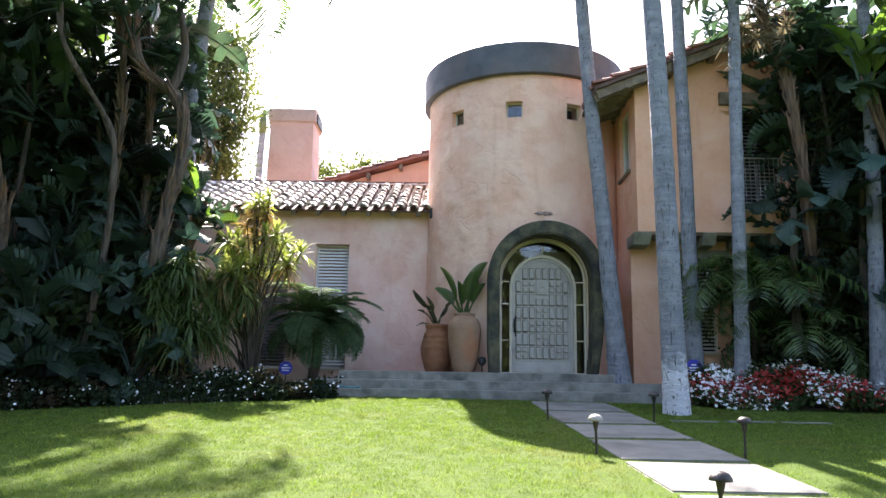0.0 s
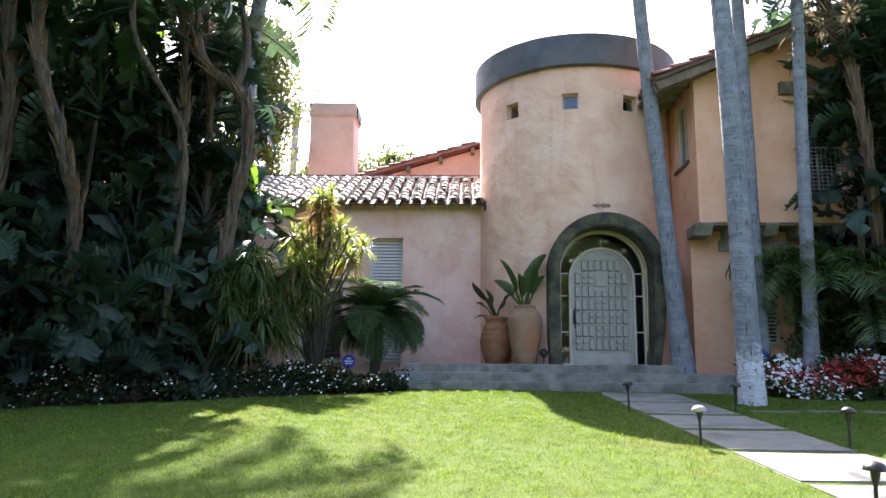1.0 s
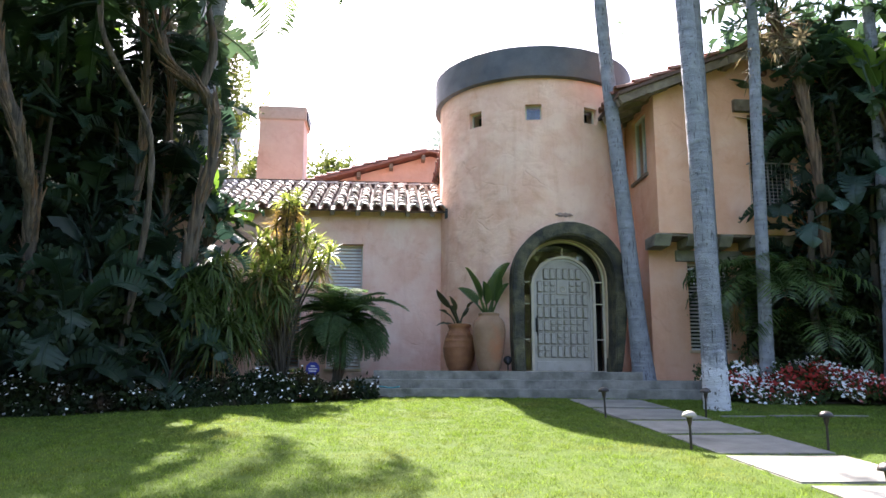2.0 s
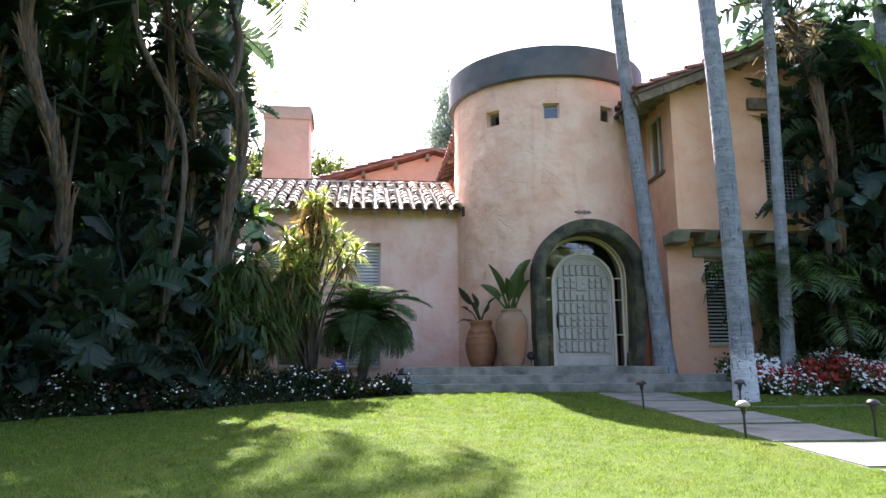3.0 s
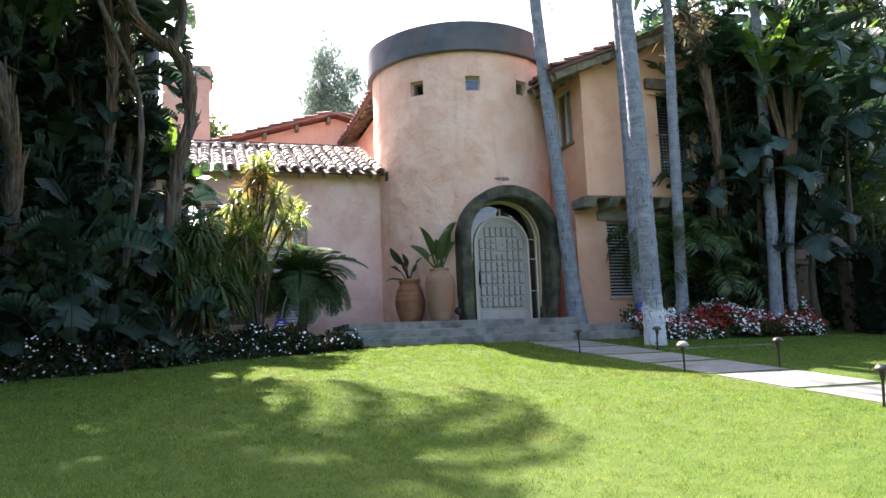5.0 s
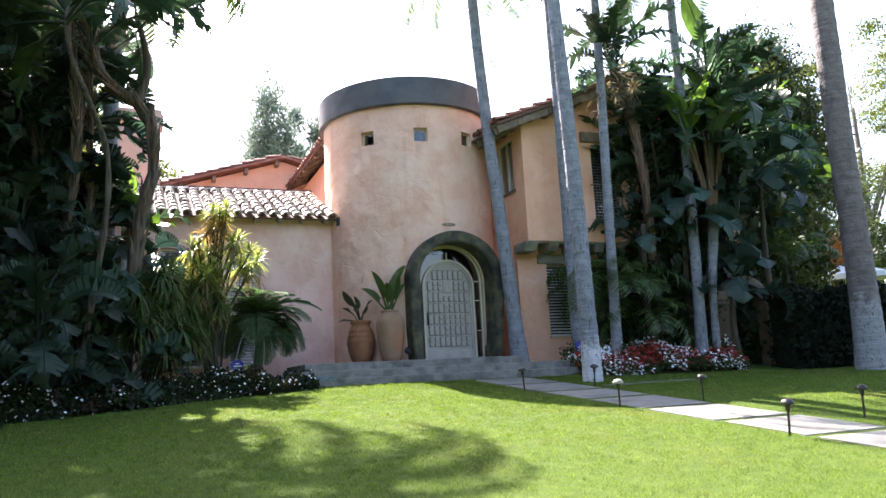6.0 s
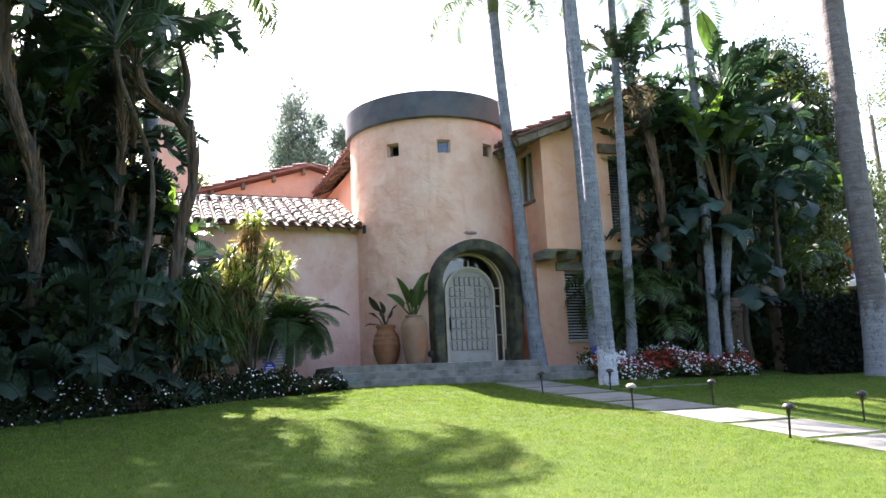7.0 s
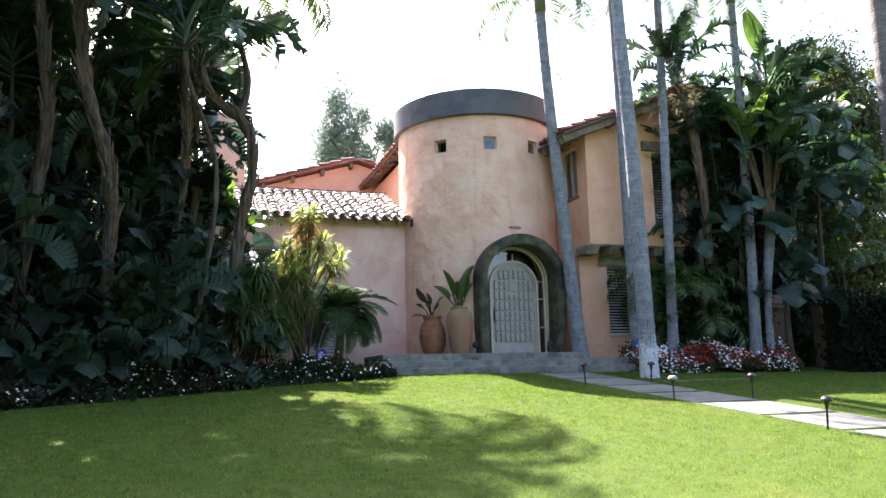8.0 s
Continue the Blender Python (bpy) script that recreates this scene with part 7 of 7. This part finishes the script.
def potted(x, y, z, rows, pool, label, seed):
    t = thing("bird_of_paradise_plant", (x, y, z), label, "plant", "potted plants")
    rnd = random.Random(seed)
    part("stem", tube(bmesh.new(), [(x, y, z - 0.1), (x, y, z + 0.12)], [0.07, 0.06], 8), M_STALK, t)
    for az, tilt, s in rows:
        mesh_part("leaf", pool[rnd.randrange(3)], Matrix.Translation((x + rnd.uniform(-0.06, 0.06), y + rnd.uniform(-0.06, 0.06), z)) @ pose(0, 0, 0, 0, 0, az) @ pose(0, 0, 0, -tilt, 0, rnd.uniform(-50, 50)) @ Matrix.Diagonal((s, s, s, 1)), t)


potted(-0.07, 17.75, PORCH + 1.03, [(82, 26, 1.15), (96, 62, 0.78), (100, 12, 0.9), (-75, 8, 0.8), (-100, 20, 0.62), (150, 10, 0.7), (60, 16, 0.66)], POTDARK, "young bird-of-paradise with long-stalked dark leaves growing in a jar", 3)
potted(0.53, 17.15, PORCH + 1.22, [(-84, 12, 1.32), (80, 18, 1.18), (96, 34, 0.92), (178, 4, 1.0), (-120, 18, 0.85), (120, 10, 0.8)], POTLEAF, "bird-of-paradise with upright bright green leaves growing in an urn", 4)


# ---- small things ----
def spotlight():
    t = thing("spotlight", (0.91, 16.95, PORCH), "small black floodlight standing on the porch beside the arch", "spotlight")
    part("base", box(bmesh.new(), 0.85, 0.97, 16.89, 17.01, PORCH, PORCH + 0.03, 0.006), M_BLACK, t)
    part("stem", tube(bmesh.new(), [(0.91, 16.95, PORCH + 0.02), (0.91, 16.95, PORCH + 0.18)], [0.012, 0.012], 8), M_BLACK, t)
    bm = lathe(bmesh.new(), [(0.02, -0.09), (0.05, -0.07), (0.085, 0.02), (0.095, 0.06), (0.085, 0.06), (0.04, 0.0)], 20)
    bmesh.ops.transform(bm, matrix=Matrix.Translation((0.91, 16.95, PORCH + 0.25)) @ pose(0, 0, 0, -55, 0, 0), verts=bm.verts)
    part("lamp_head", bm, M_BLACK, t, smooth=True)


spotlight()


def path_lamp():
    t = thing("path_lamp", (0, 0, 0), "dark bronze mushroom path lamp standing in the lawn edge", "path lamp", "path lamps")
    part("stem", tube(bmesh.new(), [(0, 0, -0.1), (0, 0, 0.30)], [0.016, 0.016], 10), M_LAMP, t)
    part("socket", lathe(bmesh.new(), [(0.014, 0.27), (0.024, 0.30), (0.036, 0.37), (0.04, 0.392), (0.0, 0.392)], 20), M_LAMP, t, smooth=True)
    part("cap", lathe(bmesh.new(), [(0.0, 0.37), (0.07, 0.385), (0.086, 0.385), (0.088, 0.392), (0.081, 0.415), (0.062, 0.44), (0.03, 0.454), (0.0, 0.458)], 28), M_LAMP, t, "domed lamp cap", True)
    return t


first = path_lamp()
LAMPS = [(1.75, 12.47), (1.94, 9.5), (2.24, 6.27), (3.36, 12.44), (3.64, 9.5), (4.36, 6.95)]
for k, (x, y) in enumerate(LAMPS):
    m = Matrix.Translation((x, y, grade(x, y) + 0.01)) @ pose(0, 0, 0, (k * 7) % 5 - 2, (k * 5) % 5 - 2, k * 50)
    if k == 0:
        first.matrix_basis = m
    else:
        c = copy_thing(first, m)
        # this lamp's cap gets a pale colour in place of a highlight
        if k == 1:
            for ch in c.children:
                if ch.name.startswith("cap"):
                    ch.data = ch.data.copy()
                    ch.data.materials[0] = M_LAMPGLINT
            tagged(c, "mushroom path lamp in the lawn edge, its cap coloured pale as a highlight")


def yard_sign(x, y, z, r, label):
    g = grade(x, y)
    t = thing("yard_sign", (x, y, g), label, "sign")
    part("stake", tube(bmesh.new(), [(x, y + 0.02, g - 0.1), (x, y + 0.02, z)], [0.01, 0.01], 6), M_BLACK, t)
    bm = prism(bmesh.new(), [(x + r * math.cos((k + 0.5) * math.tau / 8), z + r * math.sin((k + 0.5) * math.tau / 8)) for k in range(8)], y - 0.008, y + 0.008)
    pl = part("plate", bm, M_BLUE, t, "blue octagonal plate")
    for dz, w in ((0.055, 0.09), (0.0, 0.19), (-0.05, 0.15)):
        part("lettering_bar", box(bmesh.new(), x - w / 2, x + w / 2, y - 0.013, y - 0.008, z + dz - 0.012, z + dz + 0.012), M_SIGNW, pl)


yard_sign(4.88, 15.3, 2.5, 0.17, "blue octagonal yard sign on a stake beside the palms")
yard_sign(-3.25, 16.9, 2.42, 0.15, "blue octagonal yard sign on a stake in front of the window")


def hose():
    pts = [(-2.35 + 0.06 * k, 15.13 + 0.02 * math.sin(k * 1.1), 2.03 + 0.012 * math.sin(k * 0.9)) for k in range(16)]
    tagged(obj("garden_hose", tube(bmesh.new(), smooth_path(pts, 40), [0.016] * 40, 7), M_HOSE, True), "teal garden hose lying along the lower step", "hose")


hose()


# ---- grass ----
def lawn_blades():
    rs = np.random.RandomState(11)
    n = 1000000
    u = rs.uniform(0, 1, n)
    y = 3.0 + 13.6 * u ** 0.95
    x = rs.uniform(-10.5, 14.5, n)
    edge = np.interp(x, [p[0] for p in LEFT_BED], [p[1] for p in LEFT_BED]) - 0.05
    right = np.where(x > 9.1, 13.25, np.interp(x, [p[0] for p in RIGHT_BED], [p[1] for p in RIGHT_BED]) - 0.05)
    lim = np.where(x < -1.9, edge, np.where(x > 4.5, right, 15.0))
    left_p, right_p = 1.72 + 0.082 * (14.54 - y), 3.14 + 0.085 * (14.65 - y)
    joint = np.min(np.abs(y[:, None] - np.array([14.98, 13.55, 12.08, 10.70, 9.18, 7.62, 6.1, 4.55, 3.0])[None, :]), axis=1) < 0.07
    ragged = 0.03 * np.sin(y * 9.0) + 0.02 * np.sin(y * 23.0)
    keep = (y < lim) & ((x < left_p + 0.02 + ragged) | (x > right_p - 0.02 + ragged) | joint) & (x < 9.5 + (y - 3.0) * 0.6) & ~((x > 3.66) & (x < 6.2) & (y > 12.49) & (y < 12.72))
    x, y = x[keep], y[keep]
    n = len(x)
    z = np.array([grade(a, b) + 0.02 * noise.noise((a * 0.5, b * 0.5, 0)) for a, b in zip(x, y)]) - 0.01
    def grid_noise(cell, seed):
        g = np.random.RandomState(seed).uniform(-1, 1, (400, 400))
        u, v = (x + 20) / cell, (y + 5) / cell
        i, j = np.floor(u).astype(int), np.floor(v).astype(int)
        fu, fv = u - i, v - j
        i0, j0, i1, j1 = i % 400, j % 400, (i + 1) % 400, (j + 1) % 400
        return (g[i0, j0] * (1 - fu) + g[i1, j0] * fu) * (1 - fv) + (g[i0, j1] * (1 - fu) + g[i1, j1] * fu) * fv

    tuft = grid_noise(0.11, 1)
    h = rs.uniform(0.018, 0.042, n) * (1 + 0.55 * tuft)
    a = rs.uniform(0, math.tau, n)
    lx, ly = rs.normal(size=n) * 0.02 + 0.016 * grid_noise(0.16, 2), rs.normal(size=n) * 0.02 + 0.016 * grid_noise(0.16, 3)
    w = rs.uniform(0.0025, 0.0045, n) * (0.6 + 0.07 * y)
    p = np.stack([x, y, z], axis=1)
    s = np.stack([np.cos(a) * w, np.sin(a) * w, np.zeros(n)], axis=1)
    tip = p + np.stack([lx, ly, h], axis=1)
    tagged(new("grass", poly_mesh("grass", np.stack([p - s, p + s, tip], axis=1), 3, M_BLADE)), "short mown green lawn grass", "grass", kind="stuff")


lawn_blades()


# ---- barrel tiles of the low roof ----
_roof = bpy.data.objects["roof_left"]
_s = Vector((0, 3.32, 1.5)).normalized()
tile_field(_roof, (-9.75, 18.88, 6.37), (1, 0, 0), _s, 30, 8, TILE_PALE, seed=3)
